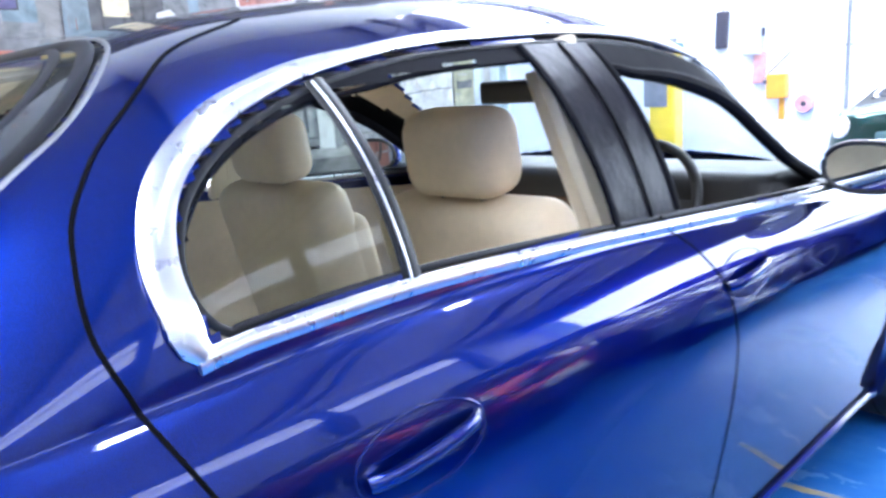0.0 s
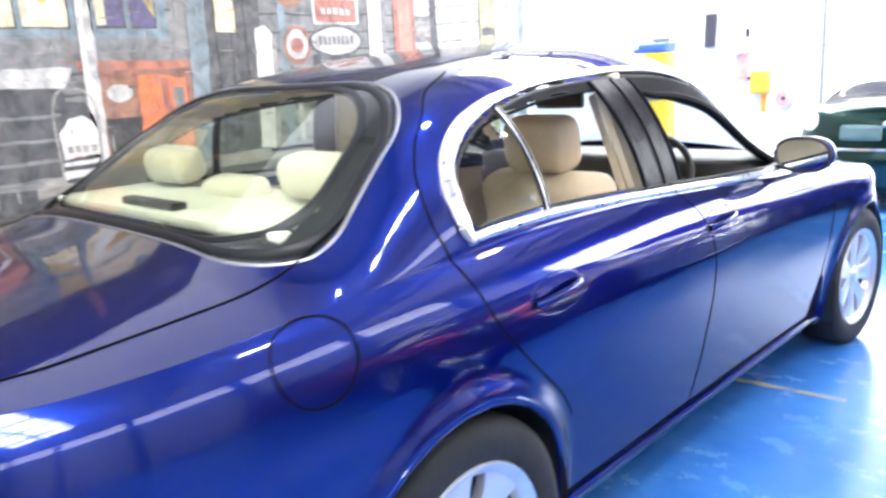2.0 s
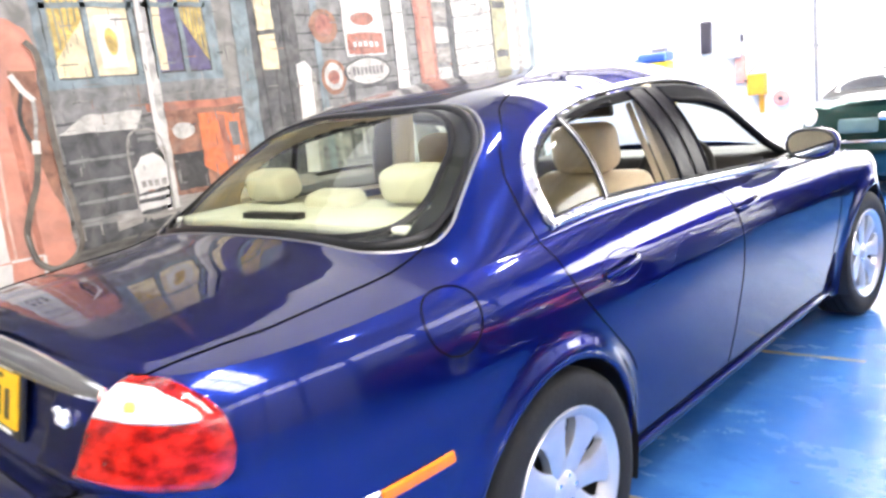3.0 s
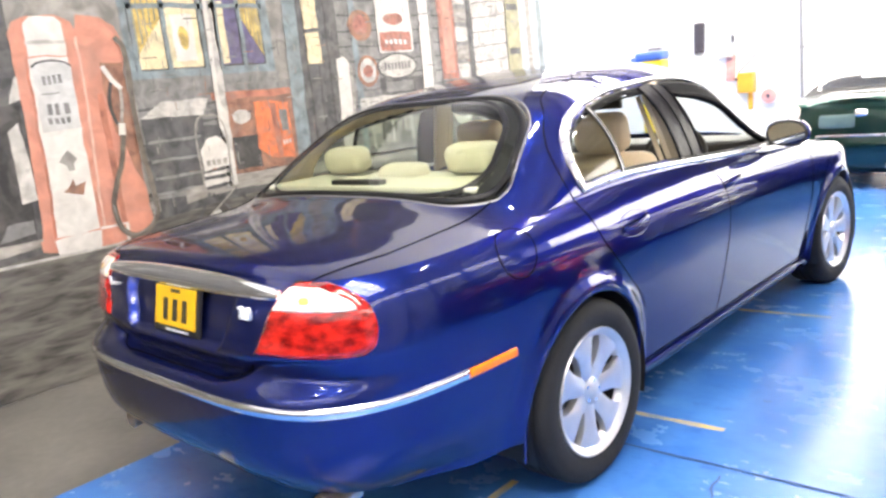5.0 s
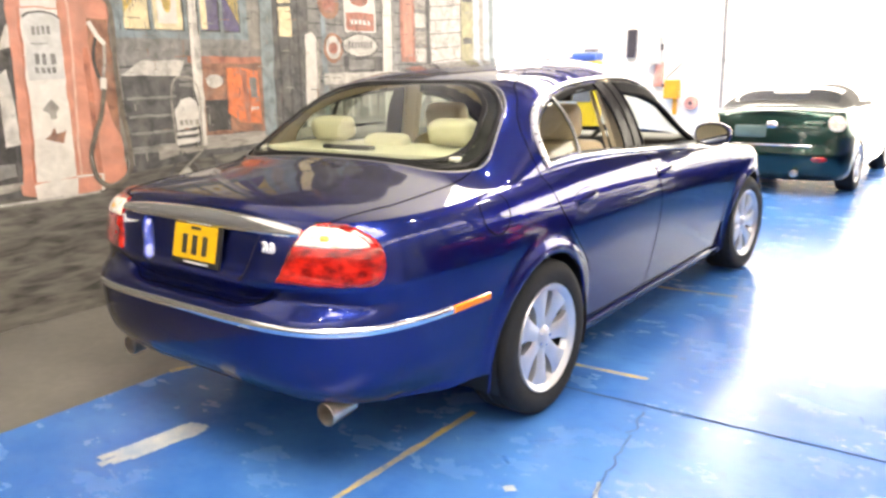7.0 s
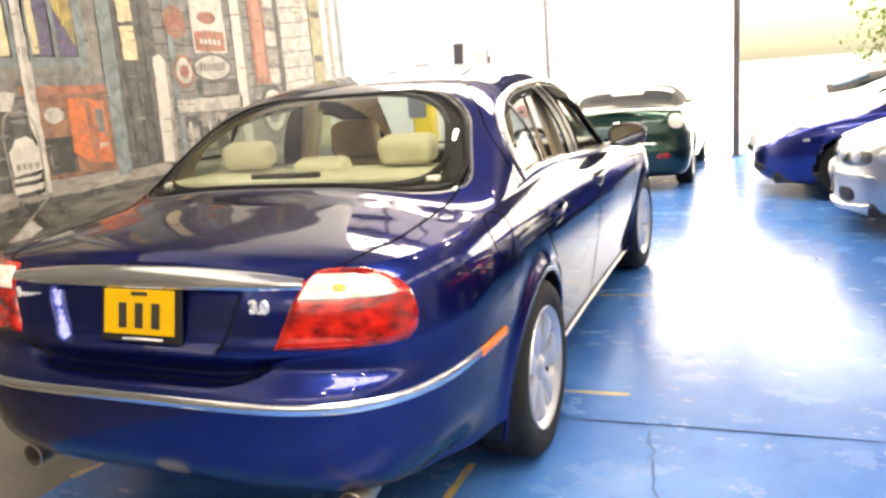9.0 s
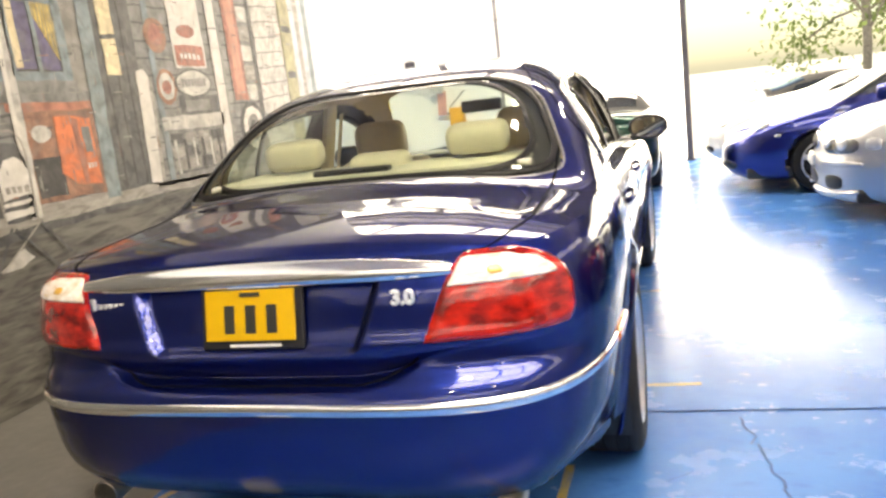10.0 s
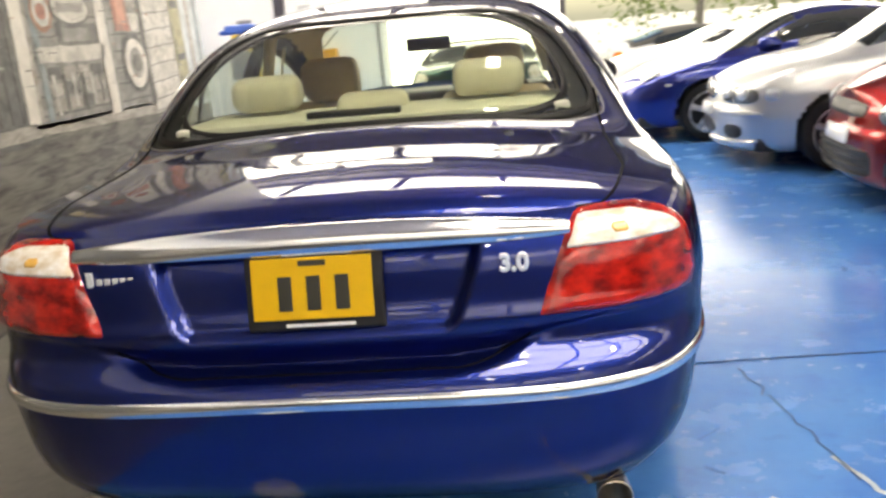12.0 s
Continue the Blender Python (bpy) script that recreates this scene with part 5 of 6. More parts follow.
def ink_line(name, pts, w, key, layer):
    n = len(pts)
    l, r = [], []
    for i in range(n):
        a, b = pts[max(0, i - 1)], pts[min(n - 1, i + 1)]
        d = Vector((b[0] - a[0], b[1] - a[1])).normalized()
        l.append((pts[i][0] - d.y * w / 2, pts[i][1] + d.x * w / 2))
        r.append((pts[i][0] + d.y * w / 2, pts[i][1] - d.x * w / 2))
    x = WALL_X - 0.003 + 0.0012 * layer
    bm = bmesh.new()
    lv = [bm.verts.new((x, *p)) for p in l]
    rv = [bm.verts.new((x, *p)) for p in r]
    for i in range(n - 1):
        bm.faces.new((lv[i], rv[i], rv[i + 1], lv[i + 1]))
    return part(name, bm, INK[key], mural)


panel("road", -7.0, 4.43, 0.0, 1.02, "road", 3)
ink("kerb_edge", [(-7.0, 0.60), (-1.1, 0.80), (0.6, 0.95), (1.75, 0.96), (4.43, 0.90), (4.43, 1.0), (1.75, 1.03), (0.6, 1.05), (-0.7, 0.88), (-1.1, 0.87), (-7.0, 0.70)], "kerb", 5)
ink("kerb_shade", [(-7.0, 0.52), (-1.1, 0.76), (0.6, 0.90), (1.75, 0.93), (1.75, 0.96), (0.6, 0.95), (-1.1, 0.80), (-7.0, 0.60)], "coal", 5)
ink_line("kerb_light", path_between([(-2.4, 0.70), (-0.91, 0.76), (-0.43, 0.757), (-0.2, 0.76)], 6), 0.018, "pale", 6)
panel("backdrop_print", -7.0, 4.43, 1.0, 3.2, "boards", 3)
# dark trees and light left of the pump
panel("tree_shade", -4.0, -0.62, 0.86, 3.2, "coal", 4)
for y, z, w, h, lean, key in ((-0.74, 1.09, 0.09, 0.45, -0.02, "pale"), (-0.70, 1.65, 0.07, 0.16, 0.04, "pale"), (-0.78, 1.70, 0.05, 0.24, 0.02, "kerb"), (-0.86, 1.88, 0.12, 0.18, 0.03, "grey"), (-1.05, 1.55, 0.10, 0.30, 0.05, "grey"), (-1.45, 1.2, 0.12, 0.5, 0.06, "kerb"), (-1.9, 1.3, 0.16, 0.6, 0.05, "grey"), (-0.90, 0.90, 0.20, 0.10, 0.0, "grey"), (-0.80, 2.2, 0.14, 0.3, 0.02, "kerb")):
    ink("light_gap", [(y, z), (y + w, z + 0.02), (y + w + lean, z + h), (y + 0.3 * w + lean, z + 0.9 * h)], key, 7)
panel("trunk", -1.02, -0.70, 0.88, 1.64, "dark", 6, 0.05)
panel("pale_trunk", -1.22, -1.12, 0.80, 1.5, "pale", 6, -0.02)
# petrol pump
ink("pump_side", [(-0.33, 0.84), (0.0, 0.86), (-0.01, 1.10), (-0.03, 1.46), (-0.02, 1.77), (0.01, 1.95), (-0.02, 2.06), (-0.10, 2.11), (-0.24, 2.12), (-0.30, 1.9)], "coral", 6)
ink("pump_side_shade", [(-0.15, 1.85), (-0.02, 1.84), (0.0, 1.49), (-0.02, 1.1), (-0.06, 1.2), (-0.09, 1.36), (-0.13, 1.44), (-0.16, 1.7)], "rust", 7)
ink("pump_side_edge", [(-0.20, 0.87), (-0.17, 0.87), (-0.165, 1.4), (-0.17, 1.66), (-0.20, 1.66), (-0.205, 1.4)], "coral2", 7)
ink("pump_front", [(-0.675, 0.85), (-0.32, 0.86), (-0.28, 1.27), (-0.255, 1.67), (-0.245, 2.0), (-0.28, 2.09), (-0.36, 2.12), (-0.52, 2.12), (-0.60, 2.09), (-0.63, 2.02), (-0.632, 1.64), (-0.645, 1.28)], "coral", 8)
ink("pump_dome_light", [(-0.545, 1.90), (-0.33, 1.90), (-0.33, 2.08), (-0.36, 2.117), (-0.50, 2.117), (-0.54, 2.08)], "white", 9)
ink("pump_dome_shade", [(-0.55, 1.965), (-0.33, 1.965), (-0.33, 1.985), (-0.55, 1.985)], "pale", 10)
ink("pump_panel", [(-0.595, 0.865), (-0.345, 0.872), (-0.338, 1.232), (-0.335, 1.567), (-0.325, 1.893), (-0.553, 1.89), (-0.565, 1.54), (-0.573, 1.216)], "white", 9)
ink("pump_panel_edge", [(-0.61, 0.865), (-0.595, 0.865), (-0.573, 1.216), (-0.565, 1.54), (-0.553, 1.89), (-0.57, 1.89), (-0.58, 1.54), (-0.588, 1.216)], "coral2", 9)
ink("pump_display", [(-0.553, 1.475), (-0.335, 1.478), (-0.327, 1.835), (-0.36, 1.857), (-0.43, 1.868), (-0.51, 1.860), (-0.543, 1.84)], "display", 10)
ink_line("pump_display_rim", path_between([(-0.545, 1.838), (-0.51, 1.862), (-0.435, 1.872), (-0.36, 1.860), (-0.325, 1.835)], 5), 0.012, "coal", 11)
for y0, y1, z, h, n in ((-0.50, -0.38, 1.765, 0.05, 4), (-0.50, -0.42, 1.60, 0.06, 2), (-0.405, -0.36, 1.60, 0.06, 1), (-0.51, -0.37, 1.535, 0.035, 4)):
    bar_row(y0, y1, z, h, "grey", 11, n)
bar_row(-0.52, -0.35, 1.69, 0.008, "grey", 11, 1)
ink("pump_emblem", [(-0.50, 1.30), (-0.44, 1.36), (-0.39, 1.31), (-0.42, 1.28), (-0.42, 1.24), (-0.46, 1.24), (-0.46, 1.28)], "boards", 10)
ink("pump_winged_mark", [(-0.51, 1.13), (-0.47, 1.15), (-0.44, 1.19), (-0.43, 1.15), (-0.37, 1.17), (-0.39, 1.12), (-0.40, 1.09), (-0.45, 1.10)], "rust", 10)
ink("pump_edge", [(-0.325, 0.87), (-0.312, 0.87), (-0.285, 1.30), (-0.262, 1.67), (-0.258, 2.0), (-0.272, 2.0), (-0.276, 1.67), (-0.30, 1.30)], "blush", 10)
ink("pump_plinth", [(-0.69, 0.80), (-0.61, 0.778), (-0.355, 0.763), (-0.226, 0.764), (-0.088, 0.795), (0.0, 0.86), (-0.32, 0.872), (-0.69, 0.864)], "coral", 9)
ink("pump_plinth_light", [(-0.611, 0.776), (-0.35, 0.764), (-0.34, 0.868), (-0.609, 0.860)], "white", 10)
ink("pump_plinth_edge", [(-0.34, 0.868), (-0.17, 0.865), (-0.17, 0.875), (-0.34, 0.885)], "white", 10)
ink("pump_plinth_edge", [(-0.19, 0.772), (-0.17, 0.775), (-0.165, 0.868), (-0.185, 0.868)], "white", 11)


ink_line("nozzle", [(-0.145, 1.825), (-0.10, 1.74), (-0.052, 1.685)], 0.030, "white", 11)
ink_line("nozzle_guard", path_between([(-0.11, 1.73), (-0.14, 1.60), (-0.12, 1.49), (-0.09, 1.46)], 5), 0.022, "dark", 10)
ink_line("nozzle_spout", path_between([(-0.06, 1.69), (-0.065, 1.60), (-0.085, 1.50), (-0.095, 1.41)], 5), 0.020, "kerb", 11)
ink_line("nozzle_tip", [(-0.09, 1.48), (-0.10, 1.405)], 0.042, "white", 12)
ink_line("hose", path_between([(-0.095, 1.41), (-0.134, 1.252), (-0.195, 1.117), (-0.235, 0.981), (-0.215, 0.853), (-0.125, 0.786), (-0.02, 0.826), (0.035, 0.931), (0.030, 1.097), (0.005, 1.315), (0.0, 1.561), (0.012, 1.802), (0.005, 1.93), (-0.04, 1.99)], 6), 0.034, "hose", 13)
ink_line("hose_light", path_between([(-0.237, 1.0), (-0.222, 0.87), (-0.135, 0.795), (-0.03, 0.83), (0.025, 0.93)], 6), 0.008, "boards", 14)
# shop window with curtains
panel("window_frame", 0.02, 1.10, 1.71, 3.0, "teal", 5)
panel("window_dark", 0.07, 1.04, 1.78, 2.95, "dark", 6)
for y0, y1, key in ((0.08, 0.28, "glow"), (0.31, 0.54, "glow"), (0.68, 0.84, "violet"), (0.87, 1.02, "violet")):
    panel("window_pane", y0, y1, 1.79, 2.9, key, 7)
ink("curtain", [(0.085, 1.86), (0.28, 2.10), (0.28, 2.9), (0.085, 2.9)], "gold", 8)
ink("curtain", [(1.02, 1.84), (1.02, 2.9), (0.86, 2.9), (0.86, 2.12)], "gold", 8)
for k in range(5):
    ink("curtain_fold", [(0.10 + 0.035 * k, 1.90 + 0.045 * k), (0.112 + 0.035 * k, 1.90 + 0.045 * k), (0.112 + 0.035 * k, 2.9), (0.10 + 0.035 * k, 2.9)], "olive", 9)
for y in (0.07, 0.285, 0.55, 0.655, 0.845, 1.025):
    panel("muntin", y, y + 0.03, 1.76, 3.0, "teal", 10)
for z in (2.16, 2.56):
    panel("muntin", 0.07, 1.05, z, z + 0.03, "teal", 10)
for k in range(6):
    ink("curtain_fold", [(0.885 + 0.025 * k, 2.08 - 0.045 * k), (0.893 + 0.025 * k, 2.07 - 0.045 * k), (0.893 + 0.025 * k, 2.9), (0.885 + 0.025 * k, 2.9)], "olive", 9)
panel("window_notice", 0.35, 0.50, 1.83, 2.12, "white", 8)
disc("notice_mark", 0.425, 1.97, 0.035, 0.07, "gold", 9)
panel("lamp_glow", 0.69, 0.74, 1.80, 2.2, "glow", 8)
panel("window_sill", -0.0, 1.12, 1.66, 1.73, "grey", 8)
panel("wall_below", 0.03, 1.22, 1.0, 1.66, "grey", 4)
for k in range(5):
    panel("weatherboard_line", 0.03, 1.2, 1.10 + 0.11 * k, 1.115 + 0.11 * k, "coal", 5)
# counter, stand and soda machine
ink("counter_top", [(0.03, 1.49), (0.47, 1.48), (0.52, 1.58), (0.19, 1.585)], "pale", 7)
panel("counter_body", 0.04, 0.46, 1.02, 1.49, "coal", 6)
for z in (1.10, 1.21, 1.33):
    panel("shelf_edge", 0.06, 0.45, z, z + 0.018, "grey", 7)
panel("porch_post", 0.565, 0.645, 0.98, 3.0, "pale", 10, 0.05)
panel("porch_post_light", 0.565, 0.595, 0.98, 3.0, "white", 11, 0.05)
panel("rust_cabinet", 0.63, 1.20, 1.05, 1.60, "rust", 7)
panel("rust_cabinet_top", 0.55, 1.20, 1.56, 1.61, "coral2", 8)
panel("cabinet_shade", 0.66, 0.88, 1.08, 1.30, "dark", 8)
disc("cabinet_mark", 0.76, 1.44, 0.075, 0.05, "pale", 9)
ink("red_machine", [(0.86, 1.20), (0.96, 1.13), (1.16, 1.10), (1.16, 1.50), (1.04, 1.52), (0.87, 1.53)], "orange", 9)
ink("red_machine_shade", [(1.02, 1.12), (1.06, 1.12), (1.05, 1.51), (1.0, 1.51)], "coral2", 10)
panel("machine_window", 1.075, 1.14, 1.30, 1.46, "grey", 10)
bar_row(1.07, 1.15, 1.22, 0.03, "pale", 10, 3)
# folding sign
ink("sign_dark", [(0.40, 0.98), (0.60, 0.99), (0.605, 1.30), (0.56, 1.40), (0.47, 1.41), (0.405, 1.30)], "coal", 11)
ink("sign_board", [(0.405, 1.245), (0.44, 1.29), (0.455, 1.32), (0.53, 1.33), (0.575, 1.30), (0.605, 1.255), (0.60, 1.125), (0.405, 1.105)], "white", 12)
for k in range(4):
    panel("lettering_bar", 0.43 + 0.042 * k, 0.458 + 0.042 * k, 1.135, 1.175, "kerb", 13)
ink("sign_strip", [(0.40, 1.068), (0.59, 1.08), (0.59, 1.10), (0.40, 1.09)], "white", 12)
ink("sign_strip", [(0.395, 1.0), (0.59, 1.02), (0.59, 1.055), (0.40, 1.045)], "white", 12)
ink_line("sign_frame", path_between([(0.395, 0.97), (0.385, 1.30), (0.40, 1.42), (0.45, 1.47), (0.54, 1.47), (0.60, 1.41), (0.615, 1.30), (0.605, 0.98)], 5), 0.014, "kerb", 12)
ink_line("sign_leg", [(0.42, 0.96), (0.25, 0.70)], 0.018, "coal", 12)
ink_line("sign_leg", [(0.62, 0.96), (0.80, 0.75)], 0.018, "coal", 12)
ink_line("sign_leg", [(0.44, 0.95), (0.68, 0.70)], 0.018, "coal", 12)
ink_line("sign_leg", [(0.60, 0.95), (0.30, 0.74)], 0.012, "kerb", 12)
ink("sign_lower_board", [(0.27, 0.745), (0.44, 0.74), (0.53, 0.78), (0.47, 0.84)], "pale", 11)
for y in (0.06, 0.16):
    panel("bucket", y, y + 0.09, 0.86, 0.99, "coal", 9)
    panel("bucket_rim", y, y + 0.09, 0.975, 0.995, "grey", 10)
# doorway
panel("door_post", 1.19, 1.31, 1.0, 3.0, "teal", 8, 0.06)
panel("door", 1.31, 1.70, 1.03, 3.0, "coal", 7, 0.03)
for y in (1.38, 1.48, 1.58):
    panel("door_groove", y, y + 0.012, 1.05, 2.9, "dark", 8, 0.03)
panel("door_pane", 1.40, 1.53, 1.76, 1.98, "glow", 9)
panel("door_pane", 1.40, 1.53, 2.01, 2.5, "glow", 9)
panel("door_jamb", 1.84, 1.90, 1.03, 3.0, "teal", 8, 0.02)
ink("leaning_board", [(1.63, 1.04), (1.74, 1.03), (1.79, 1.74), (1.74, 1.80), (1.67, 1.78)], "white", 10)
ink("leaning_board_shade", [(1.74, 1.03), (1.78, 1.04), (1.82, 1.70), (1.79, 1.74)], "kerb", 10)
# plank wall with enamel signs
panel("plank_wall", 1.70, 3.60, 1.0, 3.0, "grey", 5)
for k in range(17):
    panel("plank_line", 1.72, 3.58, 1.06 + 0.115 * k, 1.072 + 0.115 * k, "coal", 6)
disc("round_sign", 1.98, 1.675, 0.115, 0.125, "rust", 9)
disc("round_sign_inner", 1.98, 1.675, 0.085, 0.095, "pale", 10)
disc("round_sign_mark", 1.98, 1.67, 0.055, 0.05, "red", 11)
disc("round_sign", 1.95, 2.03, 0.12, 0.12, "rust", 9)
disc("round_sign_inner", 1.95, 2.03, 0.075, 0.08, "red", 10)
panel("car_sign", 2.13, 2.52, 1.81, 2.40, "white", 9)
panel("car_sign_red", 2.15, 2.50, 1.82, 1.97, "red", 10)
disc("car_sign_mark", 2.32, 2.07, 0.11, 0.045, "red", 10)
bar_row(2.20, 2.46, 1.89, 0.035, "white", 11, 5)
disc("oval_sign", 2.31, 1.695, 0.235, 0.105, "coal", 11)
disc("oval_sign_inner", 2.31, 1.695, 0.215, 0.09, "pale", 12)
bar_row(2.16, 2.47, 1.70, 0.06, "grey", 13, 8)
panel("dark_board", 2.10, 2.60, 1.47, 1.61, "coal", 8)
panel("small_board", 2.16, 2.48, 1.49, 1.575, "grey", 9)
panel("bench_top", 1.86, 2.64, 1.37, 1.47, "pale", 10)
for k in range(4):
    for j in range(3):
        panel("crate", 1.92 + 0.17 * k, 2.06 + 0.17 * k, 1.08 + 0.095 * j, 1.155 + 0.095 * j, ("boards", "kerb", "coal")[(k + j) % 3], 9)
for k in range(6):
    panel("hanging_tool", 1.95 + 0.11 * k, 1.98 + 0.11 * k, 1.06 + 0.02 * (k % 3), 1.30, ("pale", "dark")[k % 2], 10)
panel("white_column", 2.60, 2.72, 1.0, 3.0, "white", 10, 0.03)
panel("column_shade", 2.72, 2.76, 1.0, 3.0, "grey", 10, 0.03)
panel("red_banner", 2.86, 3.07, 1.55, 2.9, "red", 9)
panel("red_banner_light", 2.90, 3.03, 1.60, 2.8, "coral", 10)
for k in range(5):
    panel("brick_course", 3.08, 3.24, 1.55 + 0.16 * k, 1.67 + 0.16 * k, ("pale", "kerb")[k % 2], 8)
disc("painted_tyre", 3.08, 1.32, 0.20, 0.215, "coal", 11)
disc("tyre_wall", 3.08, 1.32, 0.165, 0.175, "white", 12)
disc("tyre_hole", 3.08, 1.32, 0.10, 0.11, "grey", 13)
disc("tyre_hub", 3.08, 1.32, 0.06, 0.065, "coal", 14)
panel("pale_pillar", 3.30, 3.80, 0.95, 3.0, "pale", 9)
for k in range(15):
    ink("siding_line", [(3.31, 1.02 + 0.13 * k), (3.79, 1.05 + 0.13 * k), (3.79, 1.062 + 0.13 * k), (3.31, 1.032 + 0.13 * k)], "grey", 10)
panel("pillar_dark", 3.24, 3.31, 1.0, 3.0, "coal", 9)
panel("olive_post", 3.82, 4.03, 0.92, 3.0, "olive", 10)
for k in range(4):
    panel("post_ring", 3.84, 4.01, 1.30 + 0.42 * k, 1.36 + 0.42 * k, "coal", 11)
panel("misty_edge", 4.03, 4.43, 0.90, 3.0, "sky", 8)
panel("misty_post", 4.14, 4.22, 0.95, 3.0, "kerb", 9)
panel("misty_post", 4.32, 4.40, 0.95, 3.0, "teal", 9)
# top of the print, out of view: dark bands added to darken lid reflections
panel("upper_boards", -7.0, 4.43, 3.0, 3.2, "dark", 12)
panel("unseen_dark_band", -0.7, 3.30, 2.46, 3.02, "dark", 13)
for k in range(9):
    panel("unseen_dark_slat", -0.6 + 0.42 * k, -0.53 + 0.42 * k, 2.48, 3.0, ("violet", "coal", "rust")[k % 3], 14, 0.08)

STROKES = {k: ([], []) for k in ("coal", "grey", "rust", "kerb", "boards")}
_rnd = random.Random(11)
for k in range(450):
    y, z = _rnd.uniform(0.05, 4.0), _rnd.uniform(1.02, 2.6)
    key = _rnd.choice(("coal", "grey", "boards", "coal", "grey", "rust", "kerb", "coal", "grey"))
    flat = _rnd.random() < 0.45
    a, b = (_rnd.uniform(0.02, 0.12), _rnd.uniform(0.003, 0.010)) if flat else (_rnd.uniform(0.003, 0.008), _rnd.uniform(0.02, 0.10))
    v, f = STROKES[key]
    i = len(v)
    x = WALL_X + 0.0150 + 0.00002 * (k % 40)
    j = _rnd.uniform(-0.3, 0.3)
    v += [(x, y, z), (x, y + a, z + b * j), (x, y + a * 0.9, z + b), (x, y + a * 0.1, z + b * 0.8)]
    f.append((i, i + 1, i + 2, i + 3))
for key, (v, f) in STROKES.items():
    mesh_object("print_grain", v, f, INK[key], mural, smooth=False)["kind"] = "stuff"


# ---- the far end ----
PIPE = material("grey_pipe", (0.25, 0.25, 0.27), 0.4, 0.3, vary=0.2, scale=9)
YELLOW = material("yellow_enamel", (0.85, 0.58, 0.03), 0.35, vary=0.12, scale=6, coat=0.3)
BLUE_CAP = material("blue_enamel", (0.06, 0.14, 0.48), 0.35, vary=0.12, scale=6, coat=0.3)
PINK = material("pink_cloth", (0.72, 0.38, 0.34), 0.8, vary=0.3, scale=12)
ORANGE = material("orange_plastic", (0.85, 0.42, 0.05), 0.4, vary=0.15, scale=9)
GREY_BOX = material("grey_cabinet_paint", (0.55, 0.56, 0.57), 0.45, vary=0.1, scale=7)

pipe = thing("wall_pipe", (-1.52, 9.66, 0), "thin dark conduit on the white end wall", "pipe")
part("conduit", cylinder(0.025, 3.4, (0, 0, 1.7), seg=12), PIPE, pipe, smooth=True)
for z in (0.5, 1.5, 2.5):
    part("clip", box((0.09, 0.03, 0.03), (0, 0.02, z), 0.006), PIPE, pipe)
post = thing("door_post", (1.32, 9.62, 0), "slim steel post of the open vehicle door", "post")
part("post", box((0.09, 0.09, 3.28), (0, 0, 1.66), 0.01), TRUSS, post)
part("foot_plate", box((0.16, 0.16, 0.02), (0, 0, 0.012), 0.004), TRUSS, post)

hanger = thing("hung_jacket", (-3.04, 9.64, 1.82), "dark garment on a wall hook", "garment")
bm = box((0.16, 0.05, 0.46), (0, 0, -0.02), 0.03, 3)
for v in bm.verts:
    v.co.x += 0.03 * noise.noise((v.co.x * 9, v.co.z * 9, 1)) + 0.03 * v.co.z
part("cloth", bm, TRUSS, hanger, smooth=True)
part("hook", cylinder(0.008, 0.08, (0.0, 0.02, 0.23), "Y", seg=10), PIPE, hanger)

fuse = thing("switch_box", (-2.62, 9.62, 1.68), "grey electrical switch box on the end wall", "switch box")
part("case", box((0.22, 0.12, 0.44), (0, 0, 0), 0.015), GREY_BOX, fuse)
part("lever", box((0.03, 0.05, 0.10), (0.13, -0.02, 0.05), 0.008), TRUSS, fuse)
drape = thing("hung_cloth", (-2.55, 9.64, 1.30), "faded pink cloth hung on the wall", "cloth")
bm = box((0.15, 0.04, 0.40), (0, 0, 0), 0.018, 2)
for v in bm.verts:
    v.co.x += 0.02 * math.sin(v.co.z * 14)
part("cloth", bm, PINK, drape, smooth=True)
bag = thing("orange_box", (-2.30, 9.60, 1.06), "orange first aid box on the end wall", "box")
part("case", box((0.24, 0.14, 0.30), (0, 0, 0), 0.02), ORANGE, bag)
part("catch", box((0.05, 0.02, 0.05), (-0.13, -0.06, 0.06), 0.006), TRUSS, bag)
strap = thing("orange_strap", (-2.26, 9.64, 0.82), "orange lifting strap hanging on the wall", "strap")
part("webbing", box((0.07, 0.02, 0.34), (0, 0, 0), 0.006), ORANGE, strap)
reel = thing("hose_reel", (-1.98, 9.62, 0.84), "small red hose reel on the wall", "reel")
part("drum", cylinder(0.11, 0.06, (0, 0, 0), "Y", seg=24, bevel=0.01), PINK, reel, smooth=True)
part("hub", cylinder(0.03, 0.09, (0, 0, 0), "Y", seg=16), TRUSS, reel)
arm = thing("wall_lamp_arm", (-2.30, 9.60, 1.32), "thin dark bent rod on the wall", "rod")
part("rod", tube([(-0.12, 0, -0.10), (0.0, -0.02, 0.0), (0.16, -0.03, 0.15)], 0.010, False, 8), TRUSS, arm, smooth=True)

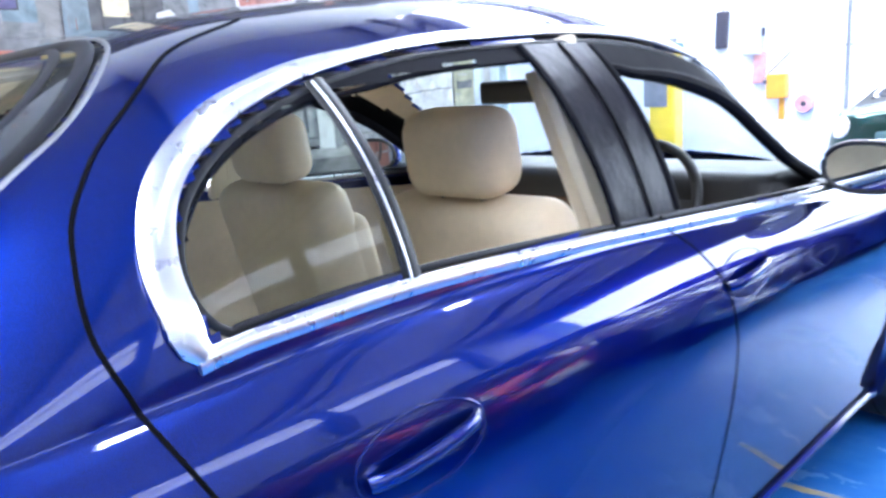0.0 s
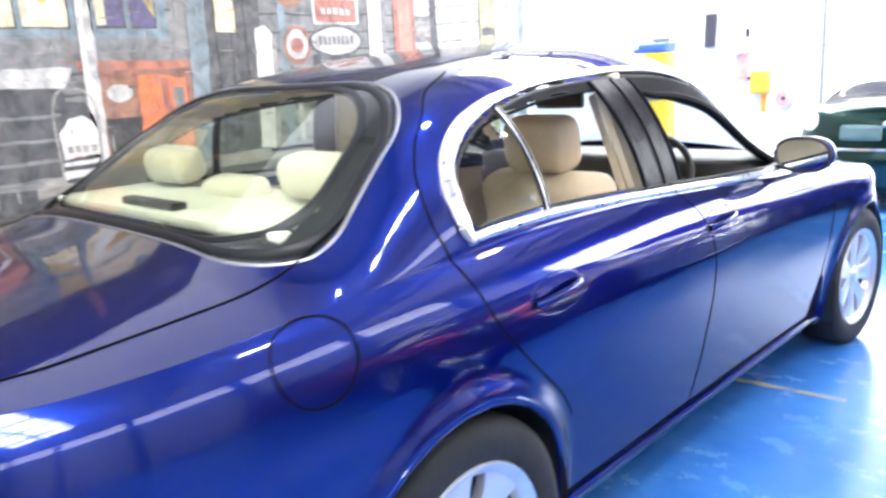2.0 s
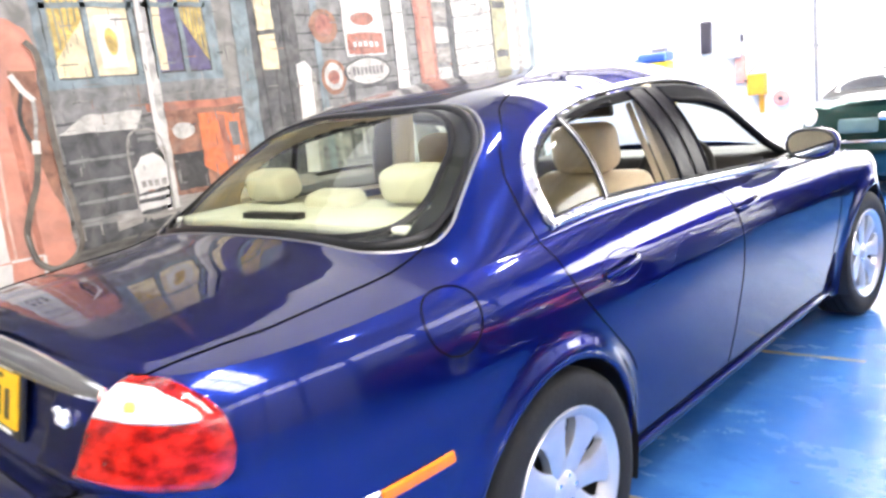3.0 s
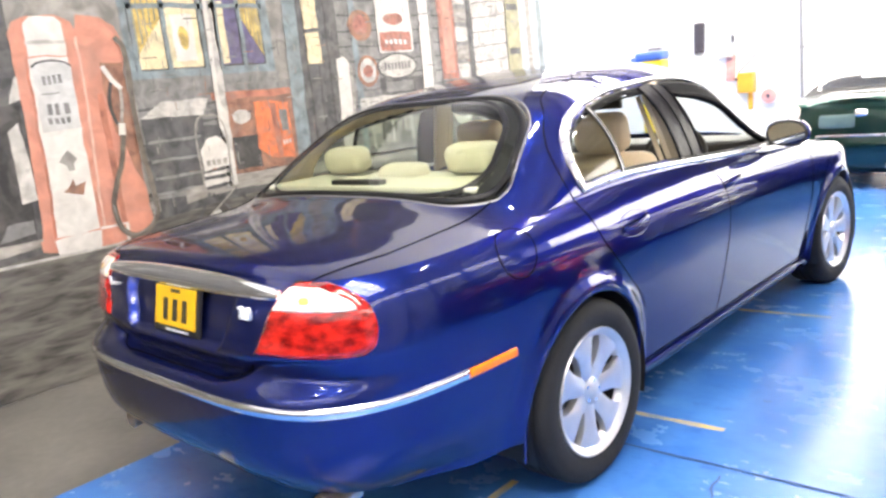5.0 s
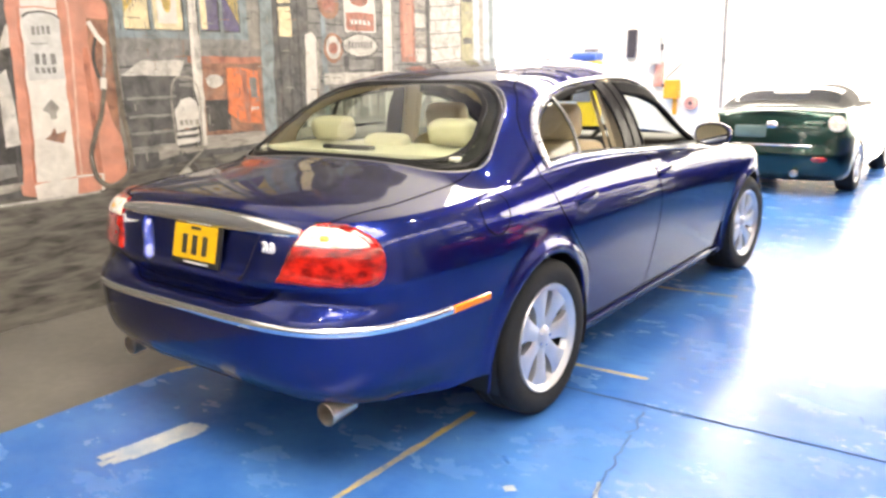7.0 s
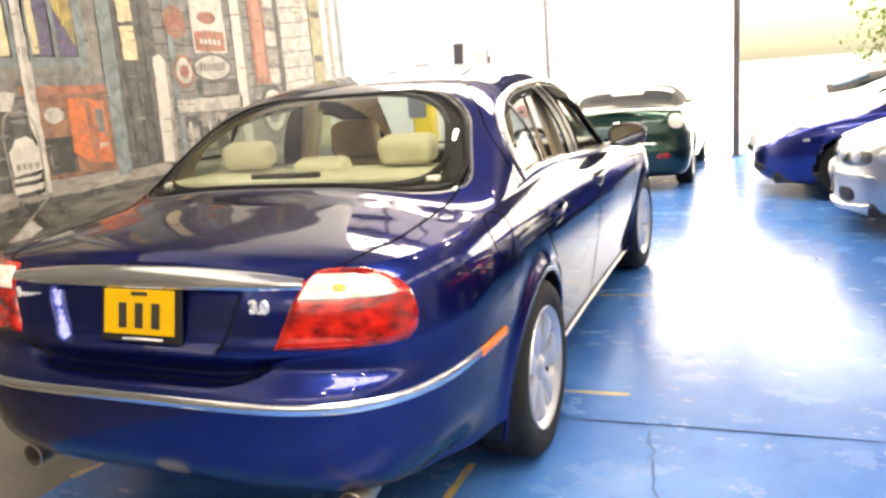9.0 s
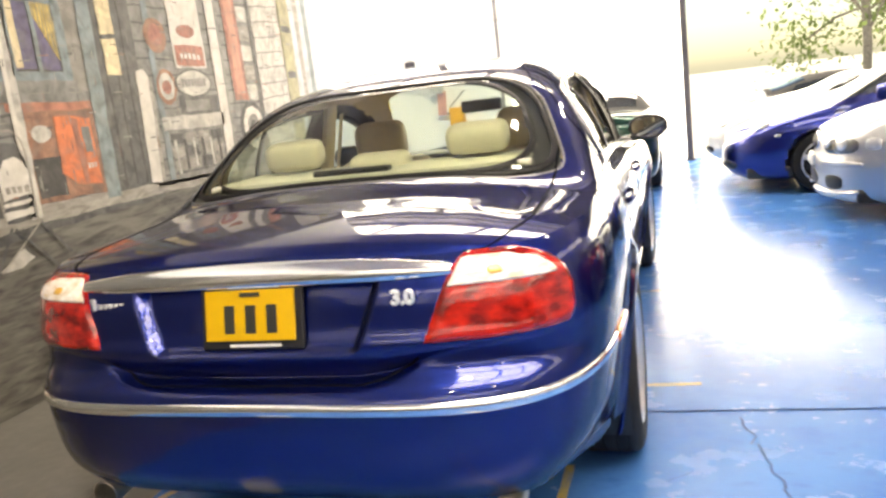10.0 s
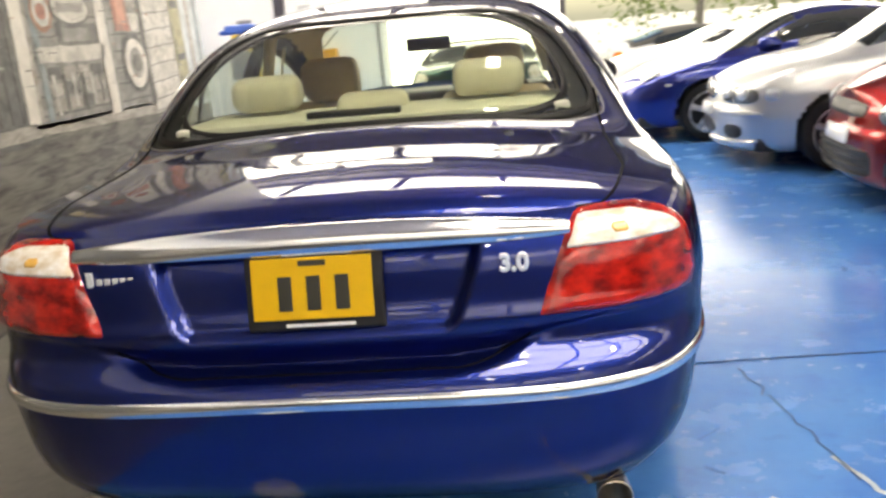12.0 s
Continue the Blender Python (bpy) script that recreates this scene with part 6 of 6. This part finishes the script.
mach = thing("tyre_machine", (-3.42, 8.75, 0), "yellow workshop machine with a blue top", "machine", turn=8)
part("column", box((0.33, 0.34, 1.32), (0.07, 0, 0.88), 0.04, 3), YELLOW, mach, "yellow enamelled column", smooth=True)
part("base", box((0.70, 0.62, 0.24), (0, 0, 0.12), 0.03), BLUE_CAP, mach, smooth=True)
part("cap", join(box((0.42, 0.38, 0.13), (0.03, 0, 1.605), 0.045, 3), box((0.20, 0.30, 0.07), (-0.16, 0, 1.57), 0.03, 3)), BLUE_CAP, mach, "blue rounded cap", smooth=True)
part("cap_tray", box((0.20, 0.16, 0.05), (0.10, -0.03, 1.70), 0.015), PIPE, mach, smooth=True)
part("panel", box((0.30, 0.02, 0.40), (0, -0.18, 1.10), 0.006), PIPE, mach)


# ---- trees outside ----
LEAF = material("leaf_green", (0.10, 0.14, 0.05), 0.6, vary=0.5, scale=3)
_lt = LEAF.node_tree
_tr = _lt.nodes.new("ShaderNodeBsdfTranslucent")
_tr.inputs[0].default_value = (0.30, 0.40, 0.14, 1)
_mx = _lt.nodes.new("ShaderNodeMixShader")
_mx.inputs[0].default_value = 0.5
_lt.links.new(_lt.nodes["Principled BSDF"].outputs[0], _mx.inputs[1])
_lt.links.new(_tr.outputs[0], _mx.inputs[2])
_lt.links.new(_mx.outputs[0], _lt.nodes["Material Output"].inputs[0])
BARK = material("bark", (0.34, 0.30, 0.25), 0.9, vary=0.4, scale=8, bump=0.5, bump_scale=30)


def tree(at, height, spread, seed):
    rnd = random.Random(seed)
    t = thing("tree", at, "leafy street tree in the sun outside the door", "tree", "street trees")
    limbs = [tube([(0, 0, 0), (0.06, 0.03, height * 0.25), (0.0, 0.08, height * 0.5)], 0.16, False, 10)]
    tips = []
    for k in range(9):
        a, up = rnd.uniform(0, 6.28), rnd.uniform(0.35, 0.6)
        e = (spread * 0.7 * math.cos(a), spread * 0.7 * math.sin(a), height * rnd.uniform(0.30, 0.95))
        limbs.append(tube([(0, 0.04, height * up * 0.8), (e[0] * 0.5, e[1] * 0.5, (height * up * 0.8 + e[2]) / 2 + 0.2), e], 0.05, False, 6))
        tips.append(e)
    part("trunk", join(*limbs), BARK, t, smooth=True)
    v, f = [], []
    for k in range(3600):
        c = rnd.choice(tips)
        p = Vector(c) + Vector((rnd.gauss(0, 0.32), rnd.gauss(0, 0.32), rnd.gauss(0, 0.26))) * spread * 0.8
        d = Vector((rnd.gauss(0, 1), rnd.gauss(0, 1), rnd.gauss(0, 1))).normalized()
        u = d.cross(Vector((0.3, 0.2, 1))).normalized() * rnd.uniform(0.05, 0.10)
        d = d * rnd.uniform(0.09, 0.18)
        i = len(v)
        v += [p - d, p + u, p + d, p - u]
        f.append((i, i + 1, i + 2, i + 3))
    mesh_object("crown", v, f, LEAF, t, smooth=False)
    return t


tree((10.5, 22.0, -0.22), 6.5, 2.8, 7)
tree((8.2, 30.0, -0.22), 7.0, 3.2, 12)


# ---- parked cars ----
def parked_car(at, turn, label, paint, width, front, rear, roof, belt, cabin, windows, screen, back, track_r, soft_top=None, group="parked cars", upright=False):
    """A simpler car. Local y runs forward from the front axle. roof, belt: heights along y; cabin: how full the section is;
    windows: side glass outline in (y, z); screen, back: spans in y of windscreen and back window."""
    c = thing("car", at, label, "car", group, turn=turn)
    half = width / 2
    rl, bl, fl_ = curve_through(roof), curve_through(belt), curve_through(cabin)
    pts = []
    for k in range(60):
        a = radians(90) * k / 59
        pts.append((half * math.sin(a) ** 0.62, rear + 0.55 - 0.55 * math.cos(a) ** 0.62))
    for k in range(1, 40):
        pts.append((half, rear + 0.55 + (front - 0.85 - rear - 0.55) * k / 40))
    for k in range(60):
        a = radians(90) * k / 59
        pts.append((half * math.cos(a) ** 0.72, front - 0.85 + 0.85 * math.sin(a) ** 0.72))
    p = np.array(pts)
    d = np.concatenate([[0], np.cumsum(np.linalg.norm(np.diff(p, axis=0), axis=1))])
    e = np.linspace(0, d[-1], 190)
    p = np.stack([np.interp(e, d, p[:, 0]), np.interp(e, d, p[:, 1])], 1)
    t = np.gradient(p, axis=0)
    t /= np.linalg.norm(t, axis=1)[:, None] + 1e-9
    n = np.stack([t[:, 1], -t[:, 0]], 1)
    side_f = curve_through([(0.14, -0.12), (0.20, -0.05), (0.30, -0.02), (0.48, 0.0), (0.62, 0.0), (0.72, -0.015), (0.82, -0.045), (0.95, -0.085), (1.1, -0.12)])
    end_f = curve_through([(0.14, -0.16), (0.22, -0.05), (0.34, 0.0), (0.44, 0.0), (0.52, -0.02), (0.62, -0.07), (0.72, -0.15), (0.85, -0.26), (1.1, -0.35)])
    if upright:
        end_f = curve_through([(0.14, -0.13), (0.20, -0.03), (0.30, 0.0), (0.44, 0.004), (0.50, -0.004), (0.54, -0.022), (0.66, -0.040), (0.74, -0.075), (0.85, -0.16), (1.1, -0.30)])
    tail_f = curve_through([(0.14, -0.16), (0.25, -0.04), (0.45, 0.0), (0.55, -0.02), (0.7, -0.035), (0.85, -0.06), (1.0, -0.12)])
    zb = bl(p[:, 1])
    rows = []
    for v in np.linspace(0, 1, 30):
        z = 0.16 + (zb - 0.16) * v
        fr, re = np.clip(n[:, 1], 0, 1) ** 1.3, np.clip(-n[:, 1], 0, 1) ** 1.3
        f = (1 - fr - re) * side_f(z) + fr * end_f(z) + re * tail_f(z) - 0.02 * np.exp(-(zb - z) / 0.03)
        rows.append(np.stack([p[:, 0] + n[:, 0] * f, p[:, 1] + n[:, 1] * f, z], 1))
    sh = rows[-1]
    for a in np.linspace(1, 0, 36)[1:] ** 0.8:
        q = fl_(sh[:, 1])
        g = np.clip(1 - a ** q, 0, 1) ** (1 / np.clip(q / 3.4, 1, 1.5))
        rows.append(np.stack([sh[:, 0] * a, sh[:, 1], sh[:, 2] + (np.maximum(rl(sh[:, 1]), sh[:, 2]) - sh[:, 2]) * g], 1))
    G = np.array(rows)
    M = (G[:-1, :-1] + G[1:, :-1] + G[:-1, 1:] + G[1:, 1:]) / 4
    x, y, z = M[..., 0], M[..., 1], M[..., 2]
    kind = np.full(x.shape, "body", dtype=object)
    upper = np.arange(len(G) - 1)[:, None] + 0 * x >= 29
    kind[upper & (y > screen[0]) & (y < screen[1]) & (x < half * 0.74)] = "windscreen"
    kind[upper & (y > back[0]) & (y < back[1]) & (x < half * 0.70)] = "rear_window"
    if soft_top is not None:
        kind[upper & (z > bl(y) + 0.02) & (y > back[0] - 0.1) & (y < screen[0]) & (kind == "body")] = "soft_top"
    kind[upper & inside(np.array(windows), y, z) & (x > half * 0.45)] = "side_window"
    axles = (0.0, rear + 0.95 if track_r is None else track_r)
    for wy in axles:
        kind[(np.hypot(y - wy, z - 0.31) < 0.355) & (x > half * 0.6)] = "open"

    def cells(name, key, mat, sides=(1, -1), lab=""):
        verts, faces = [], []
        for sg in sides:
            ix = {}
            for i, j in zip(*np.nonzero(kind == key)):
                quad = []
                for r, s in ((i, j), (i, j + 1), (i + 1, j + 1), (i + 1, j)):
                    if (r, s) not in ix:
                        ix[(r, s)] = len(verts)
                        verts.append((G[r, s][0] * sg, G[r, s][1], G[r, s][2]))
                    quad.append(ix[(r, s)])
                faces.append(quad if sg == 1 else quad[::-1])
        return mesh_object(name, verts, faces, mat, c, lab) if faces else None

    body = cells("body", "body", paint)
    for key in ("windscreen", "rear_window"):
        cells(key, key, DARK_GLASS)
    for sg in (1, -1):
        cells("side_window", "side_window", DARK_GLASS, (sg,))
    if soft_top is not None:
        cells("soft_top", "soft_top", soft_top, lab="dark folded fabric top")
    part("underbody", box((width * 0.86, front - rear - 0.5, 0.12), (0, (front + rear) / 2, 0.22), 0.03), BLACK, c)
    for wy in axles:
        for sg in (1, -1):
            w = new("wheel")
            w.parent = c
            w.matrix_local = pose(sg * (half - 0.115), wy, 0.31) @ Matrix.Diagonal((sg, 1, 1, 1))
            part("tyre", lathe([(0.215, -0.10), (0.26, -0.11), (0.295, -0.10), (0.31, -0.08), (0.31, 0.08), (0.297, 0.098), (0.26, 0.105), (0.218, 0.095)], "X", 40), RUBBER, w, smooth=True)
            part("rim", lathe([(0.22, 0.097), (0.21, 0.098), (0.20, 0.08), (0.195, -0.05), (0.0, -0.06)], "X", 40), ALLOY, w, smooth=True)
            part("dark_well", lathe([(0.19, 0.0), (0.0, 0.0)], "X", 28), BLACK, w)
            for k in range(5):
                part("spoke", box((0.03, 0.052, 0.19), (0.07, 0, 0.105), 0.01, 2, None), ALLOY, w).matrix_local = Matrix.Rotation(2 * math.pi * k / 5, 4, "X")
            part("hub_cap", cylinder(0.045, 0.03, (0.08, 0, 0), "X", seg=20, bevel=0.008), ALLOY, w, smooth=True)

    def on(xx, yy, zz):
        """Nearest skin place to a guess, with its outward way."""
        dd = ((G - np.array((abs(xx), yy, zz))) ** 2).sum(2)
        r, s = np.unravel_index(np.argmin(dd), dd.shape)
        r, s = min(max(r, 1), len(G) - 2), min(max(s, 1), G.shape[1] - 2)
        nn = np.cross(G[r, s + 1] - G[r, s - 1], G[r + 1, s] - G[r - 1, s])
        nn /= np.linalg.norm(nn) + 1e-9
        q, sg = G[r, s], (1 if xx >= 0 else -1)
        return Vector((q[0] * sg, q[1], q[2])), Vector((nn[0] * sg, nn[1], nn[2]))

    def patch(name, xx, yy, zz, w, h, mat, lab="", depth=0.012, parent=None, round_=0.75):
        """A rounded lens or trim piece laid on the skin."""
        o, nn = on(xx, yy, zz)
        u = Vector((0, 0, 1)).cross(nn).normalized()
        v = nn.cross(u)
        bm = bmesh.new()
        rings = []
        for k, (r, lift) in enumerate(((1.0, -0.01), (0.97, depth * 0.6), (0.8, depth), (0.4, depth * 1.15))):
            ring = []
            for i in range(28):
                a = 2 * math.pi * i / 28
                du = w / 2 * r * math.copysign(abs(math.cos(a)) ** round_, math.cos(a))
                dv = h / 2 * r * math.copysign(abs(math.sin(a)) ** round_, math.sin(a))
                q, qn = on(*(o + u * du + v * dv))
                base = o + u * du + v * dv
                base = base - qn * (base - q).dot(qn)
                ring.append(bm.verts.new(base + qn * lift))
            rings.append(ring)
        for a, b in zip(rings, rings[1:]):
            for i in range(28):
                bm.faces.new((a[i], a[(i + 1) % 28], b[(i + 1) % 28], b[i]))
        bm.faces.new(rings[-1])
        return part(name, bm, mat, parent or c, lab, smooth=True)

    return c, patch


DARK_GLASS = material("dark_car_glass", (0.02, 0.024, 0.026), 0.03, vary=0.1, scale=3, coat=0.5)
GREEN_PAINT = car_paint("green_paint", (0.004, 0.028, 0.022), (0.012, 0.06, 0.045))
COUPE_PAINT = car_paint("blue_coupe_paint", (0.01, 0.018, 0.15), (0.03, 0.05, 0.30), (0.03, 0.08, 0.40))
SILVER_PAINT = car_paint("silver_paint", (0.48, 0.49, 0.50), (0.66, 0.67, 0.68), rough=0.40)
RED_PAINT = car_paint("red_paint", (0.20, 0.006, 0.006), (0.36, 0.014, 0.014), (0.25, 0.02, 0.02))
WHITE_PAINT = material("white_car_paint", (0.78, 0.78, 0.77), 0.3, coat=1.0, vary=0.04, scale=4)
FABRIC = material("black_roof_fabric", (0.03, 0.03, 0.032), 0.85, vary=0.3, scale=8, bump=0.2, bump_scale=120)
LENS = material("headlamp_glass", (0.60, 0.62, 0.64), 0.06, 0.4, vary=0.35, scale=14, coat=1.0)
DULL_PANEL = material("dull_green_panel", (0.10, 0.17, 0.16), 0.5, vary=0.2, scale=9)
HEADLAMP = material("smoked_lamp_back", (0.16, 0.165, 0.17), 0.12, 0.5, vary=0.4, scale=16, coat=1.0)
GRILLE = material("black_grille", (0.012, 0.012, 0.013), 0.45, vary=0.4, scale=40)

SEDAN_CABIN = [(-4.0, 2.2), (-2.9, 3.0), (-2.2, 5.0), (-0.9, 5.0), (-0.4, 3.2), (0.2, 2.4), (1.0, 2.2)]
# blue coupe
coupe, stick = parked_car((2.575, 6.43, 0), 85, "metallic blue low sports coupe parked nose to the aisle", COUPE_PAINT, 1.77, 0.98, -3.45,
    [(-3.45, 0.70), (-3.1, 0.86), (-2.4, 1.08), (-1.7, 1.24), (-1.2, 1.285), (-0.85, 1.24), (-0.25, 0.97), (-0.05, 0.90), (0.5, 0.78), (0.98, 0.58)],
    [(-3.45, 0.68), (-2.8, 0.86), (-2.2, 0.91), (-1.0, 0.90), (-0.2, 0.84), (0.1, 0.80), (0.5, 0.70), (0.98, 0.52)],
    SEDAN_CABIN, [(-0.35, 0.92), (-0.95, 1.19), (-1.5, 1.22), (-2.2, 1.05), (-2.3, 0.96), (-1.2, 0.94)], (-0.85, -0.12), (-2.6, -1.85), -2.40)
for sg in (1, -1):
    stick("headlamp", sg * 0.62, 0.55, 0.66, 0.26, 0.20, LENS, "oval headlamp")
    stick("air_intake", sg * 0.52, 0.92, 0.30, 0.34, 0.10, GRILLE, "dark bumper intake")
    stick("indicator", sg * 0.86, 0.42, 0.60, 0.07, 0.03, LENS)
    stick("door_mirror", sg * 0.86, -0.55, 0.96, 0.22, 0.11, COUPE_PAINT, depth=0.12)
stick("front_intake", 0.0, 0.97, 0.28, 0.5, 0.10, GRILLE)
# silver saloon
saloon, stick = parked_car((3.12, 4.57, 0), 85, "silver saloon with a low front spoiler parked nose to the aisle", SILVER_PAINT, 1.78, 0.88, -3.62,
    [(-3.62, 0.92), (-3.2, 1.02), (-2.7, 1.08), (-2.1, 1.34), (-1.4, 1.40), (-0.95, 1.34), (-0.3, 1.03), (-0.1, 0.97), (0.4, 0.88), (0.88, 0.72)],
    [(-3.62, 0.86), (-3.0, 0.94), (-2.0, 0.96), (-1.0, 0.95), (-0.2, 0.91), (0.4, 0.82), (0.88, 0.66)],
    SEDAN_CABIN, [(-0.45, 1.0), (-1.0, 1.28), (-1.5, 1.33), (-2.2, 1.26), (-2.5, 1.05), (-1.4, 1.0)], (-0.95, -0.2), (-2.75, -2.15), -2.70, upright=True)
for sg in (1, -1):
    lamp = stick("headlamp", sg * 0.58, 0.72, 0.63, 0.46, 0.145, HEADLAMP, "dark-backed twin headlamp unit")
    for k in (0.44, 0.64):
        stick("lamp_lens", sg * k, 0.76 - 0.2 * (k - 0.44), 0.63, 0.125, 0.115, LENS, "round clear lens", depth=0.022, parent=lamp, round_=1.0)
    stick("indicator", sg * 0.80, 0.50, 0.64, 0.12, 0.10, LENS, "pale corner indicator")
    stick("kidney_grille", sg * 0.10, 0.86, 0.64, 0.165, 0.145, CHROME, "chrome-rimmed grille half", depth=0.018, round_=0.55)
    stick("grille_insert", sg * 0.10, 0.86, 0.64, 0.135, 0.115, GRILLE, depth=0.026, round_=0.55)
    stick("fog_lamp", sg * 0.58, 0.82, 0.33, 0.22, 0.12, GRILLE, "dark fog lamp recess")
    stick("bumper_strip", sg * 0.62, 0.76, 0.475, 0.5, 0.05, SILVER_PAINT, depth=0.024)
    stick("lower_lip", sg * 0.50, 0.86, 0.205, 0.8, 0.05, SILVER_PAINT, depth=0.035)
stick("lower_grille", 0.0, 0.88, 0.33, 0.66, 0.13, GRILLE)
stick("number_plate", 0.0, 0.88, 0.47, 0.40, 0.10, GREY_BOX, "pale number plate", depth=0.03, round_=0.2)
# red hatchback
hatch, stick = parked_car((3.48, 2.70, 0), 85, "red hatchback with a black lower grille parked nose to the aisle", RED_PAINT, 1.77, 0.86, -3.2,
    [(-3.2, 0.95), (-3.0, 1.2), (-2.5, 1.40), (-1.6, 1.46), (-1.0, 1.38), (-0.35, 1.06), (-0.1, 0.99), (0.4, 0.90), (0.86, 0.74)],
    [(-3.2, 0.9), (-2.4, 0.97), (-1.0, 0.95), (-0.2, 0.92), (0.4, 0.83), (0.86, 0.66)],
    SEDAN_CABIN, [(-0.45, 1.02), (-1.05, 1.31), (-1.6, 1.38), (-2.5, 1.33), (-2.7, 1.08), (-1.4, 1.01)], (-1.0, -0.2), (-3.15, -2.7), -2.55, upright=True)
for sg in (1, -1):
    lamp = stick("headlamp", sg * 0.62, 0.66, 0.66, 0.40, 0.21, HEADLAMP, "dark-backed headlamp unit")
    stick("lamp_lens", sg * 0.55, 0.70, 0.67, 0.15, 0.14, LENS, "round clear lens", depth=0.024, parent=lamp, round_=1.0)
    stick("lamp_lens", sg * 0.71, 0.62, 0.67, 0.12, 0.12, LENS, "round clear lens", depth=0.024, parent=lamp, round_=1.0)
    stick("fog_lamp", sg * 0.66, 0.74, 0.32, 0.20, 0.14, GRILLE, "dark fog lamp recess")
    stick("bumper_corner", sg * 0.78, 0.58, 0.21, 0.34, 0.06, WHITE_PAINT, "pale scuffed bumper corner", depth=0.02)
stick("upper_grille", 0.0, 0.86, 0.66, 0.72, 0.11, GRILLE, "black upper grille", round_=0.5)
stick("lower_grille", 0.0, 0.86, 0.32, 1.05, 0.22, GRILLE, "black lower grille", depth=0.008, round_=0.45)
for k in range(4):
    stick("grille_bar", 0.0, 0.86, 0.25 + 0.05 * k, 0.98, 0.014, BLACK, depth=0.028, round_=0.3)
stick("number_plate", 0.0, 0.86, 0.475, 0.44, 0.11, WHITE_PAINT, "pale number plate", depth=0.022, round_=0.2)
# white roadster beyond
roadster, stick = parked_car((2.42, 8.36, 0), 85, "white low roadster with a dark interior parked by the open door", WHITE_PAINT, 1.72, 0.92, -3.1,
    [(-3.1, 0.80), (-2.5, 0.93), (-1.6, 0.98), (-1.2, 1.06), (-0.9, 1.10), (-0.35, 0.93), (-0.1, 0.88), (0.4, 0.79), (0.92, 0.60)],
    [(-3.1, 0.76), (-2.0, 0.90), (-1.0, 0.88), (-0.2, 0.84), (0.4, 0.74), (0.92, 0.55)],
    SEDAN_CABIN, [(-0.5, 0.92), (-0.9, 1.05), (-1.3, 1.02), (-1.4, 0.92)], (-0.9, -0.25), (-2.1, -1.2), -2.3)
for sg in (1, -1):
    stick("headlamp", sg * 0.58, 0.66, 0.62, 0.30, 0.16, LENS, "clear headlamp")
    stick("air_intake", sg * 0.45, 0.88, 0.30, 0.30, 0.10, GRILLE, "dark bumper intake")
# white car outside, tail towards the aisle
outside, stick = parked_car((5.42, 12.9, -0.22), -90, "white car with a dark top parked outside in the sun", WHITE_PAINT, 1.70, 0.85, -3.1,
    [(-3.1, 0.92), (-2.8, 1.02), (-2.4, 1.10), (-2.0, 1.22), (-1.4, 1.26), (-0.9, 1.20), (-0.3, 0.98), (-0.1, 0.92), (0.4, 0.82), (0.85, 0.64)],
    [(-3.1, 0.88), (-2.2, 0.95), (-1.0, 0.92), (-0.2, 0.88), (0.4, 0.76), (0.85, 0.58)],
    SEDAN_CABIN, [(-0.5, 0.97), (-0.95, 1.16), (-1.5, 1.20), (-2.2, 1.10), (-2.3, 0.99)], (-0.9, -0.25), (-2.6, -2.05), -2.3, FABRIC)
for sg in (1, -1):
    stick("tail_lamp", sg * 0.72, -3.0, 0.84, 0.26, 0.18, AMBER, "orange-red rear lamp")
# green roadster seen from behind
green, stick = parked_car((0.09, 9.25, 0), 0, "dark green small roadster with its fabric top up", GREEN_PAINT, 1.66, 0.80, -2.92,
    [(-2.92, 0.90), (-2.75, 0.955), (-2.45, 0.975), (-2.35, 1.0), (-2.1, 1.15), (-1.6, 1.195), (-1.1, 1.17), (-0.4, 0.95), (-0.2, 0.90), (0.4, 0.78), (0.80, 0.62)],
    [(-2.92, 0.88), (-2.6, 0.92), (-1.8, 0.93), (-0.8, 0.90), (-0.2, 0.84), (0.4, 0.72), (0.80, 0.56)],
    [(-4.0, 2.2), (-2.5, 2.6), (-2.3, 4.5), (-0.9, 5.0), (-0.4, 3.2), (0.2, 2.4), (1.0, 2.2)], [(-0.55, 0.95), (-1.0, 1.14), (-1.6, 1.17), (-1.75, 0.98)], (-1.05, -0.3), (-2.32, -1.95), -2.15, FABRIC)
for sg in (1, -1):
    lamp = stick("tail_lamp", sg * 0.70, -2.80, 0.80, 0.20, 0.18, CLEAR_LENS, "round pale rear lamp cluster", round_=0.9)
    stick("reflector", sg * 0.55, -2.92, 0.40, 0.16, 0.06, RED_LENS, "red bumper reflector")
stick("boot_badge", 0.0, -2.90, 0.78, 0.12, 0.07, CHROME, "small chrome badge")
stick("plate_panel", -0.22, -2.91, 0.70, 0.36, 0.14, DULL_PANEL, "dull plate panel", round_=0.25)
stick("bright_strip", 0.0, -2.88, 0.56, 0.9, 0.03, CHROME, "thin bright strip", round_=0.3)
stick("headrest_cover", 0.0, -2.12, 1.09, 0.40, 0.12, WHITE_PAINT, "white card behind the back window", round_=0.3)
part("exhaust_tip", cylinder(0.04, 0.16, (0.3, -2.86, 0.25), "Y", seg=20, bevel=0.004), STEEL, green, smooth=True)
